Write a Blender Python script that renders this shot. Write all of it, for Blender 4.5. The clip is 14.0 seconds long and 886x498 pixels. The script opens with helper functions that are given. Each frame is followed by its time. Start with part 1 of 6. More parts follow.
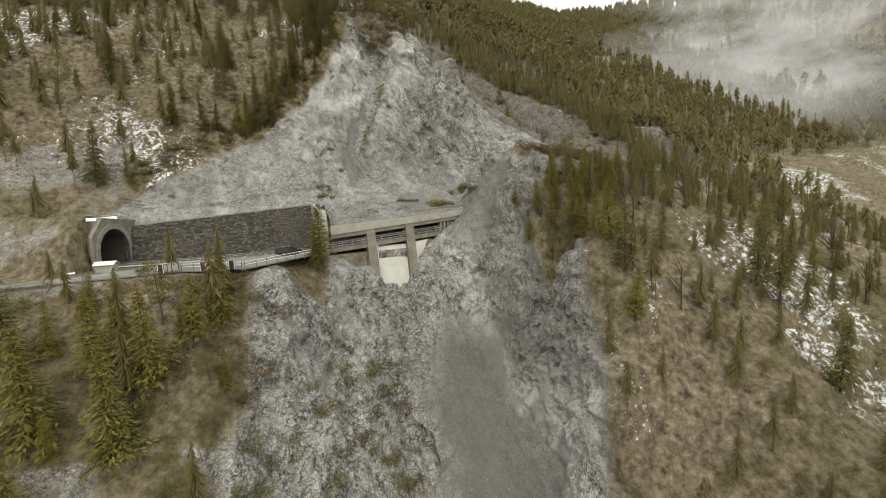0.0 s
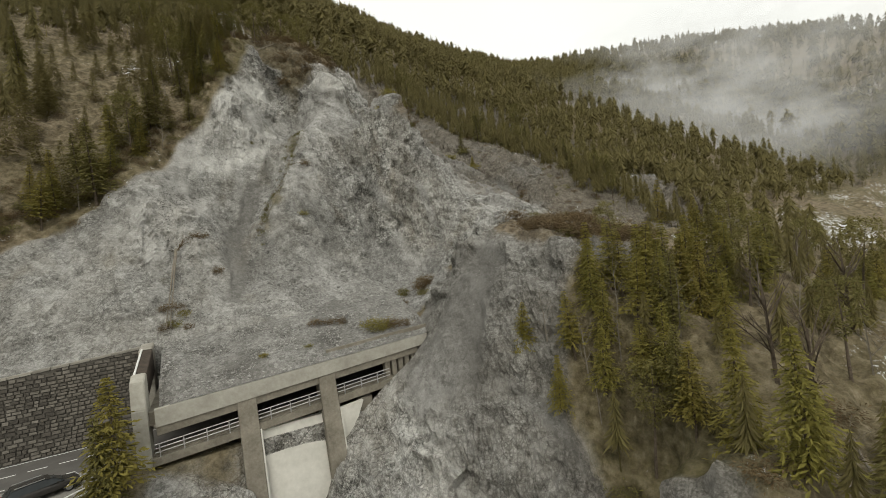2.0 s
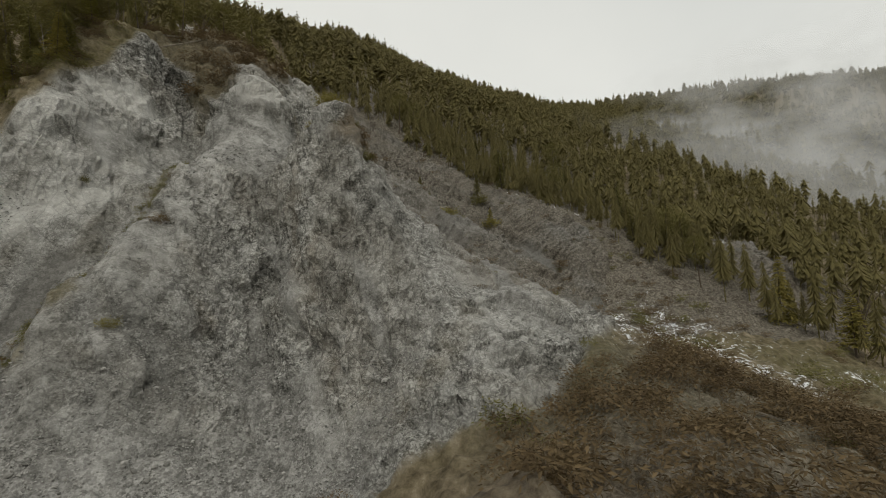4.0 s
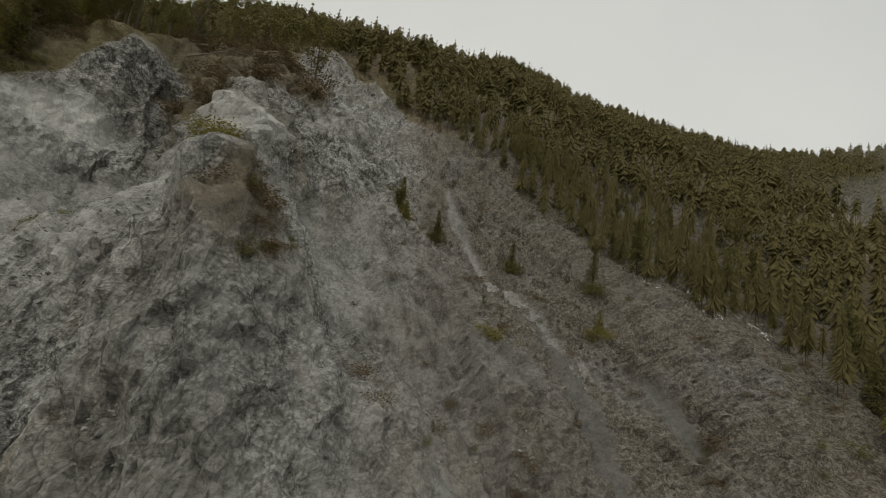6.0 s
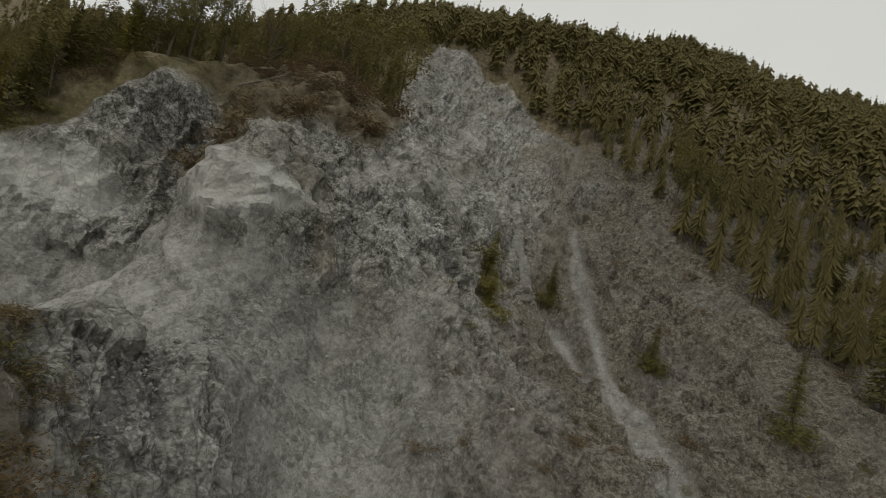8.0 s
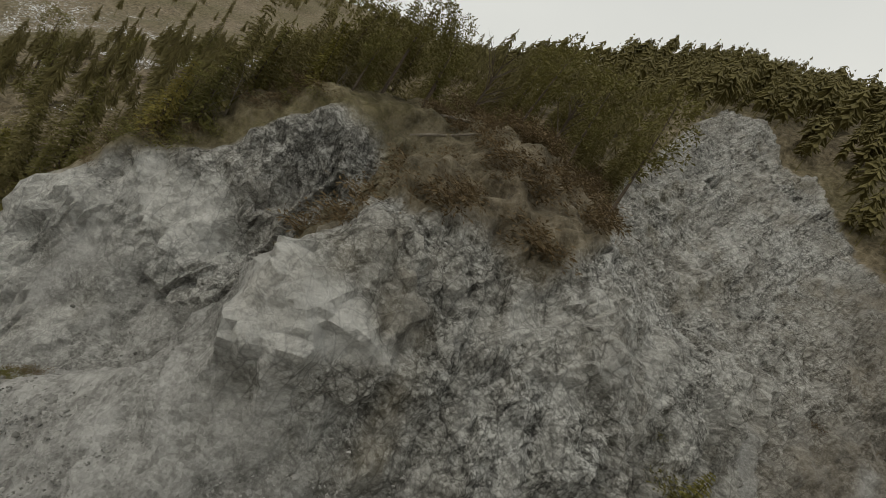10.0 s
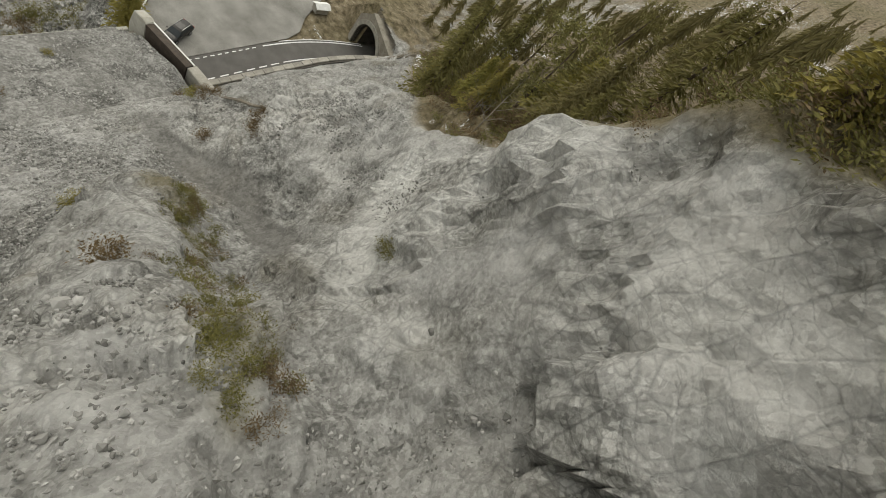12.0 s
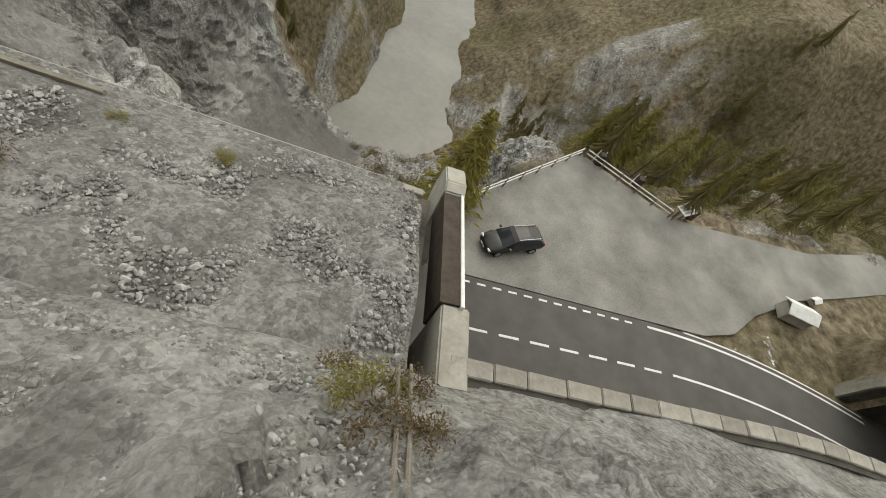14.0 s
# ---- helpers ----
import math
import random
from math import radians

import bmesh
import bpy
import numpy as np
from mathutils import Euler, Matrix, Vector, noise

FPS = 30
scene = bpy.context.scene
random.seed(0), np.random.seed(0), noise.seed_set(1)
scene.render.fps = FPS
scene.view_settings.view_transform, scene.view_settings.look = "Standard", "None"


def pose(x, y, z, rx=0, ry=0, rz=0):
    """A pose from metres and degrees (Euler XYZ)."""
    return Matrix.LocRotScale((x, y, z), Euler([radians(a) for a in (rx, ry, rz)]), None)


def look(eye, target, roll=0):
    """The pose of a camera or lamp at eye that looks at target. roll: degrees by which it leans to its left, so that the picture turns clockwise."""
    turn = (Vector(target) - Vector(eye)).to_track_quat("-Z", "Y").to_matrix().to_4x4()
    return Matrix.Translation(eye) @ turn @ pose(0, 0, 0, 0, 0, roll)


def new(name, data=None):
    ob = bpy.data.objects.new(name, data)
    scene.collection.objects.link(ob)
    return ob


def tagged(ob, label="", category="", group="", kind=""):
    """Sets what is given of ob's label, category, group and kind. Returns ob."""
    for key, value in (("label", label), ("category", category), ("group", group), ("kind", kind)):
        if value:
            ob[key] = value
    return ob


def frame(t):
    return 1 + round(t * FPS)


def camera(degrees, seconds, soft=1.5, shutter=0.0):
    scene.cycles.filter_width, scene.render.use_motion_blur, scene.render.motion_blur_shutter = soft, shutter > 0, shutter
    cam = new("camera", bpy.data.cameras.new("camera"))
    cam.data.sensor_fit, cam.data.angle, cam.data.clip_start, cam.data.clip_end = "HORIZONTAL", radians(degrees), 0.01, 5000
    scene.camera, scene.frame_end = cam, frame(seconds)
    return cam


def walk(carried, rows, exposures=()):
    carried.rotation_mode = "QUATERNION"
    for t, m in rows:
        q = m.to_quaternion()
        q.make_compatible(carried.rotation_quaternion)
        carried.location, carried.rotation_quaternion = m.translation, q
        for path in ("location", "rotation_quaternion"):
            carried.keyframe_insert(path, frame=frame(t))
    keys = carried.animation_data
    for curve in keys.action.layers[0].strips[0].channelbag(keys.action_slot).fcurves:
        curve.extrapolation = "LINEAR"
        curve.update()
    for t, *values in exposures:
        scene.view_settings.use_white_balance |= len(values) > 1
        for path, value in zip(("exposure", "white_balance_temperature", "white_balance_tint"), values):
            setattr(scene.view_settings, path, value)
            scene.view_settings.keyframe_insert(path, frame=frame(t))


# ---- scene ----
cam = camera(90.5, 14.0, 0.9)
# seconds, eye in metres, Euler turn in degrees
ROWS = [
    (0, -18.88, -81.53, 8.65, 83.21, 2.81, -23.25),
    (0.5, -14.94, -72.68, 10.26, 84.30, 3.71, -24.71),
    (1, -10.44, -63.33, 12.15, 86.01, 4.86, -26.35),
    (1.5, -6.24, -55.17, 14.15, 87.66, 5.63, -27.67),
    (2, -1.31, -46.75, 16.17, 89.25, 6.01, -28.50),
    (2.5, 3.69, -39.30, 17.99, 90.84, 5.96, -28.94),
    (3, 9.47, -31.36, 19.96, 92.54, 5.48, -28.91),
    (3.2, 11.79, -28.24, 20.81, 93.10, 5.09, -28.81),
    (5.3, 37.91, -2.99, 31.64, 98.20, -3.12, -12.39),
    (5.5, 39.26, -1.15, 32.95, 98.46, -4.55, -10.77),
    (6, 42.41, 3.39, 36.72, 98.18, -8.33, -5.61),
    (6.5, 44.52, 7.30, 40.35, 96.74, -10.63, -0.57),
    (7, 45.95, 11.43, 43.75, 94.78, -12.12, 4.88),
    (7.2, 46.24, 13.03, 44.88, 94.23, -12.49, 6.61),
    (9.3, 44.08, 27.62, 56.30, 89.99, -23.70, 27.49),
    (9.5, 43.29, 28.85, 57.22, 88.91, -26.14, 30.79),
    (10, 40.63, 31.95, 59.19, 83.39, -33.94, 43.26),
    (10.5, 37.10, 34.64, 60.29, 73.20, -40.44, 60.01),
    (11, 32.07, 36.64, 59.84, 57.53, -44.52, 82.65),
    (11.5, 26.50, 37.77, 57.53, 39.68, -42.86, 109.09),
    (12, 19.77, 37.68, 53.07, 26.31, -35.79, 133.38),
    (12.5, 12.85, 36.13, 46.68, 21.92, -27.18, 152.50),
    (13, 5.70, 32.24, 38.78, 24.52, -20.91, 168.57),
    (13.5, 0.82, 25.99, 30.96, 29.43, -19.68, 179.38),
    (14, -2.96, 16.45, 23.14, 32.62, -18.59, -174.45),
]
EXPOSURES = [(t, e, 7000, 7) for t, e in ((0, 0.72), (1.5, 0.5), (3.0, 0.08), (5.5, -0.3), (7.0, -0.42), (9.5, -0.22), (10.5, -0.05), (11.2, 0.26), (12.0, 0.54), (13.4, 0.7), (14.0, 0.6))]
walk(cam, [(t, pose(*p)) for t, *p in ROWS], EXPOSURES)

# ---- light ----
world = bpy.data.worlds.new("overcast_sky")
scene.world = world
world.use_nodes = True
wn = world.node_tree.nodes
sky = wn.new("ShaderNodeTexSky")
sky.sky_type, sky.sun_disc = "NISHITA", False
sky.sun_elevation, sky.sun_rotation = radians(48), radians(200)
sky.air_density, sky.dust_density, sky.ozone_density = 1.0, 4.0, 1.0
pale = wn.new("ShaderNodeHueSaturation")
pale.inputs["Saturation"].default_value = 0.12
world.node_tree.links.new(sky.outputs[0], pale.inputs["Color"])
cover = wn.new("ShaderNodeTexNoise")
cover.inputs["Scale"].default_value, cover.inputs["Detail"].default_value = 1.6, 4.0
veil = wn.new("ShaderNodeMix")
veil.data_type = "RGBA"
veil.inputs["Factor"].default_value = 0.7
cloudy = wn.new("ShaderNodeValToRGB")
cloudy.color_ramp.elements[0].position, cloudy.color_ramp.elements[1].position = 0.3, 0.75
cloudy.color_ramp.elements[0].color, cloudy.color_ramp.elements[1].color = (8.0, 8.35, 8.6, 1), (9.6, 9.85, 10.0, 1)
world.node_tree.links.new(cover.outputs[0], cloudy.inputs[0])
world.node_tree.links.new(pale.outputs[0], veil.inputs[6])
world.node_tree.links.new(cloudy.outputs[0], veil.inputs[7])
world.node_tree.links.new(veil.outputs[2], wn["Background"].inputs["Color"])
wn["Background"].inputs["Strength"].default_value = 0.11
sun = new("sun", bpy.data.lights.new("sun", "SUN"))
sun.data.energy, sun.data.angle, sun.data.color = 0.55, radians(30), (1.0, 0.96, 0.9)
sun.matrix_world = look((-40, -60, 120), (10, 20, 0))


# ---- materials ----
def material(name, rough=0.8, metal=0.0):
    m = bpy.data.materials.new(name)
    m.use_nodes = True
    b = m.node_tree.nodes["Principled BSDF"]
    b.inputs["Roughness"].default_value, b.inputs["Metallic"].default_value = rough, metal
    b.inputs["Specular IOR Level"].default_value = 0.25
    return m, m.node_tree.nodes, m.node_tree.links, b


def noise_node(n, l, co, scale, detail=5.0, rough=0.6):
    t = n.new("ShaderNodeTexNoise")
    t.inputs["Scale"].default_value, t.inputs["Detail"].default_value, t.inputs["Roughness"].default_value = scale, detail, rough
    l.new(co, t.inputs["Vector"])
    return t.outputs["Fac"]


def ramp(n, l, fac, stops):
    r = n.new("ShaderNodeValToRGB")
    e = r.color_ramp.elements
    while len(e) < len(stops):
        e.new(0.5)
    for k, (p, c) in zip(e, stops):
        k.position, k.color = p, (*c, 1) if len(c) == 3 else c
    l.new(fac, r.inputs[0])
    return r.outputs[0]


def blend(n, l, fac, a, b, how="MIX"):
    m = n.new("ShaderNodeMix")
    m.data_type, m.blend_type = "RGBA", how
    for value, slot in ((fac, 0), (a, 6), (b, 7)):
        if isinstance(value, (int, float)):
            m.inputs[slot].default_value = value
        elif isinstance(value, tuple):
            m.inputs[slot].default_value = (*value, 1)
        else:
            l.new(value, m.inputs[slot])
    return m.outputs[2]


def sums(n, l, how, a, b):
    m = n.new("ShaderNodeMath")
    m.operation, m.use_clamp = how, False
    for value, slot in ((a, 0), (b, 1)):
        if isinstance(value, (int, float)):
            m.inputs[slot].default_value = value
        else:
            l.new(value, m.inputs[slot])
    return m.outputs[0]


def relief(n, l, b, height, strength=0.5, distance=0.1):
    bump = n.new("ShaderNodeBump")
    bump.inputs["Strength"].default_value, bump.inputs["Distance"].default_value = strength, distance
    l.new(height, bump.inputs["Height"])
    l.new(bump.outputs[0], b.inputs["Normal"])


def stretched(n, l, co, scale, turn=(0, 0, 0)):
    m = n.new("ShaderNodeMapping")
    m.inputs["Scale"].default_value = scale
    m.inputs["Rotation"].default_value = [radians(a) for a in turn]
    l.new(co, m.inputs["Vector"])
    return m.outputs[0]


def plain(name, dark, light, scale=4.0, rough=0.8, metal=0.0, bump=0.2, fine=6.0, per_object=0.0, distance=0.02):
    """A surface of two tones with coarse stains and a fine grain."""
    m, n, l, b = material(name, rough, metal)
    co = n.new("ShaderNodeTexCoord").outputs["Object"]
    big = noise_node(n, l, co, scale)
    small = noise_node(n, l, co, scale * fine, 4.0)
    fac = sums(n, l, "ADD", sums(n, l, "MULTIPLY", big, 0.65), sums(n, l, "MULTIPLY", small, 0.35))
    col = ramp(n, l, fac, ((0.3, dark), (0.7, light)))
    if per_object:
        info = n.new("ShaderNodeObjectInfo").outputs["Random"]
        tone = ramp(n, l, info, ((0.0, (1 - per_object,) * 3), (1.0, (1 + per_object,) * 3)))
        col = blend(n, l, 1.0, col, tone, "MULTIPLY")
    l.new(col, b.inputs["Base Color"])
    if bump:
        relief(n, l, b, small, bump, distance)
    return m


def stony(name, dark, mid, light, scale, bump, distance):
    """Broken stone, each loose piece with a tone of its own."""
    m, n, l, b = material(name, 0.9)
    co = n.new("ShaderNodeTexCoord").outputs["Object"]
    tone = n.new("ShaderNodeNewGeometry").outputs["Random Per Island"]
    big = noise_node(n, l, co, scale)
    fac = sums(n, l, "ADD", sums(n, l, "MULTIPLY", tone, 0.6), sums(n, l, "MULTIPLY", big, 0.4))
    l.new(ramp(n, l, fac, ((0.15, dark), (0.5, mid), (0.85, light))), b.inputs["Base Color"])
    relief(n, l, b, noise_node(n, l, co, scale * 5), bump, distance)
    return m


def terrain_material():
    m, n, l, b = material("mountain_ground", 0.92)
    co = n.new("ShaderNodeTexCoord").outputs["Object"]
    at = n.new("ShaderNodeAttribute")
    at.attribute_name = "cover"
    parts = n.new("ShaderNodeSeparateColor")
    l.new(at.outputs["Color"], parts.inputs[0])
    rock_w, scree_w, green_w = parts.outputs
    at2 = n.new("ShaderNodeAttribute")
    at2.attribute_name = "extra"
    parts2 = n.new("ShaderNodeSeparateColor")
    l.new(at2.outputs["Color"], parts2.inputs[0])
    snow_w, pale_w, earth_shade_w = parts2.outputs
    # rock: layered, cracked, with streaks down the fall line
    warp = n.new("ShaderNodeTexNoise")
    warp.inputs["Scale"].default_value, warp.inputs["Detail"].default_value = 0.35, 4.0
    l.new(co, warp.inputs["Vector"])
    bent = blend(n, l, 0.4, co, warp.outputs["Color"], "LINEAR_LIGHT")
    slabs = stretched(n, l, bent, (0.7, 0.8, 1.2), (25, -35, 10))

    def edges(scale, detail, gain):
        t = n.new("ShaderNodeTexNoise")
        t.noise_type = "RIDGED_MULTIFRACTAL"
        t.inputs["Scale"].default_value, t.inputs["Detail"].default_value, t.inputs["Roughness"].default_value = scale, detail, 0.62
        t.inputs["Gain"].default_value, t.inputs["Offset"].default_value = gain, 0.9
        l.new(slabs, t.inputs["Vector"])
        return t.outputs["Fac"]

    creases = edges(0.55, 9.0, 2.0)
    layers = noise_node(n, l, slabs, 1.4, 9.0, 0.72)
    coarse = noise_node(n, l, co, 0.11, 6.0, 0.6)
    grain = noise_node(n, l, co, 2.4, 10.0, 0.8)
    crack = n.new("ShaderNodeTexVoronoi")
    crack.feature = "DISTANCE_TO_EDGE"
    crack.inputs["Scale"].default_value = 0.8
    l.new(stretched(n, l, bent, (1.0, 1.3, 0.5), (20, 30, 0)), crack.inputs["Vector"])
    lines = ramp(n, l, crack.outputs["Distance"], ((0.0, (0.0,) * 3), (0.05, (1.0,) * 3)))
    crack2 = n.new("ShaderNodeTexVoronoi")
    crack2.feature = "DISTANCE_TO_EDGE"
    crack2.inputs["Scale"].default_value = 2.2
    l.new(slabs, crack2.inputs["Vector"])
    lines2 = ramp(n, l, crack2.outputs["Distance"], ((0.0, (0.35,) * 3), (0.07, (1.0,) * 3)))

    def facet(scale, co_in):
        """Broken faces: each cell tilts its own way."""
        cell = n.new("ShaderNodeTexVoronoi")
        cell.inputs["Scale"].default_value = scale
        l.new(co_in, cell.inputs["Vector"])
        off, tilt, dot = n.new("ShaderNodeVectorMath"), n.new("ShaderNodeVectorMath"), n.new("ShaderNodeVectorMath")
        off.operation, tilt.operation, dot.operation = "SUBTRACT", "SUBTRACT", "DOT_PRODUCT"
        l.new(co_in, off.inputs[0])
        l.new(cell.outputs["Position"], off.inputs[1])
        l.new(cell.outputs["Color"], tilt.inputs[0])
        tilt.inputs[1].default_value = (0.5, 0.5, 0.5)
        l.new(off.outputs[0], dot.inputs[0])
        l.new(tilt.outputs[0], dot.inputs[1])
        tone_out = n.new("ShaderNodeSeparateColor")
        l.new(cell.outputs["Color"], tone_out.inputs[0])
        return dot.outputs["Value"], tone_out.outputs[1]

    facet_a, tone_a = facet(0.8, slabs)
    facet_b, tone_b = facet(2.6, slabs)
    facet_c, tone_c = facet(7.0, bent)
    bits0 = sums(n, l, "ADD", sums(n, l, "MULTIPLY", tone_b, 0.07), sums(n, l, "MULTIPLY", tone_c, 0.13))
    tone0 = sums(n, l, "ADD", sums(n, l, "MULTIPLY", layers, 0.25), sums(n, l, "MULTIPLY", grain, 0.55))
    tone0 = sums(n, l, "ADD", tone0, bits0)
    rock = ramp(n, l, tone0, ((0.4, (0.1, 0.098, 0.09)), (0.455, (0.25, 0.246, 0.23)), (0.515, (0.43, 0.425, 0.4)), (0.58, (0.72, 0.715, 0.69))))
    rock = blend(n, l, ramp(n, l, coarse, ((0.42, (0,) * 3), (0.62, (0.5,) * 3))), rock, (0.44, 0.41, 0.36))
    rock = blend(n, l, sums(n, l, "MULTIPLY", pale_w, 0.5), rock, (0.8, 0.79, 0.755))
    # cracks darkened in the colour, adding crease shade that the even sky lacks
    rock = blend(n, l, 0.5, rock, lines, "MULTIPLY")
    rock = blend(n, l, 0.55, rock, lines2, "MULTIPLY")
    washed = noise_node(n, l, stretched(n, l, bent, (0.3, 0.07, 0.05)), 1.0, 5.0, 0.6)
    washes = ramp(n, l, washed, ((0.36, (0.5, 0.495, 0.475)), (0.5, (0.74, 0.735, 0.715)), (0.64, (0.86, 0.86, 0.85))))
    rock = blend(n, l, 1.0, rock, washes, "MULTIPLY")
    rock = blend(n, l, sums(n, l, "MULTIPLY", pale_w, 0.55), rock, (0.74, 0.73, 0.695))
    # darker by the third channel, which holds earth and painted shade
    rock = blend(n, l, sums(n, l, "MULTIPLY", earth_shade_w, 0.6), rock, (0.15, 0.141, 0.125))
    # scree: pebbles at two sizes
    peb = n.new("ShaderNodeTexVoronoi")
    peb.inputs["Scale"].default_value = 3.2
    l.new(co, peb.inputs["Vector"])
    peb2 = n.new("ShaderNodeTexVoronoi")
    peb2.inputs["Scale"].default_value = 9.0
    l.new(co, peb2.inputs["Vector"])
    bits = n.new("ShaderNodeSeparateColor")
    l.new(peb.outputs["Color"], bits.inputs[0])
    bits2 = n.new("ShaderNodeSeparateColor")
    l.new(peb2.outputs["Color"], bits2.inputs[0])
    tone = sums(n, l, "ADD", sums(n, l, "MULTIPLY", bits.outputs[0], 0.4), sums(n, l, "MULTIPLY", bits2.outputs[0], 0.35))
    runs = noise_node(n, l, stretched(n, l, bent, (0.42, 0.06, 0.05)), 1.0, 6.0, 0.6)
    tone = sums(n, l, "ADD", sums(n, l, "MULTIPLY", tone, 0.55), sums(n, l, "ADD", sums(n, l, "MULTIPLY", coarse, 0.22), sums(n, l, "MULTIPLY", runs, 0.38)))
    tone = sums(n, l, "ADD", sums(n, l, "MULTIPLY", tone, 0.8), sums(n, l, "MULTIPLY", grain, 0.25))
    scree = ramp(n, l, tone, ((0.36, (0.1, 0.097, 0.089)), (0.5, (0.2, 0.196, 0.182)), (0.58, (0.28, 0.275, 0.258)), (0.72, (0.42, 0.412, 0.39))))
    scree = blend(n, l, sums(n, l, "MULTIPLY", pale_w, 0.6), scree, (0.56, 0.55, 0.53))
    scree = blend(n, l, sums(n, l, "MULTIPLY", earth_shade_w, 0.8), scree, (0.11, 0.104, 0.093))
    # forest floor: litter, moss and soil
    litter = noise_node(n, l, co, 0.9, 8.0, 0.7)
    floor = ramp(n, l, litter, ((0.34, (0.055, 0.042, 0.027)), (0.46, (0.15, 0.118, 0.078)), (0.56, (0.23, 0.185, 0.125)), (0.68, (0.36, 0.305, 0.225))))
    moss = ramp(n, l, noise_node(n, l, co, 1.7, 6.0, 0.7), ((0.35, (0.045, 0.048, 0.012)), (0.7, (0.13, 0.125, 0.035))))
    floor = blend(n, l, sums(n, l, "MULTIPLY", green_w, 0.6), floor, moss)
    earth = ramp(n, l, sums(n, l, "ADD", sums(n, l, "MULTIPLY", grain, 0.8), bits0), ((0.4, (0.05, 0.041, 0.031)), (0.5, (0.135, 0.118, 0.094)), (0.6, (0.27, 0.248, 0.21))))
    floor = blend(n, l, earth_shade_w, floor, earth)
    col = blend(n, l, rock_w, floor, rock)
    col = blend(n, l, scree_w, col, scree)
    speck = ramp(n, l, sums(n, l, "ADD", sums(n, l, "MULTIPLY", noise_node(n, l, co, 1.1, 8.0, 0.82), 0.75), sums(n, l, "MULTIPLY", snow_w, 0.195)),
                 ((0.58, (0,) * 3), (0.61, (1,) * 3)))
    col = blend(n, l, sums(n, l, "MULTIPLY", speck, ramp(n, l, snow_w, ((0.25, (0,) * 3), (0.5, (1,) * 3)))), col, (0.78, 0.8, 0.82))
    l.new(col, b.inputs["Base Color"])
    hard = sums(n, l, "ADD", sums(n, l, "MULTIPLY", creases, 0.05), sums(n, l, "MULTIPLY", facet_a, 1.4))
    hard = sums(n, l, "ADD", hard, sums(n, l, "ADD", sums(n, l, "MULTIPLY", facet_b, 1.3), sums(n, l, "MULTIPLY", facet_c, 1.7)))
    hard = sums(n, l, "ADD", hard, sums(n, l, "ADD", sums(n, l, "MULTIPLY", layers, 0.3), sums(n, l, "MULTIPLY", grain, 0.5)))
    hard = sums(n, l, "ADD", hard, sums(n, l, "ADD", sums(n, l, "MULTIPLY", lines, 0.06), sums(n, l, "MULTIPLY", lines2, 0.05)))
    rubble = sums(n, l, "ADD", litter, sums(n, l, "ADD", sums(n, l, "MULTIPLY", facet_b, 0.7), sums(n, l, "MULTIPLY", facet_c, 0.9)))
    h = blend(n, l, rock_w, rubble, hard)
    loose = sums(n, l, "ADD", sums(n, l, "MULTIPLY", peb.outputs["Distance"], -0.14), sums(n, l, "MULTIPLY", facet_c, 0.9))
    h = blend(n, l, scree_w, h, sums(n, l, "ADD", loose, sums(n, l, "MULTIPLY", grain, 0.25)))
    relief(n, l, b, h, 1.0, 0.42)
    return m


TERRAIN = terrain_material()
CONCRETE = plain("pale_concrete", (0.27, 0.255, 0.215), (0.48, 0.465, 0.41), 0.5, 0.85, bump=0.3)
LINING = plain("dark_tunnel_lining", (0.05, 0.045, 0.036), (0.14, 0.125, 0.1), 0.7, 0.9, bump=0.3)
DARK_CONCRETE = plain("weathered_shaded_concrete", (0.13, 0.115, 0.09), (0.3, 0.275, 0.225), 0.7, 0.9, bump=0.4)
WHITE_WALL = plain("whitewashed_concrete", (0.5, 0.49, 0.44), (0.72, 0.7, 0.64), 0.35, 0.85, bump=0.2)
MASONRY = plain("dark_masonry", (0.05, 0.045, 0.038), (0.17, 0.155, 0.13), 1.2, 0.9, bump=0.5, per_object=0.35)
MORTAR = plain("masonry_joint", (0.045, 0.042, 0.036), (0.1, 0.092, 0.078), 1.5, 0.95, bump=0.5)
COPING = plain("stone_coping", (0.2, 0.185, 0.155), (0.38, 0.36, 0.315), 1.0, 0.9, bump=0.4, per_object=0.2)
PORTAL_STONE = plain("portal_stone", (0.2, 0.185, 0.155), (0.42, 0.4, 0.34), 1.0, 0.9, bump=0.4, per_object=0.2)
ASPHALT = plain("road_asphalt", (0.075, 0.07, 0.064), (0.125, 0.118, 0.108), 0.5, 0.85, bump=0.25, fine=30.0)
DUST = plain("dusty_gravel_yard", (0.1, 0.094, 0.082), (0.33, 0.32, 0.293), 0.22, 0.95, bump=0.25, fine=40.0)
PAINT = plain("road_paint", (0.55, 0.55, 0.53), (0.82, 0.82, 0.8), 1.5, 0.7, bump=0.05)
STEEL = plain("galvanised_steel", (0.3, 0.3, 0.29), (0.5, 0.5, 0.48), 3.0, 0.5, 0.6, bump=0.05)
RUST_BEAM = plain("dark_rusted_beam", (0.035, 0.028, 0.022), (0.09, 0.07, 0.055), 1.5, 0.8, bump=0.2)
WHITE_METAL = plain("white_painted_metal", (0.55, 0.55, 0.52), (0.78, 0.78, 0.75), 2.0, 0.6, bump=0.05)
DEADWOOD = plain("dead_wood", (0.1, 0.085, 0.065), (0.28, 0.25, 0.205), 2.0, 0.9, bump=0.5)
BARK = plain("conifer_bark", (0.045, 0.034, 0.024), (0.15, 0.12, 0.09), 3.0, 0.95, bump=0.6)
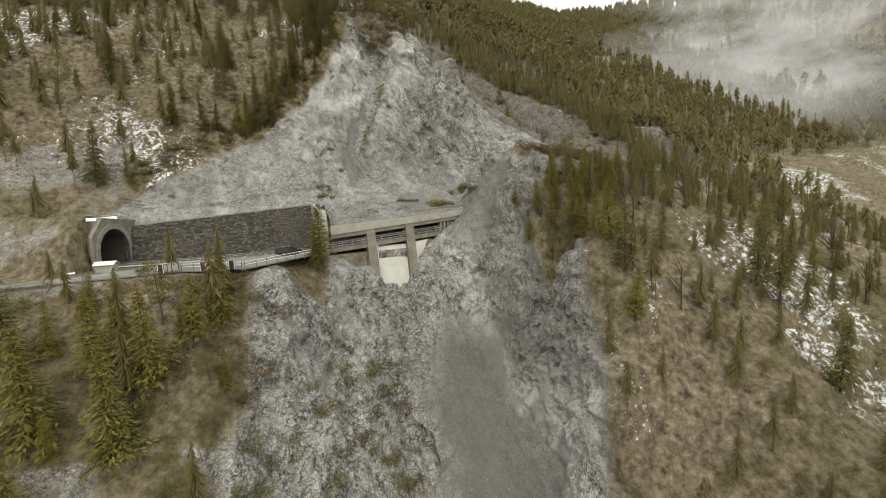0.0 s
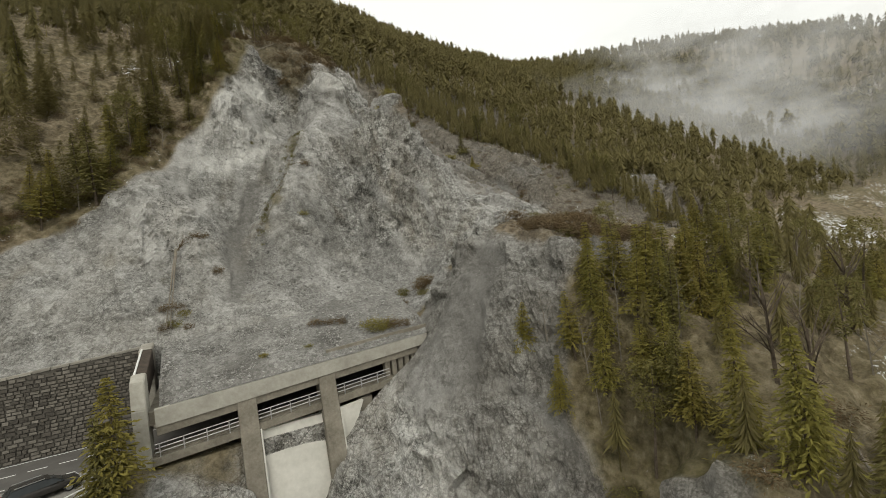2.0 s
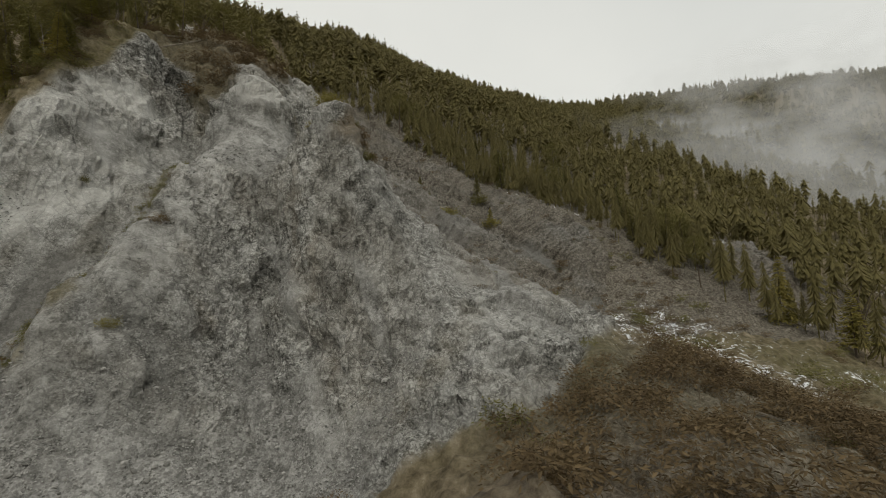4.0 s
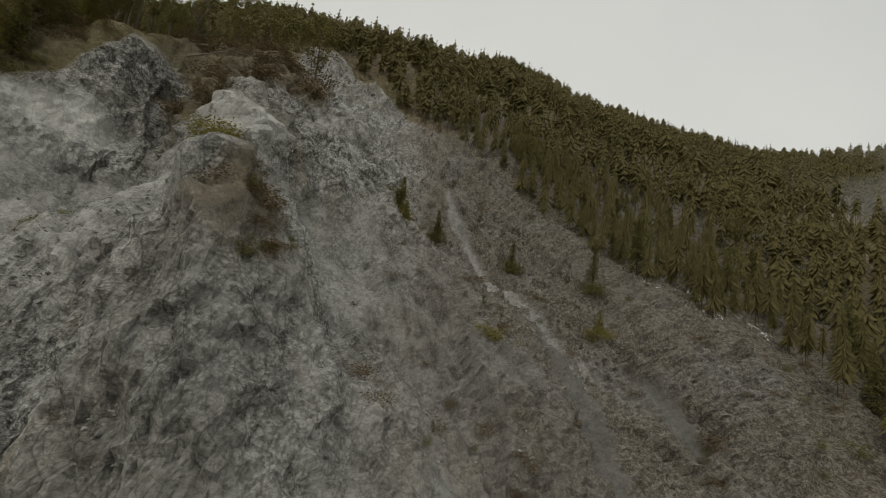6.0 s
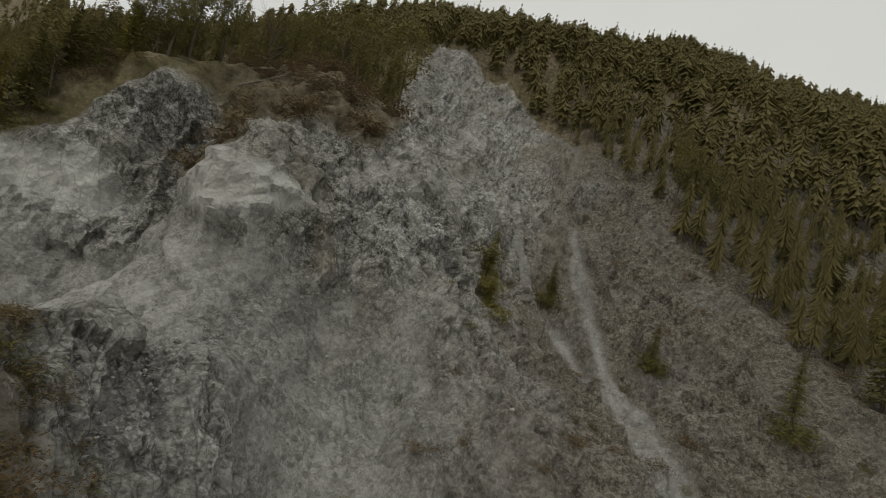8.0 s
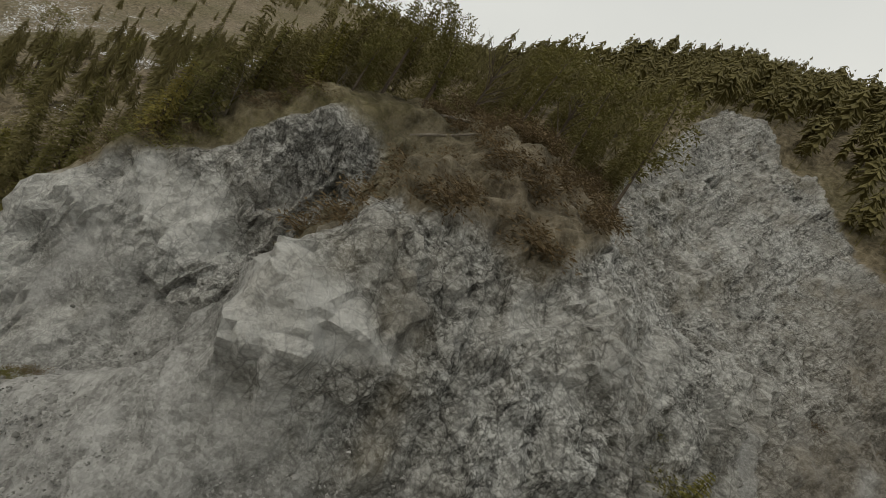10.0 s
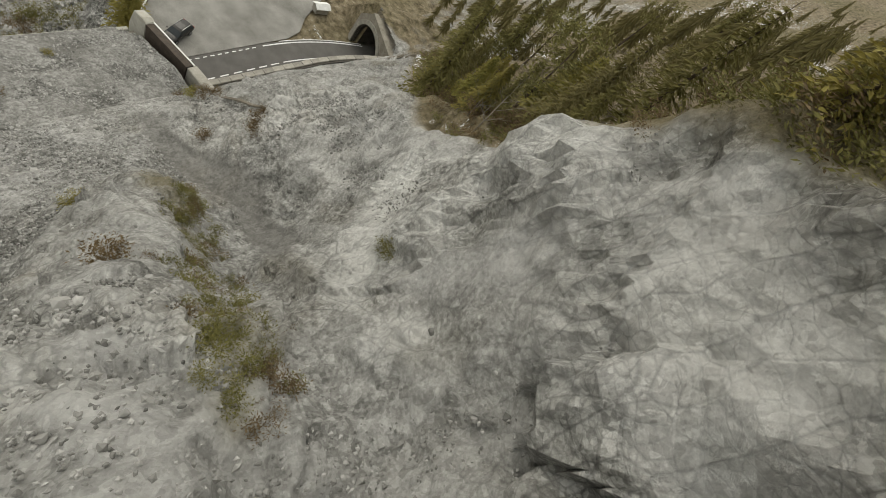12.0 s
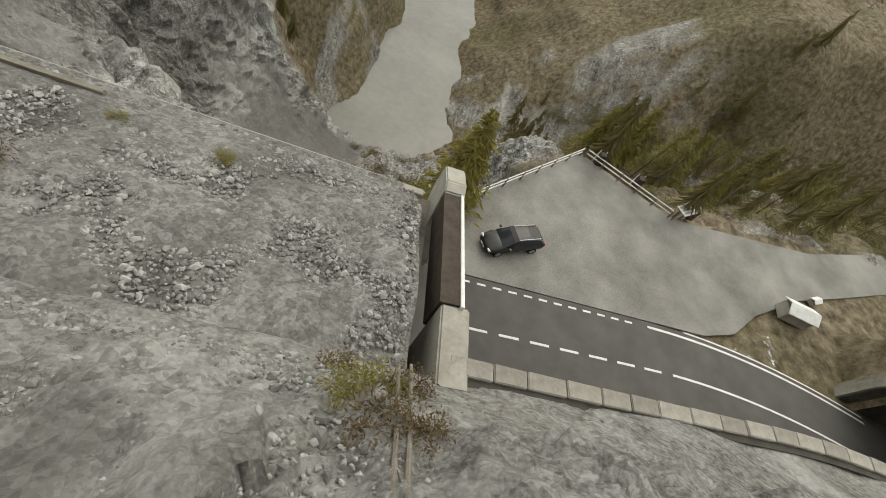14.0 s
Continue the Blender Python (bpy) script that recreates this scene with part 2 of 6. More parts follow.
TWIGS = plain("bare_twigs", (0.1, 0.078, 0.05), (0.24, 0.2, 0.145), 3.0, 0.95, bump=0.0)
RIVER = plain("milky_river_water", (0.18, 0.172, 0.15), (0.26, 0.252, 0.226), 0.06, 0.25, bump=0.15, fine=10.0, distance=0.3)
LOOSE_STONE = stony("loose_scree_stones", (0.11, 0.107, 0.097), (0.23, 0.224, 0.207), (0.42, 0.41, 0.385), 3.0, 0.4, 0.02)


def needle_material(name, dark, light, warm):
    m, n, l, b = material(name, 0.75)
    co = n.new("ShaderNodeTexCoord").outputs["Object"]
    tone = n.new("ShaderNodeNewGeometry").outputs["Random Per Island"]
    info = n.new("ShaderNodeObjectInfo").outputs["Random"]
    fac = sums(n, l, "ADD", sums(n, l, "MULTIPLY", tone, 0.35), sums(n, l, "MULTIPLY", noise_node(n, l, co, 0.33), 0.7))
    col = ramp(n, l, fac, ((0.2, dark), (0.75, light)))
    col = blend(n, l, sums(n, l, "MULTIPLY", info, 0.6), col, warm)
    l.new(col, b.inputs["Base Color"])
    thin, mixer = n.new("ShaderNodeBsdfTranslucent"), n.new("ShaderNodeMixShader")
    l.new(col, thin.inputs["Color"])
    mixer.inputs[0].default_value = 0.28
    l.new(b.outputs[0], mixer.inputs[1])
    l.new(thin.outputs[0], mixer.inputs[2])
    l.new(mixer.outputs[0], n["Material Output"].inputs["Surface"])
    return m


NEEDLES = needle_material("olive_needles", (0.065, 0.064, 0.02), (0.2, 0.182, 0.056), (0.17, 0.145, 0.048))
FRESH = needle_material("yellow_green_needles", (0.1, 0.094, 0.02), (0.27, 0.245, 0.06), (0.24, 0.19, 0.048))
FAR_NEEDLES = needle_material("far_needles", (0.06, 0.059, 0.023), (0.19, 0.17, 0.062), (0.175, 0.14, 0.055))
BROWN_TWIG = needle_material("brown_dry_foliage", (0.06, 0.042, 0.022), (0.19, 0.135, 0.07), (0.16, 0.11, 0.05))


# ---- helpers for building ----
def part(name, bm, mat, parent=None, label=""):
    me = bpy.data.meshes.new(name)
    if isinstance(bm, tuple):
        me.from_pydata([tuple(v) for v in bm[0]], [], [tuple(f) for f in bm[1]])
    else:
        bmesh.ops.recalc_face_normals(bm, faces=bm.faces)
        bm.to_mesh(me)
        bm.free()
    me.materials.append(mat)
    ob = new(name, me)
    if parent is not None:
        ob.parent = parent
    if label:
        ob["label"] = label
    return ob


def empty(name, m=None):
    ob = new(name)
    if m is not None:
        ob.matrix_basis = m
    return ob


def box(bm, x0, x1, y0, y1, z0, z1, bevel=0.0, m=None):
    r = bmesh.ops.create_cube(bm, size=1.0)
    for v in r["verts"]:
        v.co = Vector(((x0 + x1) / 2 + v.co.x * (x1 - x0), (y0 + y1) / 2 + v.co.y * (y1 - y0), (z0 + z1) / 2 + v.co.z * (z1 - z0)))
        if m is not None:
            v.co = m @ v.co
    if bevel:
        edges = list({e for v in r["verts"] for e in v.link_edges})
        bmesh.ops.bevel(bm, geom=edges, offset=bevel, segments=2, affect="EDGES")
    return bm


def prism(bm, outline, axis, a, b):
    """Extrudes a 2D outline along an axis (0, 1 or 2) from a to b."""
    def at(p, w):
        q = list(p)
        q.insert(axis, w)
        return bm.verts.new(q)
    lo, hi = [at(p, a) for p in outline], [at(p, b) for p in outline]
    n = len(outline)
    bm.faces.new(lo)
    bm.faces.new(hi[::-1])
    for i in range(n):
        bm.faces.new((lo[i], hi[i], hi[(i + 1) % n], lo[(i + 1) % n]))
    return bm


def rod(bm, a, b, r0, r1=None, sides=6):
    a, b = Vector(a), Vector(b)
    r1 = r0 if r1 is None else r1
    q = (b - a).to_track_quat("Z", "Y")
    ring = lambda c, r: [bm.verts.new(c + q @ Vector((r * math.cos(k * math.tau / sides), r * math.sin(k * math.tau / sides), 0))) for k in range(sides)]
    lo, hi = ring(a, r0), ring(b, r1)
    for k in range(sides):
        bm.faces.new((lo[k], lo[(k + 1) % sides], hi[(k + 1) % sides], hi[k]))
    bm.faces.new(lo[::-1])
    bm.faces.new(hi)


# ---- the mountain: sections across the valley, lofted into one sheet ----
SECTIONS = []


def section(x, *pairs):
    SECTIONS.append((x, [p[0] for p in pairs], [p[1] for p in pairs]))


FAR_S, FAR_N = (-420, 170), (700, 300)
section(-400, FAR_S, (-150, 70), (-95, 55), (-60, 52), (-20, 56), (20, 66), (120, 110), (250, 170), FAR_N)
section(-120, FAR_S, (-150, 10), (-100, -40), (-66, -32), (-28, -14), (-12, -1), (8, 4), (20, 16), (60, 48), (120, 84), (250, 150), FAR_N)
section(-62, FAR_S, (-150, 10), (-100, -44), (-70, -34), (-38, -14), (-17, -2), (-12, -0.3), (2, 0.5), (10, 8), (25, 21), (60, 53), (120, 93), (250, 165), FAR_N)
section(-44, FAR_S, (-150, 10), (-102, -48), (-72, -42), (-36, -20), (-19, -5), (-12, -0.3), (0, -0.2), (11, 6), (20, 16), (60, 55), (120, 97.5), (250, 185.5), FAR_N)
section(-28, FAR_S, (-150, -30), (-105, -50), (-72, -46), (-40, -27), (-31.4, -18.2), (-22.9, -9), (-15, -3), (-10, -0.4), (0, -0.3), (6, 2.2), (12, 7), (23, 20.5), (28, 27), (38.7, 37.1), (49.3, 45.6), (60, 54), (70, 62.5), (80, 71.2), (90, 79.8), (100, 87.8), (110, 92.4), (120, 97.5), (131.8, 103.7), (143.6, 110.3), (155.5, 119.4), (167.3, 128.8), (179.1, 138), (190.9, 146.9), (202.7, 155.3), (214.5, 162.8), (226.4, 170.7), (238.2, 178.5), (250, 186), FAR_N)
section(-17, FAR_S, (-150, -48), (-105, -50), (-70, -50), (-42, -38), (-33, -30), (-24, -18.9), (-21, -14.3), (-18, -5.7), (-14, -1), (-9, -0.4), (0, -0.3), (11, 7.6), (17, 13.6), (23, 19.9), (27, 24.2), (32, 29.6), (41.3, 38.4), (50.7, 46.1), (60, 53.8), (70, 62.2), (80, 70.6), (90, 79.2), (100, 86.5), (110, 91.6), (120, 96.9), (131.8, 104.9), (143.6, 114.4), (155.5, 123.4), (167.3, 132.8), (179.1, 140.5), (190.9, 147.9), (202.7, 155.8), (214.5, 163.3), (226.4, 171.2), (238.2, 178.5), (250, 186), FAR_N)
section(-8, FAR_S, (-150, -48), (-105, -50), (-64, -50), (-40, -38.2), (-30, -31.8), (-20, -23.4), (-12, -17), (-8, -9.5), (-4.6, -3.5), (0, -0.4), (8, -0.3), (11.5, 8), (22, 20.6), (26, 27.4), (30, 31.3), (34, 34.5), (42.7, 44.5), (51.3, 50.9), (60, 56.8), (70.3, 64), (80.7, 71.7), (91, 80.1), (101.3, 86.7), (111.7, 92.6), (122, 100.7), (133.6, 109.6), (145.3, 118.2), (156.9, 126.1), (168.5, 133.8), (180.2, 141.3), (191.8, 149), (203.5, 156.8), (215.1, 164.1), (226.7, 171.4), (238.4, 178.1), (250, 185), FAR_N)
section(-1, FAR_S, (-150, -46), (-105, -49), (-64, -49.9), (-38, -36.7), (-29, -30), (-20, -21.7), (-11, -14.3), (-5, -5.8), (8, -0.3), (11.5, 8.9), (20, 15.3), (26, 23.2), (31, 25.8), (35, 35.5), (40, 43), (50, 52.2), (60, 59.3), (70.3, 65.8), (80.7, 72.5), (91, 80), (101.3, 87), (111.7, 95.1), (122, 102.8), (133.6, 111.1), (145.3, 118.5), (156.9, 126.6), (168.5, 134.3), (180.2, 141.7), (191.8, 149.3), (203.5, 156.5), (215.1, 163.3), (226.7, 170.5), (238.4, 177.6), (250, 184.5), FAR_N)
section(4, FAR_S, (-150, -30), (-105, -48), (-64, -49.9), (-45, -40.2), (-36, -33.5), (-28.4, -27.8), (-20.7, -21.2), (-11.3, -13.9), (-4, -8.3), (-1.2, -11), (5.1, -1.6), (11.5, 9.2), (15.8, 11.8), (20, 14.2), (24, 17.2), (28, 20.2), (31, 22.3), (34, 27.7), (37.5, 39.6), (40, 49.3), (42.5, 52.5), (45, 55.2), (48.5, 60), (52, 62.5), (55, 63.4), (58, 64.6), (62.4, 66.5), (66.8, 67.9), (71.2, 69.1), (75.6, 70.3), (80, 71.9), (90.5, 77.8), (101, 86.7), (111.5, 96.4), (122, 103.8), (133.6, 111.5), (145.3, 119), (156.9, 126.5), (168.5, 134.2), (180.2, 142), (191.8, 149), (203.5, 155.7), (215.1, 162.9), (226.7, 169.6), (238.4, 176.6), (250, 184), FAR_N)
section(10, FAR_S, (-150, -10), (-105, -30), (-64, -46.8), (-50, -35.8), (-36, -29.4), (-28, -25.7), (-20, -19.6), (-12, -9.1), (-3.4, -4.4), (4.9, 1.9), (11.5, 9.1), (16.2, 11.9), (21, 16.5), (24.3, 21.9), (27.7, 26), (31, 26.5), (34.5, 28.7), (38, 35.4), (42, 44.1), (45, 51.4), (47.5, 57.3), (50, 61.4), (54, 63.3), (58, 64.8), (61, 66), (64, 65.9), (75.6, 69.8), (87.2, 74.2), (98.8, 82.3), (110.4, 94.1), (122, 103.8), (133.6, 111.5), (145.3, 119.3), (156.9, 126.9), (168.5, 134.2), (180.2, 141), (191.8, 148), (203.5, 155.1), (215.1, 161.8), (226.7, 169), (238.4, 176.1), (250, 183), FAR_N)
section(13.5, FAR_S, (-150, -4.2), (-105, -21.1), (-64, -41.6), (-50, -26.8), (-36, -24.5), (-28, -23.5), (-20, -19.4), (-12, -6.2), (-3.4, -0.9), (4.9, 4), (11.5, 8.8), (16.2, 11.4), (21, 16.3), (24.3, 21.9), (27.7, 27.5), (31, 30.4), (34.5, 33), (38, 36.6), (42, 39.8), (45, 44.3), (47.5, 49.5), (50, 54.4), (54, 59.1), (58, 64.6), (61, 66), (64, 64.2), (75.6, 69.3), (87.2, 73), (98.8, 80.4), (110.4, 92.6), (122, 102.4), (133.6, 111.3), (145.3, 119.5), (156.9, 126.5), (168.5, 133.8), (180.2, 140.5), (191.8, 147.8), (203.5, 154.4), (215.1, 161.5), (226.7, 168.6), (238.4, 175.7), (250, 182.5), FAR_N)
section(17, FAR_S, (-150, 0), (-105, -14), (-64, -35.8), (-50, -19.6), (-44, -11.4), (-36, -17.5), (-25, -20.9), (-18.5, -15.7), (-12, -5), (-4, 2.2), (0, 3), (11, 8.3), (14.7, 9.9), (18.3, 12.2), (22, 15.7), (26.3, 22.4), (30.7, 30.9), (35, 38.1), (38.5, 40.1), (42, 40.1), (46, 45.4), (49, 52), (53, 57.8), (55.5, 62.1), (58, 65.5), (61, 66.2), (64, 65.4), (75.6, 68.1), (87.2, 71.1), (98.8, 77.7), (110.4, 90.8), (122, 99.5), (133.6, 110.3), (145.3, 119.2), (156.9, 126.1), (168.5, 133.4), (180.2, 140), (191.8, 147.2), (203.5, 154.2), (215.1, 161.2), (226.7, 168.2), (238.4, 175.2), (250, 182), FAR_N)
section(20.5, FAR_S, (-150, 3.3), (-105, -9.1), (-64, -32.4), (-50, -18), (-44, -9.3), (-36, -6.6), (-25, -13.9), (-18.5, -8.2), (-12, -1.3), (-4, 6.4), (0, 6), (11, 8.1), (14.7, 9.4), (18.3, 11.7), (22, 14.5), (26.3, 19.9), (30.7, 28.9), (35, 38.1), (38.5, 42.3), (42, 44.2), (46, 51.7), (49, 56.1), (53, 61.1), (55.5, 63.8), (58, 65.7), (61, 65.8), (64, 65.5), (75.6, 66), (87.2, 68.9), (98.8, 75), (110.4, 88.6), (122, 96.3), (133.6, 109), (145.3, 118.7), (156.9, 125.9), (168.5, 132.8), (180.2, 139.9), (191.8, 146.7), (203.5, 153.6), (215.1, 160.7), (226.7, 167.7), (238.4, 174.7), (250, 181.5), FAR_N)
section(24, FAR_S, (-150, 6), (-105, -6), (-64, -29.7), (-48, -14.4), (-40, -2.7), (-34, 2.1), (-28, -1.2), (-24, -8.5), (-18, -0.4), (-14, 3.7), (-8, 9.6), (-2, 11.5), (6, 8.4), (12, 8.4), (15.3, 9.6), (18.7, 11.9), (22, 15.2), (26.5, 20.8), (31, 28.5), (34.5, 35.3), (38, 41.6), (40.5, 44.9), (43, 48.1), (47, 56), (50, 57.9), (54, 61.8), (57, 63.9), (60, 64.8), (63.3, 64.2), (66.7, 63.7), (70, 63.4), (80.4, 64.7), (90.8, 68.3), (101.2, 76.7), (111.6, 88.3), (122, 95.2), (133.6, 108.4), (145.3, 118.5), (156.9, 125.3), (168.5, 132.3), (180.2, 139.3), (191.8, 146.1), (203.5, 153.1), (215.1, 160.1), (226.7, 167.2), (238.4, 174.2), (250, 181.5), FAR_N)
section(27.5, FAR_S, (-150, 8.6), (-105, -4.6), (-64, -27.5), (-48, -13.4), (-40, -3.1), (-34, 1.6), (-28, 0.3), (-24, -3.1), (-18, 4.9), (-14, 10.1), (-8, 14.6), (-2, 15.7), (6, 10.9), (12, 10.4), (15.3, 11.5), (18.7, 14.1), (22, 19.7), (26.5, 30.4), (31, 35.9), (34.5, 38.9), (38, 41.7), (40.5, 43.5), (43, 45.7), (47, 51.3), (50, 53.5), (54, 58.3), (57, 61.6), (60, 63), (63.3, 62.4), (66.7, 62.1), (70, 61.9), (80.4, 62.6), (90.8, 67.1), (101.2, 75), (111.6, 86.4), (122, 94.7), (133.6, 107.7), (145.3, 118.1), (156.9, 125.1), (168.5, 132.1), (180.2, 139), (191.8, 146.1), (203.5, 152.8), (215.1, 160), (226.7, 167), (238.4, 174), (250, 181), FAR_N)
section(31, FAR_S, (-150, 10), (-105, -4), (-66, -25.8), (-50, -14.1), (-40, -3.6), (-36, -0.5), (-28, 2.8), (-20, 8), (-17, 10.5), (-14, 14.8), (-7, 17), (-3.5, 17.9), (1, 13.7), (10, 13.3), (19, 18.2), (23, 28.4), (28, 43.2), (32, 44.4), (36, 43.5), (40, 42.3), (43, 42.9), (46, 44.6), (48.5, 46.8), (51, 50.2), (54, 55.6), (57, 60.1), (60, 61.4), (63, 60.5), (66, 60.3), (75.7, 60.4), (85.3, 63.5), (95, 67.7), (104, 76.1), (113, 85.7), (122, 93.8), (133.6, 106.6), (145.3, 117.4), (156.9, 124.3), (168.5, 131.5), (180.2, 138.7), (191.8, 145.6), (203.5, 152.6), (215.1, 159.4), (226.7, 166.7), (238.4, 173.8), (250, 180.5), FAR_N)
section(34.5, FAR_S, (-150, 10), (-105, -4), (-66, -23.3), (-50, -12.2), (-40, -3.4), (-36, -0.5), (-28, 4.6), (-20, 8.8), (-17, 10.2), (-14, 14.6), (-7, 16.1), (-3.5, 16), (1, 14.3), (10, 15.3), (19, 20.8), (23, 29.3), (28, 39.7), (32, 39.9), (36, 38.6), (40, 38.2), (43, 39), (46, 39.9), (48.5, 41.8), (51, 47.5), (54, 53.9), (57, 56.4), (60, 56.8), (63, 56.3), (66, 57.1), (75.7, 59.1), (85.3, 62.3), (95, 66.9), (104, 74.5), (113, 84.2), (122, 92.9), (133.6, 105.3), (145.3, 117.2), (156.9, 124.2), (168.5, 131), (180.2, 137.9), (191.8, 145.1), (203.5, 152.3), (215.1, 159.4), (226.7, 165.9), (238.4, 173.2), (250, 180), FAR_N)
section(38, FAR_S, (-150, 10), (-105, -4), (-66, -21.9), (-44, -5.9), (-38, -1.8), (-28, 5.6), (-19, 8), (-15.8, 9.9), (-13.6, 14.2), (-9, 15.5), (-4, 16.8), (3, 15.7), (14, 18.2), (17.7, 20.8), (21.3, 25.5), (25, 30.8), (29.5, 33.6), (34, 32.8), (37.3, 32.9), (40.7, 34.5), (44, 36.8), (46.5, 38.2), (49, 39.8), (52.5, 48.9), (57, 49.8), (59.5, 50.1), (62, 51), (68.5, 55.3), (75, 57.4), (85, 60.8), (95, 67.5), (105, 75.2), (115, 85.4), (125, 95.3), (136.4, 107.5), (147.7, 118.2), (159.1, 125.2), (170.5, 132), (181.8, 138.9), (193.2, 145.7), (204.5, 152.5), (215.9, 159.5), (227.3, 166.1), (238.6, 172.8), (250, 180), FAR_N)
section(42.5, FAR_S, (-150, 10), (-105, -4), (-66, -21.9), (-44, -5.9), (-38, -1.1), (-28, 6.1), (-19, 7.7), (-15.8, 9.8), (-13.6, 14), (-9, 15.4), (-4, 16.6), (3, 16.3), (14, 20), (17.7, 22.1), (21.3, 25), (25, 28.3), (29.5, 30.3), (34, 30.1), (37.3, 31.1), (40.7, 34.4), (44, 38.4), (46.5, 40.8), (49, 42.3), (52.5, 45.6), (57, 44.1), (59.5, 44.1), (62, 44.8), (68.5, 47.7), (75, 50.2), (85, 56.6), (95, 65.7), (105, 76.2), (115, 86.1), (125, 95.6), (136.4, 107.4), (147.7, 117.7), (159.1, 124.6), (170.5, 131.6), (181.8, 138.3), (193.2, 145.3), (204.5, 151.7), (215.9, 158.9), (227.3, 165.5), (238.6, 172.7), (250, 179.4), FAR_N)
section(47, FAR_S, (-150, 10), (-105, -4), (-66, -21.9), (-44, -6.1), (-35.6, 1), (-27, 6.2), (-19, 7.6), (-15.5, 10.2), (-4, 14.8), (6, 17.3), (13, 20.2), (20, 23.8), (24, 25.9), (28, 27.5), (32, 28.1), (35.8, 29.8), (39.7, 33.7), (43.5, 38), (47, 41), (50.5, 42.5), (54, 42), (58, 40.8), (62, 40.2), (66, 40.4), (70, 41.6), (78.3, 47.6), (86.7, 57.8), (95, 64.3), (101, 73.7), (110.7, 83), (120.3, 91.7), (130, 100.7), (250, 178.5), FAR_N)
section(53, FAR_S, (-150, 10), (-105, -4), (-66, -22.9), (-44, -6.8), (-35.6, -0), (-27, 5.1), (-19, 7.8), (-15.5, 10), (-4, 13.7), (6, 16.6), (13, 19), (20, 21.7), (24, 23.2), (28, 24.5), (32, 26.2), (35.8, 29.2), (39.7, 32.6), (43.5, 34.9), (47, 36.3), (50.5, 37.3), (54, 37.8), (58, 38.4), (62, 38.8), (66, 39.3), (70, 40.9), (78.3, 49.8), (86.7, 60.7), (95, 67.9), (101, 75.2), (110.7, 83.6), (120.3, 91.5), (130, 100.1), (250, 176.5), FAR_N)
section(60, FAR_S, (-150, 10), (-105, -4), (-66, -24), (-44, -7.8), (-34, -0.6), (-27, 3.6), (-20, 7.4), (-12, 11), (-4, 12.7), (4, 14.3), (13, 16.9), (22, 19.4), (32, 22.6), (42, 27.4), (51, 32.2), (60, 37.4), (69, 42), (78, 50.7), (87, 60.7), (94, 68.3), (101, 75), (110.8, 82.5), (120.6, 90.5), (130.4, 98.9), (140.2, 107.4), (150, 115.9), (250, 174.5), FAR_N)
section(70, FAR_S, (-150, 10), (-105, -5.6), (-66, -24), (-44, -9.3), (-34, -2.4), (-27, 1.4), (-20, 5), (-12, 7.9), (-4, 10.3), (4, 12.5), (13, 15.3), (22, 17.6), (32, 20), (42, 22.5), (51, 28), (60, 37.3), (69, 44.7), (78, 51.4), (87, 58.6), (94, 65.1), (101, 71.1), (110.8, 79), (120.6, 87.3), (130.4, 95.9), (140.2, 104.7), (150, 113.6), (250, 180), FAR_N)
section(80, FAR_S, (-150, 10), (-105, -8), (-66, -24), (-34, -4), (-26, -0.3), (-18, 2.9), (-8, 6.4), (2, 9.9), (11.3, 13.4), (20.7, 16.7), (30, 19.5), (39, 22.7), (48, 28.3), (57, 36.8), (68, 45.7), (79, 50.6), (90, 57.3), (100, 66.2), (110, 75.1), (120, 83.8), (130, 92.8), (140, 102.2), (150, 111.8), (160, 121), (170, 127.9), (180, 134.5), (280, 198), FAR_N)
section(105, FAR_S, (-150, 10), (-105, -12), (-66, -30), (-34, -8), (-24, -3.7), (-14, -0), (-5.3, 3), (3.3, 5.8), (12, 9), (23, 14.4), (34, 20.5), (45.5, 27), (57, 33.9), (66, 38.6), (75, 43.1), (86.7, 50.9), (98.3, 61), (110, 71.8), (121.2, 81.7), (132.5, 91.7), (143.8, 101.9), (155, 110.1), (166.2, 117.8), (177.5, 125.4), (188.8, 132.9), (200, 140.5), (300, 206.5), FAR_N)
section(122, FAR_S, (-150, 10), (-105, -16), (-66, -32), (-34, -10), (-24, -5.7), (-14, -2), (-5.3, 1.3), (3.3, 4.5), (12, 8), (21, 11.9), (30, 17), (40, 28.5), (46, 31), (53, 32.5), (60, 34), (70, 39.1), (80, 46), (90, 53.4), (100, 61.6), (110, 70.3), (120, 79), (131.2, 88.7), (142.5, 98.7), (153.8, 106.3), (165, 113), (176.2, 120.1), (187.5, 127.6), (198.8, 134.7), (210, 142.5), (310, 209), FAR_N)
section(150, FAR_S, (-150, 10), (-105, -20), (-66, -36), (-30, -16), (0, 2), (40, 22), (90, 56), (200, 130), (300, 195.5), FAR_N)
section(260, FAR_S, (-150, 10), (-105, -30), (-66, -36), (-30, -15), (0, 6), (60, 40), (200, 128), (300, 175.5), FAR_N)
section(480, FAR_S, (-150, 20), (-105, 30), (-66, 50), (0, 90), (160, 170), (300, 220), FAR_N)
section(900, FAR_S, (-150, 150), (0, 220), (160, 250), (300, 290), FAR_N)


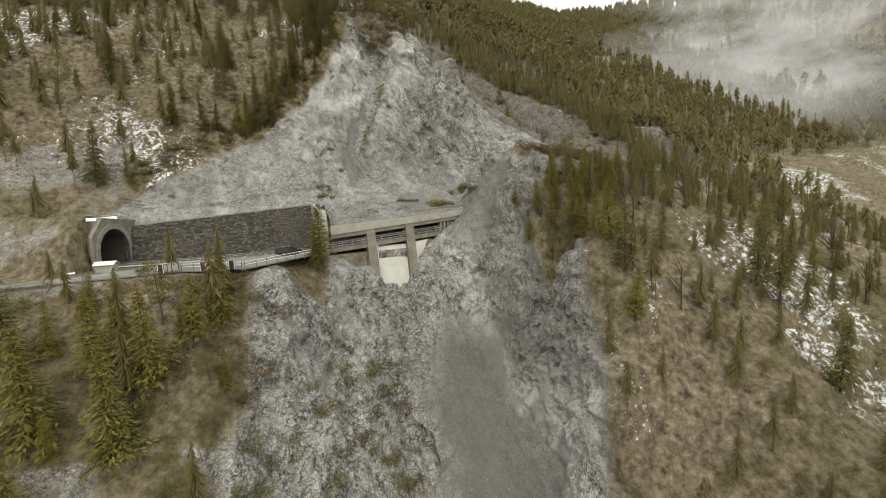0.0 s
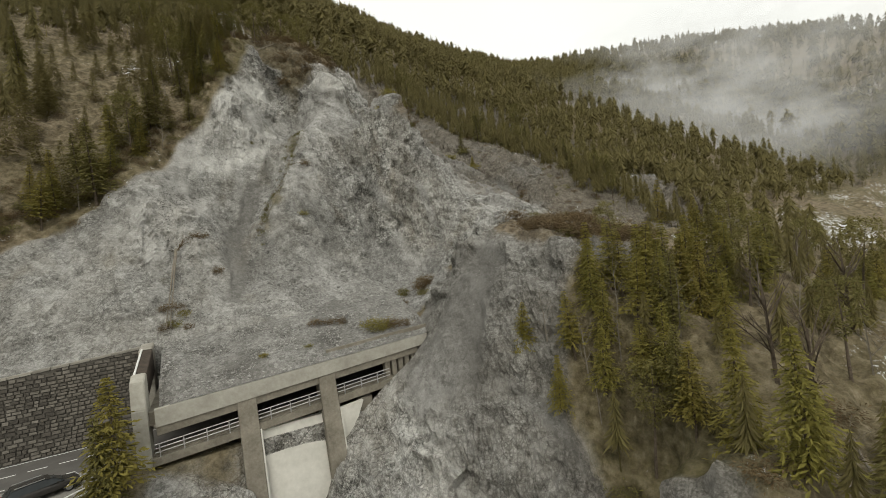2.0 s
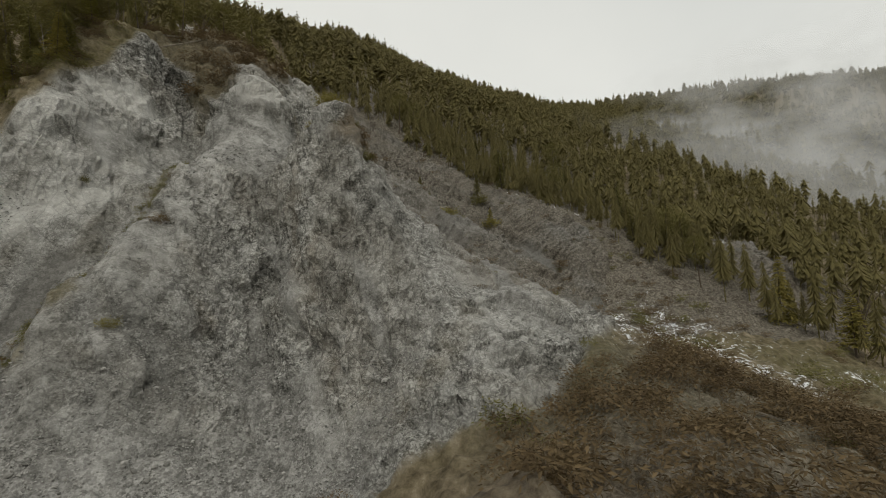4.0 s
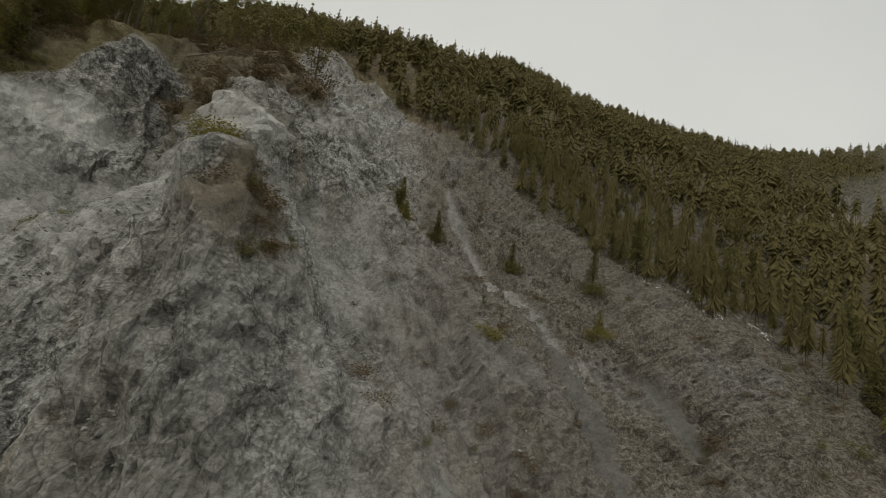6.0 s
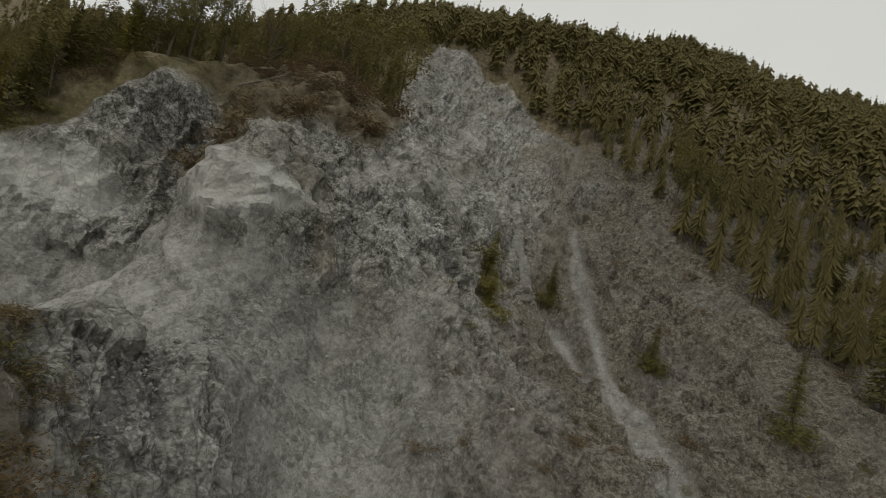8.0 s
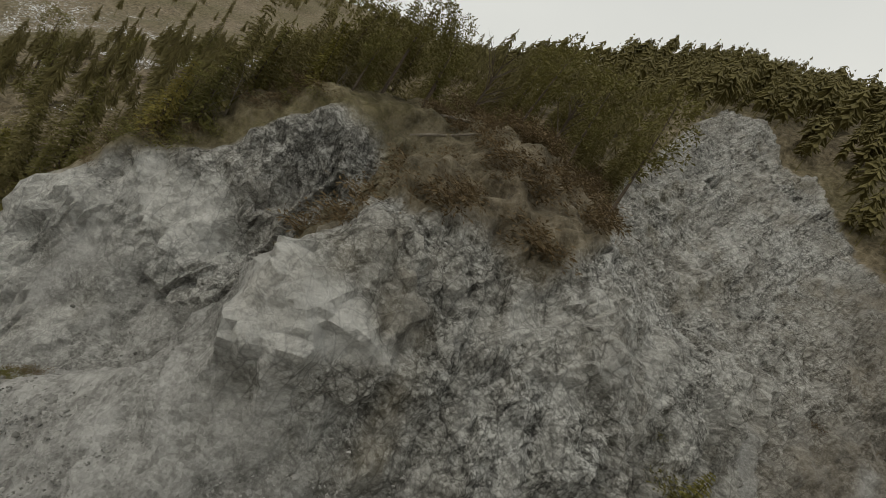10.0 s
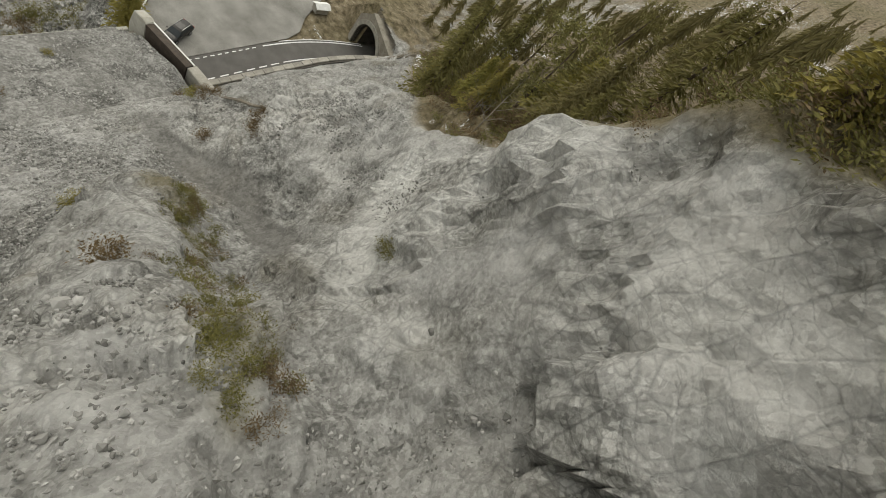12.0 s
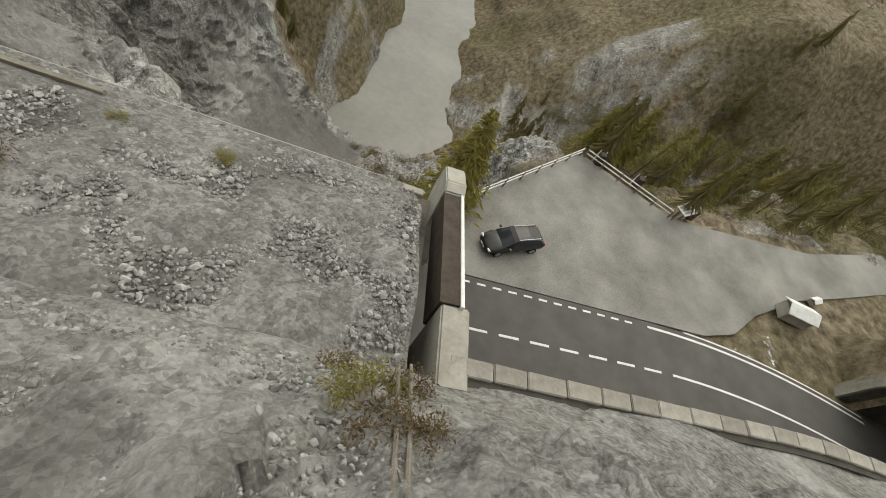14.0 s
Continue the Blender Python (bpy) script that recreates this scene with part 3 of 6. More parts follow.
def smooth_at(xs, ys, x):
    """Monotone cubic through (xs, ys)."""
    xs, ys, x = np.asarray(xs, float), np.asarray(ys, float), np.asarray(x, float)
    h, d = np.diff(xs), np.diff(ys) / np.diff(xs)
    m = np.zeros(len(xs))
    m[0], m[-1] = d[0], d[-1]
    for i in range(1, len(xs) - 1):
        if d[i - 1] * d[i] > 0:
            w0, w1 = 2 * h[i] + h[i - 1], h[i] + 2 * h[i - 1]
            m[i] = (w0 + w1) / (w0 / d[i - 1] + w1 / d[i])
    k = np.clip(np.searchsorted(xs, x) - 1, 0, len(h) - 1)
    t = np.clip((x - xs[k]) / h[k], 0, 1)
    a, b = ys[k], ys[k + 1]
    return a * (1 + 2 * t) * (1 - t) ** 2 + m[k] * h[k] * t * (1 - t) ** 2 + b * t * t * (3 - 2 * t) + m[k + 1] * h[k] * t * t * (t - 1)


def spread(stops):
    """Grid lines: (from, to, step) stretches with growing steps."""
    out = []
    for a, b, s in stops:
        n = max(1, round((b - a) / s))
        out += [a + (b - a) * k / n for k in range(n)]
    return np.array(out + [stops[-1][1]])


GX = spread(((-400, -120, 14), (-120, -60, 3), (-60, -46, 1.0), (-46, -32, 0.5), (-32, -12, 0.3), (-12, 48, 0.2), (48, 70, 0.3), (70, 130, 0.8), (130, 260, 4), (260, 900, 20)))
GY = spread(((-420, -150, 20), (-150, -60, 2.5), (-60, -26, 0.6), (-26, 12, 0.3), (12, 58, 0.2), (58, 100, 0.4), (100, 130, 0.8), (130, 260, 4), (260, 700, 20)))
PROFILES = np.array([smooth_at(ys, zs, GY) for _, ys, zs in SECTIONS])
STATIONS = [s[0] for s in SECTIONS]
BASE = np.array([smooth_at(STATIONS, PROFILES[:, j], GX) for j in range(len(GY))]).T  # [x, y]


def step(a, b, v):
    t = np.clip((v - a) / (b - a), 0, 1)
    return t * t * (3 - 2 * t)


def inside(x, y, outline, soft):
    """1 inside a closed outline, 0 outside, with a soft rim."""
    best, hit = 1e9, False
    n = len(outline)
    for k in range(n):
        (ax, ay), (bx, by) = outline[k], outline[(k + 1) % n]
        dx, dy = bx - ax, by - ay
        t = max(0, min(1, ((x - ax) * dx + (y - ay) * dy) / (dx * dx + dy * dy)))
        best = min(best, math.hypot(x - ax - t * dx, y - ay - t * dy))
        if (ay > y) != (by > y) and x < ax + (y - ay) / (by - ay) * dx:
            hit = not hit
    return float(step(-soft, soft, best if hit else -best))


def region(x, y, outline, soft):
    """The same for whole arrays of places."""
    best, hit = np.full(x.shape, 1e9), np.zeros(x.shape, bool)
    n = len(outline)
    for k in range(n):
        (ax, ay), (bx, by) = outline[k], outline[(k + 1) % n]
        dx, dy = bx - ax, by - ay
        t = np.clip(((x - ax) * dx + (y - ay) * dy) / (dx * dx + dy * dy), 0, 1)
        best = np.minimum(best, np.hypot(x - ax - t * dx, y - ay - t * dy))
        if ay != by:
            hit ^= ((ay > y) != (by > y)) & (x < ax + (y - ay) / (by - ay) * dx)
    return step(-soft, soft, np.where(hit, best, -best))


# outlines in plan of the bare ground
SCAR = ((-42, 8), (-43, 13), (-36, 17.5), (-26, 21.5), (-20, 24.5), (-11, 28.2), (-6.5, 30.5), (-2.8, 36), (4.8, 39.8), (6.2, 42.3), (8.2, 45.4), (9.4, 47.6), (10.6, 50.8), (12, 53.4), (20, 53),
        (26, 54.5), (29, 58), (27, 64), (22, 74), (16, 84), (11, 95), (8, 110), (6, 124), (26, 124), (42, 111), (53, 99), (62, 89), (67, 83.5), (74, 78), (77, 70), (83, 62.5), (89, 59), (90, 50),
        (74, 36), (56, 16), (40, 6), (30, 10), (27, -2), (24, 4), (22, 6), (-6, 8))
LOWER = ((-20, -14), (-21, -22), (-25, -30), (-22, -45), (-10, -60), (8, -60), (14, -47), (19.5, -40), (23.5, -32), (24.5, -24), (24.5, -18), (29, -14.5), (34, -14.8), (40, -14), (30, -11),
         (27.5, -6), (29, -2), (26, 4), (22, 3), (-7, -1.5), (-10, -8))
GULLY = ((5, -17), (11, -14), (18, -19), (17, -27), (14, -38), (8, -52), (-4, -56), (0, -34))
OUTCROP = ((110, 32), (122, 36), (126, 44), (120, 46), (112, 41))
CHUTE = ((19, 0), (29, 6), (32, 16), (28, 21), (20, 23), (10, 22), (2, 19), (-6, 12), (20, 11))
STREAK = ((2, 14), (5, 22), (8, 30), (12, 37), (15, 36), (11, 29), (8, 22), (6, 14))
BOWL = ((33, 24), (36, 50), (44, 52), (60, 40), (70, 30), (50, 14), (38, 10))
KNOB = ((29, -9), (34, -14), (46, -12), (62, 0), (60, 14), (44, 8), (36, 6))
HEATH = ((16, 48.5), (22, 46), (22.5, 47.5), (21, 49.3), (24, 50), (26, 53), (29, 54.5), (28.8, 58), (26, 64), (20, 74), (14, 82), (8, 70), (10, 58), (11, 52.5), (13.5, 53.2), (17, 51))
BLOCK = ((20.7, 45.6), (24.8, 45.4), (28, 47.6), (26.8, 44.9), (25, 43.2), (23.4, 43.6))
CREST = ((6, 41), (14, 46.8), (12, 43), (8, 40))
WHITE_BAND = ((5.8, 42.2), (8.5, 43.9), (11.5, 46.3), (14, 47.3), (13, 45.9), (10.9, 43.6), (8.9, 42.4), (6.5, 40.8))
WHITE_RIB = ((-2.2, 33), (1.3, 34.1), (5.3, 35.8), (8.7, 36.8), (10.8, 38), (11.3, 39.4), (9, 38.7), (6.7, 37.6), (4, 36.9), (1.6, 35.8), (-1.2, 34.6))
WHITE_FOOT = ((10.2, 40), (10.8, 41.2), (12.8, 41.2), (12.8, 40))
SMOOTH = ((2.1, 13.8), (4, 23.7), (4.7, 28.8), (7.5, 32.7), (9.6, 37), (10.3, 38), (8, 35.3), (6, 35), (2.1, 29.5), (1.6, 26.7), (0.8, 21), (0.2, 15))
BROWN = ((11.4, 27.2), (7.8, 24.3), (4.9, 23.9), (6.5, 27), (9, 29.8), (12, 33), (12.4, 36), (15.2, 38.4), (18, 40.4), (17.6, 38), (15.6, 35.7), (14.5, 34.8), (12.8, 33), (11.7, 30.4))
PROW = ((31, 26), (33.5, 26.4), (35.3, 27.6), (35.8, 31.5), (34, 29.2), (32.3, 28.6), (30, 29.5))
DARK_FACE = ((8.3, 44.9), (9.5, 46.8), (10.4, 49.4), (10.9, 52), (13.8, 53.5), (19, 52), (21, 49.5), (16.7, 48.5), (14.1, 47.4), (11.2, 45.7))
STREAK_UPPER = ((37.2, 84), (44.6, 77.5), (54, 69.2), (58.7, 56.5), (62.5, 51), (64, 51.8), (60.3, 57), (55.5, 69.6), (46, 78), (38.4, 84.6))
STREAK_LOWER = ((47.8, 88.3), (51.3, 76.8), (57, 65.2), (61.2, 55), (65.5, 53), (66.8, 53.6), (62.7, 55.6), (58.5, 65.6), (52.8, 77.2), (49, 88.6))
LIGHTENED_ROCK = ((-9, 29.5), (-2, 33), (4, 36), (7, 37.4), (10, 39.5), (10.5, 42.8), (6.5, 41.8), (4.2, 39.8), (-3, 36.5), (-7, 31.5))
FOOT_ROCK = ((-8, 19.5), (-1.5, 20.3), (-0.3, 26.5), (-5, 27), (-9, 24.5))
SLOPE = ((7.5, 40), (12, 43.6), (17, 46.2), (21.7, 44), (25.6, 42.8), (29, 45), (32, 49.5), (36.5, 51.5), (39.5, 51.5), (44, 46), (38, 38), (30, 37), (24, 35.5), (18, 36), (14, 38))
TALUS = ((28, -4), (24, -2.5), (17, -3), (16, -7), (21, -10), (26, -8))
YARD = ((-70, -12), (-44, -12), (-30, -9.5), (-21, -13.8), (-11.5, -7), (-10, 9), (-48, 13), (-46, 3), (-70, 2))


def scramble(ix, iy, iz, seed=0):
    """A random whole number for each cell of a lattice."""
    h = (ix.astype(np.int64) * 73856093) ^ (iy.astype(np.int64) * 19349663) ^ (iz.astype(np.int64) * 83492791) ^ (seed * 2654435)
    h = (h ^ (h >> 13)) * 1274126177 & 0xFFFFFFFF
    return (h ^ (h >> 16)) & 0xFFFFFFFF


def gnoise(x, y, z):
    """Gradient noise over whole arrays, about -1 to 1."""
    x, y, z = np.broadcast_arrays(np.asarray(x, float), np.asarray(y, float), np.asarray(z, float))
    ix, iy, iz = np.floor(x), np.floor(y), np.floor(z)
    fx, fy, fz = x - ix, y - iy, z - iz
    ease = lambda t: t * t * t * (t * (t * 6 - 15) + 10)
    u, v, w = ease(fx), ease(fy), ease(fz)
    out = 0.0
    for a in (0, 1):
        for b in (0, 1):
            for c in (0, 1):
                h = scramble(ix + a, iy + b, iz + c)
                gx, gy, gz = (h & 255) / 127.5 - 1, ((h >> 8) & 255) / 127.5 - 1, ((h >> 16) & 255) / 127.5 - 1
                out = out + (u if a else 1 - u) * (v if b else 1 - v) * (w if c else 1 - w) * (gx * (fx - a) + gy * (fy - b) + gz * (fz - c))
    return out * 1.25


def fbm(x, y, z, octaves=4, gain=0.5):
    out, amp = 0.0, 1.0
    for k in range(octaves):
        out = out + amp * gnoise(x + 17.3 * k, y - 9.1 * k, z + 4.7 * k)
        x, y, z, amp = x * 2.1, y * 2.1, z * 2.1, amp * gain
    return out


def creased(x, y, z, octaves=4):
    """Sharp crests: noise folded at zero."""
    out, amp = 0.0, 1.0
    for k in range(octaves):
        out = out + amp * (0.35 - np.abs(gnoise(x + 5.1 * k, y + 3.7 * k, z - 8.3 * k)))
        x, y, z, amp = x * 2.1, y * 2.1, z * 2.1, amp * 0.5
    return out


def shards(x, y, z, seed=0):
    """Broken pieces: for each place its piece's random mark, and the height of a face tilted its own way."""
    ix, iy, iz = np.floor(x), np.floor(y), np.floor(z)
    best = np.full(x.shape, 9.0)
    mark, face = np.zeros(x.shape), np.zeros(x.shape)
    for a in (-1, 0, 1):
        for b in (-1, 0, 1):
            for c in (-1, 0, 1):
                h = scramble(ix + a, iy + b, iz + c, seed)
                dx = x - (ix + a + (h & 1023) / 1023)
                dy = y - (iy + b + ((h >> 10) & 1023) / 1023)
                dz = z - (iz + c + ((h >> 20) & 1023) / 1023)
                d = dx * dx + dy * dy + dz * dz
                g = scramble(ix + a, iy + b, iz + c, seed + 7)
                near = d < best
                best = np.where(near, d, best)
                mark = np.where(near, (g & 1023) / 1023, mark)
                face = np.where(near, dx * ((g >> 10 & 255) / 127.5 - 1) + dy * ((g >> 18 & 255) / 127.5 - 1) + dz * ((g >> 2 & 255) / 127.5 - 1), face)
    return mark, face


def tunnel_y(x):
    """The middle of the road, which bends towards the mountain before the tunnel."""
    return 5.2 + 0.0095 * np.clip(-24 - x, 0.0, 36.0) ** 2


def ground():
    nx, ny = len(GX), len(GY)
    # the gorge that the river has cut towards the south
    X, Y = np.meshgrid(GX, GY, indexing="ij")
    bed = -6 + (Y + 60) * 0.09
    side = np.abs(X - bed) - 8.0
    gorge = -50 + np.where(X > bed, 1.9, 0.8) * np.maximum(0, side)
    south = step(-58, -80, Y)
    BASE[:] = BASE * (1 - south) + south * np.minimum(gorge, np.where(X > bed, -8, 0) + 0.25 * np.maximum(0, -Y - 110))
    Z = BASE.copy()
    sx, sy = np.gradient(BASE, GX, axis=0), np.gradient(BASE, GY, axis=1)
    up = 1 / np.sqrt(1 + sx * sx + sy * sy)
    J = 5.0 * gnoise(X * 0.13, Y * 0.13, 7.1) + 2.0 * gnoise(X * 0.5, Y * 0.5, 3.3)
    wx, wy = X + J * 0.35, Y + J * 0.35
    near = ((X > -75) & (X < 140) & (Y > -90) & (Y < 140)).astype(float)
    rock = np.maximum(np.maximum(region(X + 0.25 * J, Y + 0.2 * J, SCAR, 0.5), region(wx, wy, LOWER, 1.0)), region(wx, wy, OUTCROP, 1.0))
    bare = rock.copy()
    scree = np.maximum(np.maximum(region(X + J, Y + J, CHUTE, 2.0), 0.35 * region(X + J, Y, BOWL, 5.0)), np.maximum(region(X + J, Y, GULLY, 2.5), region(X + J * 0.4, Y, STREAK, 1.0)))
    streaks = np.maximum(region(X + 0.25 * J, Y, STREAK_UPPER, 0.7), region(X + 0.25 * J, Y, STREAK_LOWER, 0.7))
    scree = np.maximum.reduce((scree, 0.85 * streaks, 0.8 * region(X + 0.4 * J, Y + 0.3 * J, SLOPE, 1.2), 0.9 * region(X + 0.3 * J, Y, TALUS, 1.0))) * rock
    yard, knob = region(X, Y, YARD, 0.8), region(wx, wy, KNOB, 4.0)
    block, crest = region(X, Y, BLOCK, 0.4), region(wx, wy, CREST, 1.0)
    heath = np.maximum(region(X + 0.25 * J, Y + 0.25 * J, HEATH, 0.7), region(X + 0.3 * J, Y + 0.3 * J, PROW, 0.7) * step(-0.25, 0.15, gnoise(X * 0.5, Y * 0.5, Z * 0.4)))
    white = np.maximum(np.maximum(region(X + 0.12 * J, Y + 0.1 * J, WHITE_BAND, 0.4), region(X + 0.15 * J, Y + 0.12 * J, WHITE_RIB, 0.5)), 0.7 * region(X, Y, WHITE_FOOT, 0.4))
    foot = region(wx, wy, FOOT_ROCK, 1.0)
    fresh = np.maximum(region(wx, wy, LIGHTENED_ROCK, 1.0), foot) * np.clip(0.7 + gnoise(X * 0.4, Y * 0.4, Z * 0.3), 0, 1)
    dark = region(X + 0.2 * J, Y + 0.15 * J, DARK_FACE, 0.6)
    smooth_scree, browns = region(X + 0.2 * J, Y, SMOOTH, 0.6), region(wx, wy, BROWN, 1.0)
    gullies = region(X + J, Y, GULLY, 3.0)
    # crumbled slope under the scarp
    debris = step(43, 34, Z + 4 * gnoise(X * 0.15, Y * 0.15, 2.2)) * step(26, 14, X) * step(4, 10, Y)
    scree = np.maximum(scree, 0.5 * debris * rock)
    scree = np.maximum(scree * (1 - white) * (1 - 0.7 * foot), smooth_scree)
    hard = rock * (1 - 0.85 * scree) * (1 - 0.6 * white) * near * (1 + 0.25 * step(23, 28, X) * step(39, 35, X) * step(16, 20, Y) * step(32, 28, Y))
    # slabs dipping to one side, split by joints, with ribs down the fall line
    tx, ty, tz = X * 0.75 + Z * 0.5, Y * 0.9 - Z * 0.2, Z * 0.75 - X * 0.45
    rib = gnoise(X * 0.2 + Z * 0.05, 3.0, Z * 0.05 + Y * 0.02) + 0.55 * gnoise(X * 0.55 + Z * 0.12, 8.0, Z * 0.1)
    rough = fbm(X * 0.45, Y * 0.45, Z * 0.45, 5) * (0.3 + 0.3 * knob) * near
    rough += (0.8 * rib + 0.7 * gnoise(tx * 0.1, ty * 0.1, tz * 0.1)) * rock * (1 - 0.6 * scree) * near
    rough += creased(tx * 0.2, ty * 0.2, tz * 0.2, 5) * 1.5 * hard
    for k, (scale, high, lean) in enumerate(((0.2, 0.6, 0.8), (0.5, 0.36, 0.5), (1.2, 0.2, 0.26))):
        mark, face = shards(tx * scale, ty * scale, tz * scale * 0.55, k)
        rough += ((mark - 0.5) * high + face * lean) * hard
    rough += fbm(X * 0.9, Y * 0.9, Z * 0.9, 4) * 0.25 * hard + fbm(X * 1.3, Y * 1.3, Z * 1.3, 3) * 0.16 * scree * near
    # loose debris gathers between the ribs
    scree = np.maximum(scree, rock * step(-0.25, -0.5, rib) * step(52, 34, Z) * (1 - white))
    # gullies running down the bowl
    across, along = 0.8 * X + 0.6 * Y, 0.6 * X - 0.8 * Y
    runs = gnoise(across * 0.16, along * 0.02, 5.0) + 0.6 * gnoise(across * 0.4, along * 0.035, 9.0) + 0.35 * gnoise(across * 0.95, along * 0.06, 2.0)
    in_bowl = rock * step(32, 44, X) * step(18, 34, Y) * near
    rough += (runs * 2.3 + 0.5 * fbm(X * 1.1, Y * 1.1, Z * 1.1, 4)) * in_bowl
    rough += 0.5 * block + heath * step(36, 42, Y) * (0.5 + 0.8 * fbm(X * 0.5, Y * 0.5, Z * 0.5, 3))
    rough += 0.9 * fbm(X * 0.35, Y * 0.35, Z * 0.35, 5) * near * (1 - rock) * (1 - yard)
    keep = np.where(yard > 0.4, 0.0, 1 - yard)
    keep = np.where((X > -9) & (X < 23) & (Y > -3) & (Y < 13), keep * 0.15, keep)
    keep = np.where((X > -52) & (X < -5) & (Y > 8) & (Y < 14), keep * 0.15, keep)
    keep = np.where(near > 0, keep, 1.0)
    shift = (fbm(X * 0.06, Y * 0.06, Z * 0.06, 4) * 2.2 * np.where(near > 0, 0.25, 1.5) + rough) * keep
    QX, QY, QZ = X - sx * up * shift, Y - sy * up * shift, Z + up * shift
    # cut for the road, the retaining wall, the portal and the gallery
    bend = tunnel_y(X) - 5.2
    zone = (X > -46) & (X < -7) & (Y > -16) & (Y < 30)
    cut = zone & (Y < 10.9 + bend) & ((yard > 0.1) | (Y > -2)) & (X > -42.4 + 0.354 * (Y - 7.5))
    QZ = np.where(cut, np.minimum(QZ, -0.25), QZ)
    behind = zone & ~cut & (X > -39.4) & (Y >= 10.9 + bend) & (Y < 15 + bend)
    QZ = np.where(behind, np.maximum(QZ, 8.0 + 0.068 * (X + 8) + 0.4 * (Y - 10.9 - bend)), QZ)
    over = (X < -42.2 + 0.354 * (Y - 7.5)) & (X > -80) & (Y > -12) & (Y < 30)
    away = np.maximum(0.0, np.abs(Y - tunnel_y(X)) - 5.0)
    QZ = np.where(over, np.maximum(QZ, 8.2 - 1.15 * away + 0.6 * gnoise(X * 0.3, Y * 0.3, Z * 0.3)), QZ)
    roofed = (X > -7.2) & (X < 20.6)
    back = roofed & (Y >= 11.3) & (Y < 19)
    QZ = np.where(back, np.maximum(QZ, roof_top(X, Y) - 0.5 * step(14, 19, Y)), QZ)
    under = roofed & (Y > -0.6) & (Y < 11.3)
    QX, QY, QZ = np.where(under, X, QX), np.where(under, Y, QY), np.where(under, -0.9, QZ)
    # what covers the ground
    green = 0.4 + 0.9 * gnoise(X * 0.05, Y * 0.05, 1.0)
    snow = 0.4 + gnoise(X * 0.035, Y * 0.035, 4.0) + 0.5 * gnoise(X * 0.2, Y * 0.2, 2.0)
    snow = np.clip(np.where(Y < 75, snow, 0.55 * snow), 0, 1) * (1 - 0.6 * knob) * np.where((Y < 0) & (X < 10), 0.45, 1.0)
    snow = np.where((rock > 0.3) | (scree > 0.3), 0.0, snow)
    pale = np.maximum(0.0, gnoise(X * 0.09, Z * 0.06, 8.0) * 1.4 - 0.3) + 0.6 * (mark - 0.5)
    pale += np.where(scree > 0.3, 0.5 * np.maximum(0.0, gnoise(X * 0.3, Y * 0.08, 6.5) - 0.1), 0.0)
    # pale rock; steep faces lightened further in colour, making up for little skylight
    pale = np.maximum.reduce((np.zeros_like(X), pale, 0.9 * block, 0.5 * crest * (0.7 + 0.6 * gnoise(X * 0.5, Y * 0.5, Z * 0.2)),
                              white * (0.8 + 0.5 * gnoise(X * 0.9, Y * 0.9, Z * 0.25)), 0.45 * streaks * np.clip(0.5 + gnoise(across * 0.9, along * 0.12, 3.0), 0, 1), 0.75 * fresh)) * (1 - smooth_scree) * (1 - dark)
    patch = 0.85 * step(-0.1, 0.15, fbm(X * 0.09, Y * 0.09, 5.5))
    rock = np.where((near > 0) & (Y < -30) & (rock < 0.5) & (X < 12), np.maximum(rock, patch), rock)
    earth = np.maximum(0.6 * knob, 0.3 * heath)
    rock, snow = rock * (1 - heath), snow * (1 - heath)
    stain = np.maximum(1.1 * browns, 0.5 * step(0.15, 0.4, fbm(X * 0.16, Y * 0.16, Z * 0.06, 3))) * np.clip(0.6 + 1.2 * gnoise(X * 0.7, Y * 0.7, 4.4), 0, 1)
    stain = np.where((near > 0) & (rock > 0.3) & (Y > 13), stain, 0.0) * (1 - white) * (1 - 0.8 * fresh)
    rock, scree, green = rock * (1 - 0.7 * stain), scree * (1 - 0.8 * stain), green + 0.6 * browns * (stain > 0)
    earth = np.maximum.reduce((earth, gullies, 0.75 * smooth_scree, 0.25 * dark))
    # shade put into the colour: rock right of the gallery, via the earth channel
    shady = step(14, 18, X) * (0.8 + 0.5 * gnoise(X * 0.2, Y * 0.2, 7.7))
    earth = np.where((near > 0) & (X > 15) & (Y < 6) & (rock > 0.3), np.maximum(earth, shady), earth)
    crag = 0.65 * step(-0.25, 0.2, fbm(X * 0.15, Y * 0.15, 9.5, 3))
    rock = np.where((X < -38) & (Y > -14) & (Y < 26) & (yard < 0.5), np.maximum(rock, crag), rock)
    snow = np.where((X < -2) & (Y > 16) & (rock < 0.3), np.minimum(1.0, snow + 0.22), snow)
    snow = np.where((X > 40) & (Y < 30) & (rock < 0.3), np.minimum(1.0, snow + 0.25), snow)
    snow = np.where((X < -37) & (Y > -14) & (Y < 22), 0.0, snow)
    dry = step(36, 54, X) * (near > 0) * (Y > 20)
    earth = np.maximum(earth, dry * 0.9 * (1 - streaks))
    rock = rock * (1 - dry * (1 - streaks) * (0.75 - 0.75 * np.clip(1.6 * gnoise(X * 0.14, Y * 0.14, 6.0), 0, 1)))
    drained = (dry > 0.1) & (bare > 0.3)
    green, snow = np.where(drained, 0.0, green), np.where(drained, 0.0, snow)
    one = np.ones_like(X)
    cov = np.clip(np.stack((rock, scree, green, one), -1).reshape(-1, 4), 0, 1)
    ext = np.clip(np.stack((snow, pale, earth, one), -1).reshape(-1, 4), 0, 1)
    verts = np.stack((QX, QY, QZ), -1).reshape(-1, 3)
    I, K = np.meshgrid(np.arange(nx - 1), np.arange(ny - 1), indexing="ij")
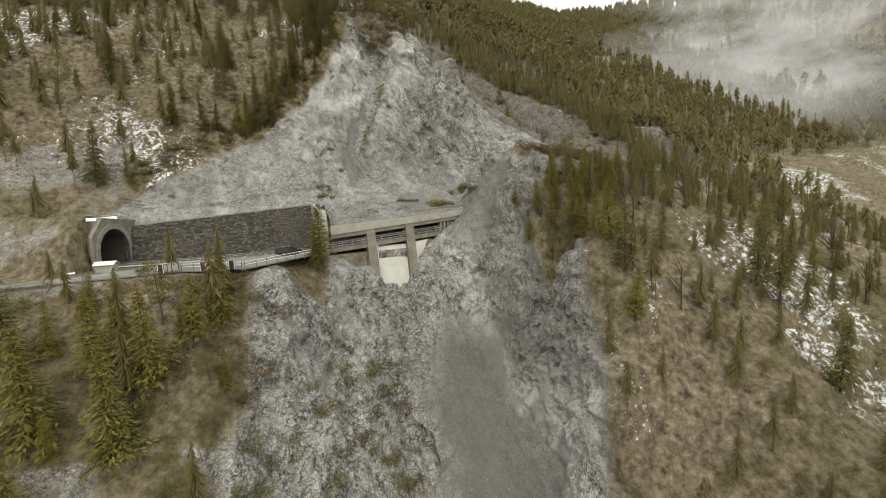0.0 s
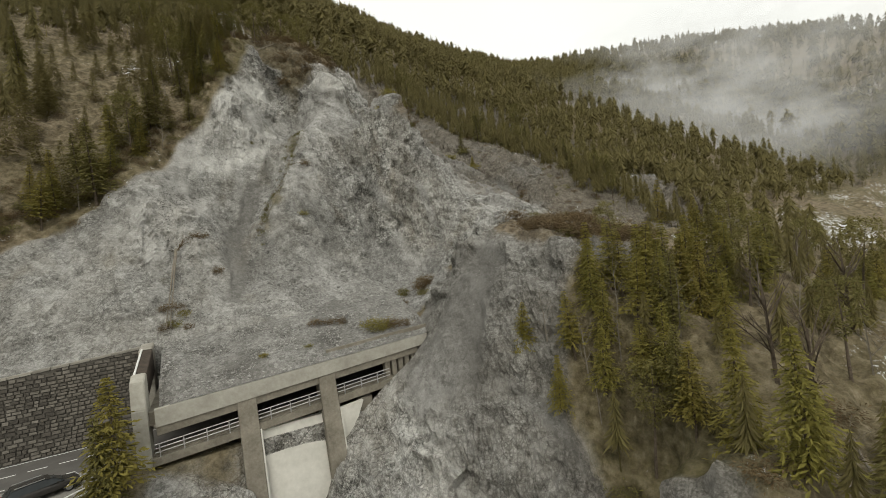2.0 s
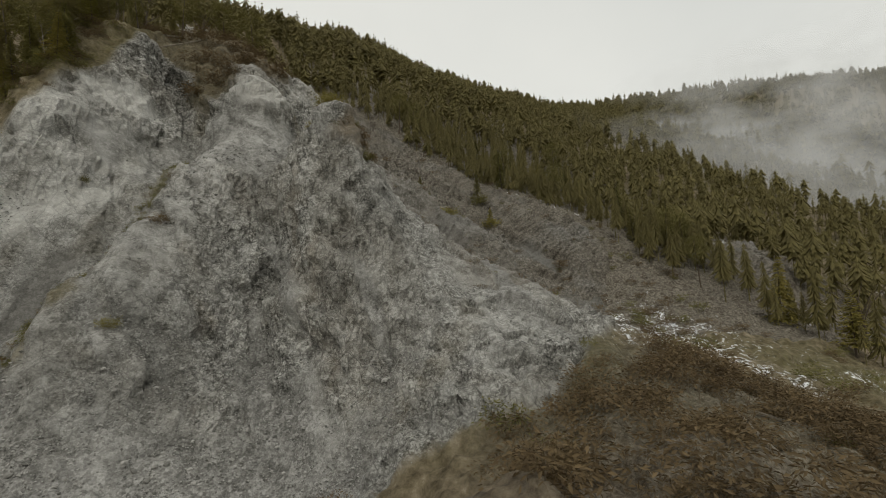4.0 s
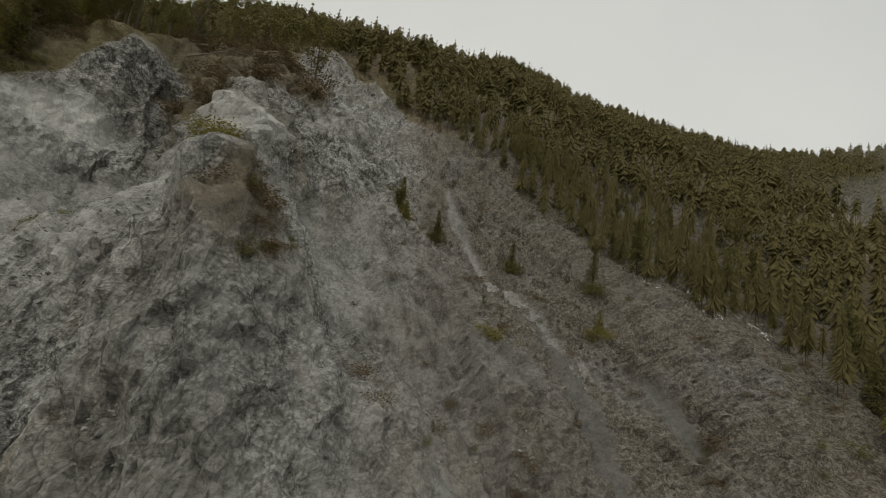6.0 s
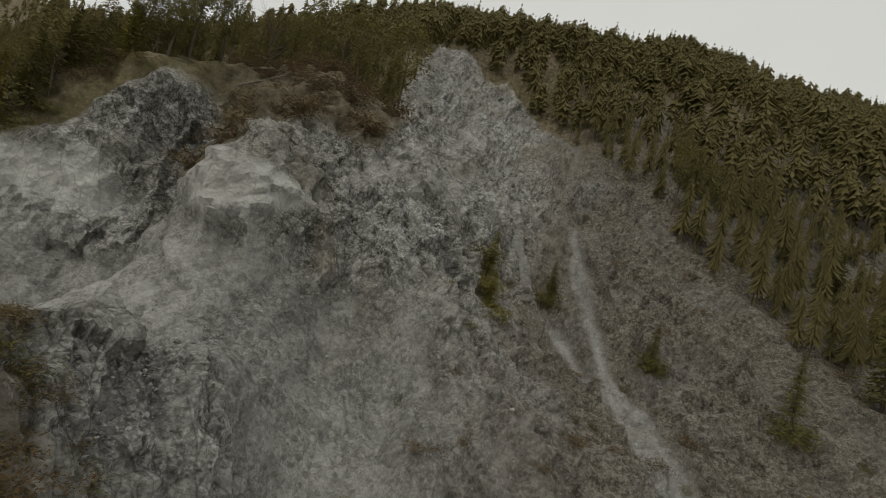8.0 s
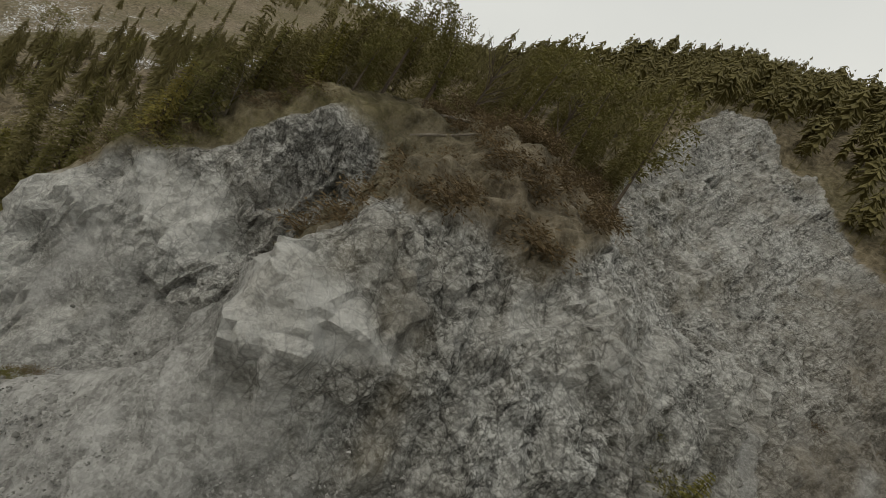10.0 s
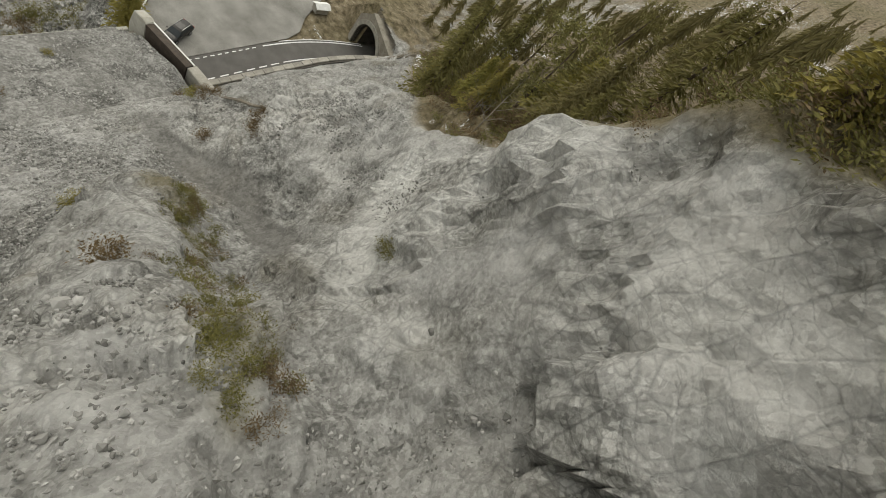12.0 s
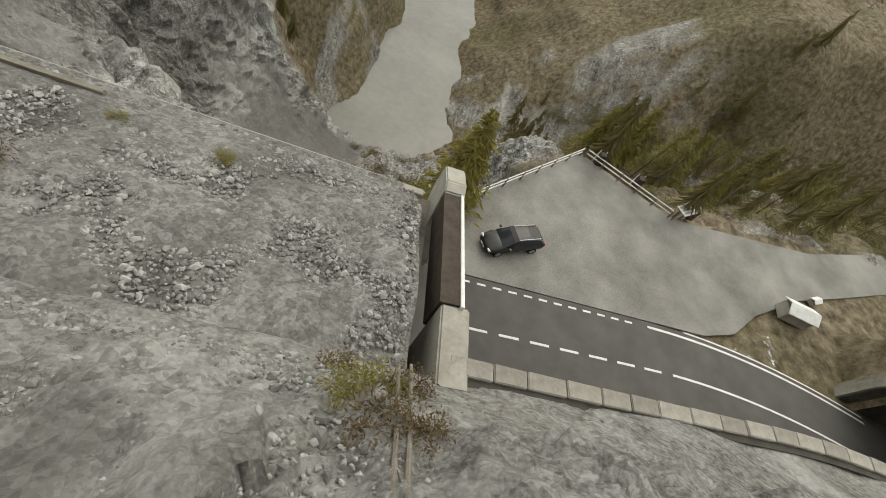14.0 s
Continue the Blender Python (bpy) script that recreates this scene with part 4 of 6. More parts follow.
    first = (I * ny + K).ravel()
    faces = np.stack((first, first + ny, first + ny + 1, first + 1), 1)
    # the mouth of the tunnel stays open
    off = np.abs(verts[:, 1] - tunnel_y(verts[:, 0]))
    close = (verts[:, 0] > -47) & (verts[:, 0] < -39) & (np.abs(verts[:, 1] - 7.5) < 9)
    inward = (verts[:, 0] + 40.9) * 0.943 - (verts[:, 1] - 7.5) * 0.334
    fz = verts[faces, 2]
    mouth = close[faces].all(1) & (off[faces].max(1) < 4.0) & (inward[faces].min(1) > -2.6) & (fz.max(1) - fz.min(1) > 1.5)
    faces = faces[~mouth]
    me = bpy.data.meshes.new("ground")
    me.vertices.add(len(verts))
    me.vertices.foreach_set("co", verts.astype("f").ravel())
    me.loops.add(4 * len(faces))
    me.loops.foreach_set("vertex_index", faces.astype("i").ravel())
    me.polygons.add(len(faces))
    me.polygons.foreach_set("loop_start", np.arange(0, 4 * len(faces), 4, dtype="i"))
    me.update(calc_edges=True)
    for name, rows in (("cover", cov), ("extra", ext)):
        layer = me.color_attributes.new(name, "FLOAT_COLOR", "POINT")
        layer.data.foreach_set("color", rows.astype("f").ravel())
    sharp = (cov[:, 0] > 0.6) & (cov[:, 1] < 0.35)
    sharp |= (ext[:, 2] > 0.6) & (cov[:, 1] < 0.7) & (verts[:, 0] > 34)
    me.polygons.foreach_set("use_smooth", ~sharp[faces[:, 0]])
    me.materials.append(TERRAIN)
    ob = new("ground", me)
    tagged(ob, "steep grey rockslide scar and brown wooded mountainside with snow patches", "mountainside", kind="structure")
    return ob, QZ, bare * (1 - heath)


def roof_top(x, y):
    """The gravel on the gallery roof, which climbs towards the mountain."""
    return 4.35 + 0.06 * (x + 6.5) + 3.9 * (np.maximum(0.0, y) / 11.7) ** 0.8 + 0.85 * step(-2.5, -6.0, x) * step(0.6, 2.2, y) * step(11, 8, y)


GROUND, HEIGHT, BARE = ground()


def on_ground(x, y):
    i = int(np.clip(np.searchsorted(GX, x) - 1, 0, len(GX) - 2))
    j = int(np.clip(np.searchsorted(GY, y) - 1, 0, len(GY) - 2))
    u, v = (x - GX[i]) / (GX[i + 1] - GX[i]), (y - GY[j]) / (GY[j + 1] - GY[j])
    return (HEIGHT[i, j] * (1 - u) + HEIGHT[i + 1, j] * u) * (1 - v) + (HEIGHT[i, j + 1] * (1 - u) + HEIGHT[i + 1, j + 1] * u) * v


def bare_at(x, y):
    return BARE[int(np.clip(np.searchsorted(GX, x), 0, len(GX) - 1)), int(np.clip(np.searchsorted(GY, y), 0, len(GY) - 1))]


v, f = [], []
for k in range(30):
    y = -52 - k * 5
    c = -6 + (y + 60) * 0.09
    v += [(c - 16, y, -47.2), (c + 14, y, -47.2)]
    if k:
        f.append((2 * k - 2, 2 * k - 1, 2 * k + 1, 2 * k))
tagged(part("water", (v, f), RIVER), "milky grey river at the bottom of the gorge", "river", kind="structure")


# ---- road, yard and path ----
def road_z(x):
    """The road climbs inside the gallery."""
    return 0.075 * max(0.0, x + 9)


def strip(name, mat, x0, x1, lo, hi, z, step_m=1.0, parent=None, label=""):
    """A thin slab between two offsets from the road's middle."""
    n = max(1, round((x1 - x0) / step_m))
    v, f = [], []
    for k in range(n + 1):
        x = x0 + (x1 - x0) * k / n
        c = tunnel_y(x) - 5.2
        w = z + road_z(x)
        v += [(x, c + lo, w), (x, c + hi, w), (x, c + lo, w - 0.12), (x, c + hi, w - 0.12)]
        if k:
            a, b = 4 * (k - 1), 4 * k
            f += [(a, b, b + 1, a + 1), (a, a + 2, b + 2, b), (a + 1, b + 1, b + 3, a + 3)]
    return part(name, (v, f), mat, parent, label)


road = tagged(strip("road", ASPHALT, -70, 21, 1.7, 8.6, 0.0), "dark grey two-lane asphalt road with white markings", "road", kind="structure")
edge = 2.1
for k in range(12):
    strip("edge_dash", PAINT, -11.2 - k * 1.12, -11.2 - k * 1.12 + 0.62, edge - 0.07, edge + 0.07, 0.006, parent=road)
strip("edge_line", PAINT, -43.5, -24.8, edge - 0.1, edge + 0.08, 0.006, parent=road)
strip("edge_line", PAINT, -43.5, -28, edge - 0.5, edge - 0.38, 0.006, parent=road)
x = -11.2
for k in range(7):
    strip("centre_dash", PAINT, x - 1.35, x, 5.22, 5.38, 0.006, parent=road)
    x -= 2.12
strip("centre_line", PAINT, -43.5, -26.2, 5.2, 5.36, 0.006, parent=road)
strip("inner_line", PAINT, -43.5, 20, 8.05, 8.17, 0.006, parent=road)


def slab(name, outline, z, mat, thick=0.2):
    bm = bmesh.new()
    prism(bm, outline, 2, z - thick, z)
    return part(name, bm, mat)


tagged(slab("pavement", ((-9.5, 1.6), (-9.5, -4.2), (-11, -5.2), (-21, -13.9), (-29.8, -9.4), (-36, -9.8), (-46, -10.6), (-58, -14), (-60, -10), (-48, -6.2), (-42, -4.4),
                         (-36, -1.5), (-33, 0.8), (-30, 1.6)), -0.02, DUST), "pale dusty gravel turning yard and track beside the road", "yard", kind="structure")

# ---- retaining wall of dark masonry ----
WALL_X0, WALL_X1 = -39.4, -7.6


def wall_foot(x):
    return 8.5 + (tunnel_y(x) - 5.2)


def wall_top(x):
    return 8.3 + 0.068 * (x + 8)


def wall_face(x, z, out=0.0):
    return Vector((x, wall_foot(x) + 0.26 * z - out, z))


def retaining_wall():
    wall = empty("wall_retaining")
    tagged(wall, "long battered retaining wall of dark rubble masonry with a pale coping", "retaining wall", kind="structure")
    v, f = [], []
    n = 36
    for k in range(n + 1):
        x = WALL_X0 + (WALL_X1 - WALL_X0) * k / n
        a, b = wall_face(x, -0.3), wall_face(x, wall_top(x))
        v += [tuple(a), tuple(b), (x, b.y + 0.9, b.z), (x, b.y + 0.9, -0.3)]
        if k:
            p, q = 4 * (k - 1), 4 * k
            f += [(p, q, q + 1, p + 1), (p + 1, q + 1, q + 2, p + 2), (p + 2, q + 2, q + 3, p + 3), (p + 3, q + 3, q, p)]
    f += [(0, 1, 2, 3), (4 * n, 4 * n + 3, 4 * n + 2, 4 * n + 1)]
    part("core", (v, f), MORTAR, wall)
    x = WALL_X1
    while x > WALL_X0 + 1.5:
        w = random.uniform(1.3, 1.9)
        h = wall_top(x - w / 2)
        y = wall_foot(x - w / 2) + 0.26 * h
        ang = math.atan2(wall_foot(x) - wall_foot(x - w), w)
        bm = box(bmesh.new(), -w / 2 + 0.02, w / 2 - 0.02, -0.1, 0.6, 0, 0.22 + random.uniform(-0.03, 0.03), 0.04)
        c = part("coping_stone", bm, COPING, wall)
        c.matrix_basis = pose(x - w / 2, y, h - 0.04, random.uniform(-1, 1), -3.9, math.degrees(ang))
        x -= w
    return wall


WALL = retaining_wall()

# ---- tunnel portal ----
PX, PY = -40.9, 7.5
PORTAL_TURN = -math.degrees(math.atan(2 * 0.0095 * 18.6))


def arch(r, spring, n=18, base=-0.3):
    return [(-r, base), (-r, spring)] + [(-r * math.cos(math.pi * k / n), spring + r * math.sin(math.pi * k / n)) for k in range(1, n)] + [(r, spring), (r, base)]


def portal():
    door = empty("tunnel_portal", pose(PX, PY, 0, 0, 0, PORTAL_TURN))
    tagged(door, "grey stone tunnel portal with an arched opening over the road", "tunnel portal", kind="structure")
    # local: x out of the tunnel, y across, z up
    inner, outer = arch(3.75, 2.3), arch(4.5, 2.3)
    v, f = [], []
    for pts, dx in ((inner, 0.25), (outer, 0.25), (inner, -0.6), (outer, -0.6)):
        v += [(dx, a, b) for a, b in pts]
    n = len(inner)
    for k in range(n - 1):
        f += [(k, k + 1, n + k + 1, n + k), (2 * n + k, 3 * n + k, 3 * n + k + 1, 2 * n + k + 1), (k, 2 * n + k, 2 * n + k + 1, k + 1), (n + k, n + k + 1, 3 * n + k + 1, 3 * n + k)]
    part("arch_ring", (v, f), PORTAL_STONE, door, "pale ring of dressed stone")
    # spandrel wall round the arch: low on the valley side, joined to the slope on the other
    ring = arch(4.4, 2.3)
    rim = []
    for k, (a, b) in enumerate(ring):
        u = k / (len(ring) - 1)
        if b <= 2.3:
            rim.append((-4.95, b) if a < 0 else (7.4, b))
            continue
        top_z = 7.75 - 0.09 * (a + 2.0) if a > -2.0 else 7.75 - 1.15 * (-2.0 - a)
        rim.append((a * 1.12 if a < 0 else a * 1.68, top_z))
    v, f, n = [], [], len(ring)
    for pts, dx in ((ring, 0.05), (rim, 0.05), (ring, -0.5), (rim, -0.5)):
        v += [(dx, a, b) for a, b in pts]
    for k in range(n - 1):
        f += [(k, k + 1, n + k + 1, n + k), (2 * n + k, 3 * n + k, 3 * n + k + 1, 2 * n + k + 1), (n + k, n + k + 1, 3 * n + k + 1, 3 * n + k)]
    part("spandrel", (v, f), DARK_CONCRETE, door, "rough weathered stone facing")
    bm = bmesh.new()
    prism(bm, ((-2.4, 7.55), (-2.2, 7.95), (7.4, 7.1), (7.4, 6.7)), 0, -0.75, 0.12)
    part("cornice", bm, DARK_CONCRETE, door)
    bm = bmesh.new()
    prism(bm, ((-4.4, 2.0), (-4.4, 4.6), (-2.0, 7.5), (7.3, 6.7), (7.3, 2.0), (6.5, 2.0), (4.6, 6.3), (-1.8, 6.4), (-4.0, 4.2), (-4.0, 2.0)), 0, -4.0, -0.52)
    part("roof_cover", bm, DARK_CONCRETE, door)
    v, f = [], []
    n = len(inner)
    for dx in (0, -9, -20):
        v += [(dx, a, b) for a, b in inner]
    for s in range(2):
        for k in range(n - 1):
            f.append((s * n + k, s * n + k + 1, (s + 1) * n + k + 1, (s + 1) * n + k))
    f += [(0, n, 2 * n - 1, n - 1), (n, 2 * n, 3 * n - 1, 2 * n - 1)]
    f.append(tuple(range(2 * n, 3 * n)))
    part("lining", (v, f), LINING, door, "dark tunnel lining")
    return door


portal()

# ---- rockfall gallery ----
GX0, GX1 = -7.0, 20.6


def eaves(x):
    return 4.35 + 0.06 * (x + 6.5)


def soffit(x):
    return 2.0 + 0.078 * (x + 6)


def deck_z(x):
    return 0.28 + 0.075 * (x + 5.6)


def gallery():
    g = empty("rockfall_gallery")
    tagged(g, "concrete rockfall gallery over the road, its roof buried in gravel", "gallery", kind="structure")

    def band(name, x0, x1, y0, y1, lo, hi, mat, label="", bevel=0.05, n=6):
        """A long member whose under and upper edge follow the road's climb."""
        bm = bmesh.new()
        rings = []
        for k in range(n + 1):
            x = x0 + (x1 - x0) * k / n
            rings.append([bm.verts.new(c) for c in ((x, y0, lo(x)), (x, y1, lo(x)), (x, y1, hi(x)), (x, y0, hi(x)))])
        for a, b in zip(rings, rings[1:]):
            for k in range(4):
                bm.faces.new((a[k], a[(k + 1) % 4], b[(k + 1) % 4], b[k]))
        bm.faces.new(rings[0][::-1])
        bm.faces.new(rings[-1])
        if bevel:
            edges = [e for e in bm.edges if abs(e.verts[0].co.x - e.verts[1].co.x) > 0.01]
            bmesh.ops.bevel(bm, geom=edges, offset=bevel, segments=1, affect="EDGES")
        return part(name, bm, mat, g, label)

    def raked(name, x0, x1, lo, hi, mat, depth=1.4, label="", lean=0.22, front=0.0):
        bm = bmesh.new()
        prism(bm, ((front - (hi - lo) * lean, lo), (front, hi), (front + depth, hi), (front + depth + 0.3, lo)), 0, x0, x1)
        bmesh.ops.bevel(bm, geom=bm.edges[:], offset=0.05, segments=1, affect="EDGES")
        return part(name, bm, mat, g, label)

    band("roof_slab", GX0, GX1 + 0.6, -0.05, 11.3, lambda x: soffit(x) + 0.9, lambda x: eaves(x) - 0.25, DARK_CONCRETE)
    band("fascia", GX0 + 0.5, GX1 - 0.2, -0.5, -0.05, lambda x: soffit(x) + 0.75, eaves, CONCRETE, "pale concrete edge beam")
    # the lower beam's shade is put into its colour by the dark concrete
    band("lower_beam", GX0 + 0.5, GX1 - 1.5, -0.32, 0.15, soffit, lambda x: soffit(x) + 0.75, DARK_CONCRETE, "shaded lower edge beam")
    band("parapet", 9.0, GX1 + 0.4, 0.75, 1.0, lambda x: eaves(x), lambda x: eaves(x) + 0.85, DARK_CONCRETE, "low dark kerb on the roof edge")
    band("back_wall", GX0, GX1, 10.8, 11.3, lambda x: -0.5, lambda x: soffit(x) + 1.0, DARK_CONCRETE)
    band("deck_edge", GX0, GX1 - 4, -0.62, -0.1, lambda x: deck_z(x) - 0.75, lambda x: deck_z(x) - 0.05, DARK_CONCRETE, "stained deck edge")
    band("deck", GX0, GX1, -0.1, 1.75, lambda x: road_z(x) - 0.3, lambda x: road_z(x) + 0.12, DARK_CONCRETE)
    for x0, lo in ((0.0, -11.8), (7.7, -9.2)):
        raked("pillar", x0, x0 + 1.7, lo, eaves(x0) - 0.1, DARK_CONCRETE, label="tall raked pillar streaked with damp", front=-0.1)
        bm = bmesh.new()
        prism(bm, ((-0.3 - 9 * 0.22 - 0.75, -9.5), (-1.05, 0.3), (-0.7, 0.3), (-2.2, -9.5)), 0, x0 + 1.72, x0 + 1.86)
        part("pillar_edge", bm, WHITE_WALL, g, "white edge strip")
    raked("infill_wall", 1.8, 7.7, -10.5, -0.05, WHITE_WALL, 0.6, "whitewashed wall under the deck", front=-0.15, lean=0.2)
    bm = bmesh.new()
    prism(bm, ((9.5, 0.2), (12.0, 0.45), (10.9, -2), (10.1, -6.2), (9.5, -7.5)), 1, -0.9, -0.3)
    part("infill_wall", bm, WHITE_WALL, g, "narrow tapering white wall panel")
    raked("pier", 11.7, 13.2, -6.5, 0.5, DARK_CONCRETE, 1.2, "rounded dark pier", lean=0.12, front=-0.2)
    for k in range(5):
        x0 = 15.1 + k * 0.8
        raked("pier_rib", x0, x0 + 0.55, -2.0, soffit(x0) + 0.4, DARK_CONCRETE, 0.9, lean=0.05, front=-0.1)
    band("side_wall", 15.4, GX1, 0.5, 1.3, lambda x: -0.5, lambda x: soffit(x) + 0.9, DARK_CONCRETE)
    # entrance frame at the open end
    EX0 = GX0 - 0.75
    bm = bmesh.new()
    prism(bm, ((-0.4, -1.2), (-0.8, 3.6), (-0.9, 4.6), (-0.3, 6.9), (1.2, 7.4), (1.8, 7.2), (1.8, -0.5)), 0, EX0 - 0.35, EX0 + 0.75)
    bmesh.ops.bevel(bm, geom=bm.edges[:], offset=0.08, segments=2, affect="EDGES")
    part("entrance_pier", bm, CONCRETE, g, "pale wedge-topped end pier")
    bm = prism(bmesh.new(), ((1.8, 5.0), (1.8, 7.1), (8.5, 8.4), (8.5, 6.0)), 0, EX0 - 0.15, EX0 + 0.7)
    part("lintel", bm, RUST_BEAM, g, "dark lintel over the entrance")
    bm = prism(bmesh.new(), ((1.7, 6.9), (1.7, 7.2), (8.6, 8.52), (8.6, 8.2)), 0, EX0 - 0.3, EX0 - 0.15)
    part("lintel_cap", bm, WHITE_METAL, g, "white strip along the lintel")
    bm = bmesh.new()
    prism(bm, ((8.5, -0.3), (8.5, 8.3), (11.9, 8.6), (11.9, -0.3)), 0, EX0 - 0.6, EX0 + 0.6)
    bmesh.ops.bevel(bm, geom=bm.edges[:], offset=0.08, segments=2, affect="EDGES")
    part("entrance_pier", bm, COPING, g, "stone pier against the hillside")
    # railing on the deck edge
    for k in range(12):
        x0 = GX0 + 0.6 + k * 1.85
        part("railing_post", box(bmesh.new(), x0 - 0.05, x0 + 0.05, -0.5, -0.4, deck_z(x0) - 0.1, deck_z(x0) + 1.12), STEEL, g)
    for z in (0.4, 0.75, 1.1):
        bm = bmesh.new()
        rod(bm, (GX0 + 0.2, -0.45, deck_z(GX0) + z), (GX1 - 5.2, -0.45, deck_z(GX1 - 5.2) + z), 0.05)
        part("rail", bm, STEEL, g)
    return g


gallery()


def roof_gravel():
    v, f, cov, ext = [], [], [], []
    xs, ys = np.arange(GX0 + 0.8, 21.5, 0.35), np.arange(-0.4, 13.0, 0.35)
    for i, x in enumerate(xs):
        for j, y in enumerate(ys):
            z = roof_top(x, y)
            z += 0.35 * float(step(-0.4, 2, y)) * noise.fractal((x * 0.35, y * 0.35, 2.0), 0.9, 2.0, 4) + 0.06 - 0.3 * float(step(GX0 + 2, GX0 + 0.8, x))
            v.append((x, y, z))
            cov.append((1, 0.9, 0.2, 1))
            ext.append((0, 0, 0.25 + max(0.0, 1.2 * noise.noise((x * 0.2, y * 0.2, 3.0))), 1))
    n = len(ys)
    f = [(i * n + j, (i + 1) * n + j, (i + 1) * n + j + 1, i * n + j + 1) for i in range(len(xs) - 1) for j in range(n - 1)]
    ob = part("gravel_cover", (v, f), TERRAIN)
    for name, rows in (("cover", cov), ("extra", ext)):
        layer = ob.data.color_attributes.new(name, "FLOAT_COLOR", "POINT")
        layer.data.foreach_set("color", np.array(rows, "f").ravel())
    ob.data.polygons.foreach_set("use_smooth", np.ones(len(f), bool))
    return tagged(ob, "grey gravel and rockfall debris lying on the gallery roof", "gravel", kind="structure")


roof_gravel()


# ---- trees ----
def trunk_mesh(h, r, lean, rng, sides=6, rings=5):
    v, f = [], []
    for k in range(rings):
        t = k / (rings - 1)
        rr = r * (1 - 0.93 * t)
        cx, cy = lean[0] * t * t * h + 0.05 * rng.uniform(-1, 1), lean[1] * t * t * h + 0.05 * rng.uniform(-1, 1)
        v += [(cx + rr * math.cos(a * math.tau / sides), cy + rr * math.sin(a * math.tau / sides), t * h - (0.6 if k == 0 else 0)) for a in range(sides)]
        if k:
            b, c = (k - 1) * sides, k * sides
            f += [(b + a, b + (a + 1) % sides, c + (a + 1) % sides, c + a) for a in range(sides)]
    return v, f


def spray(v, f, p, d, w, rng, drop):
    """One flat tuft of needles: a bent, pointed blade."""
    s = Vector((-d.y, d.x, rng.uniform(-0.5, 0.5)))
    if s.length < 1e-4:
        s = Vector((1, 0, 0))
    s = s.normalized() * w
    n = len(v)
    mid = p + d * 0.55 + Vector((0, 0, -drop * 0.3))
    tip = p + d + Vector((0, 0, -drop))
    v += [tuple(p), tuple(mid + s), tuple(tip), tuple(mid - s)]
    f += [(n, n + 1, n + 2), (n, n + 2, n + 3)]


def conifer_mesh(seed, h, r, low, whorls, arms, tufts, droop=0.35, lean=(0, 0), taper=0.9, fat=0.95):
    """Crown of a conifer: whorls of arms, each carrying tufts; uneven, with gaps."""
    rng = random.Random(seed)
    v, f = [], []
    for k in range(whorls):
        t = low + (0.985 - low) * (k + rng.uniform(-0.3, 0.3)) / whorls
        t = min(max(t, low), 0.99)
        z, c = t * h, Vector((lean[0] * t * t * h, lean[1] * t * t * h, 0))
        reach = r * max(0.06, ((1 - t) / (1 - low)) ** taper)
        for a in range(arms):
            if rng.random() < 0.16:
                continue
            ang = (a + rng.uniform(-0.4, 0.4)) * math.tau / arms + k * 1.3
            length = reach * rng.uniform(0.55, 1.15)
            d = Vector((math.cos(ang), math.sin(ang), rng.uniform(-0.05, 0.25) - droop * 0.5))
            for q in range(tufts):
                u = (q + rng.uniform(0.2, 0.8)) / tufts
                p = c + Vector((0, 0, z)) + d * (length * u) + Vector((0, 0, -droop * length * u * u * 0.6))
                side = Vector((-d.y, d.x, 0)) * rng.uniform(-1, 1) + d * 0.6 + Vector((0, 0, rng.uniform(-0.25, 0.2)))
                size = (0.26 + 0.36 * reach / r) * rng.uniform(0.7, 1.3) * fat
                spray(v, f, p, side.normalized() * size, size * 0.17, rng, size * 0.25)
    spray(v, f, Vector((lean[0] * h, lean[1] * h, h * 0.95)), Vector((0.02, 0, h * 0.06)), 0.08, rng, 0)
    return v, f


def pine_mesh(seed, h, r, low, clumps, tufts, lean=(0, 0), fat=1.0):
    """Crown of a pine: clumps of upturned tufts round the end of each limb."""
    rng = random.Random(seed)
    v, f = [], []
    for k in range(clumps):
        t = low + (1.0 - low) * rng.random() ** 0.8
        ang = rng.uniform(0, math.tau)
        reach = r * math.sin(math.pi * min(1, 0.18 + 0.85 * (1 - t) / (1 - low))) ** 0.7 * rng.uniform(0.35, 1.1)
        c = Vector((lean[0] * t * t * h + math.cos(ang) * reach, lean[1] * t * t * h + math.sin(ang) * reach, t * h + rng.uniform(-0.2, 0.3)))
        for q in range(tufts):
            d = Vector((rng.gauss(0, 1), rng.gauss(0, 1), rng.gauss(0.25, 0.6))).normalized()
            size = rng.uniform(0.3, 0.62) * fat
            spray(v, f, c + d * rng.uniform(0, 0.55), d * size, size * 0.18, rng, 0.05)
    return v, f


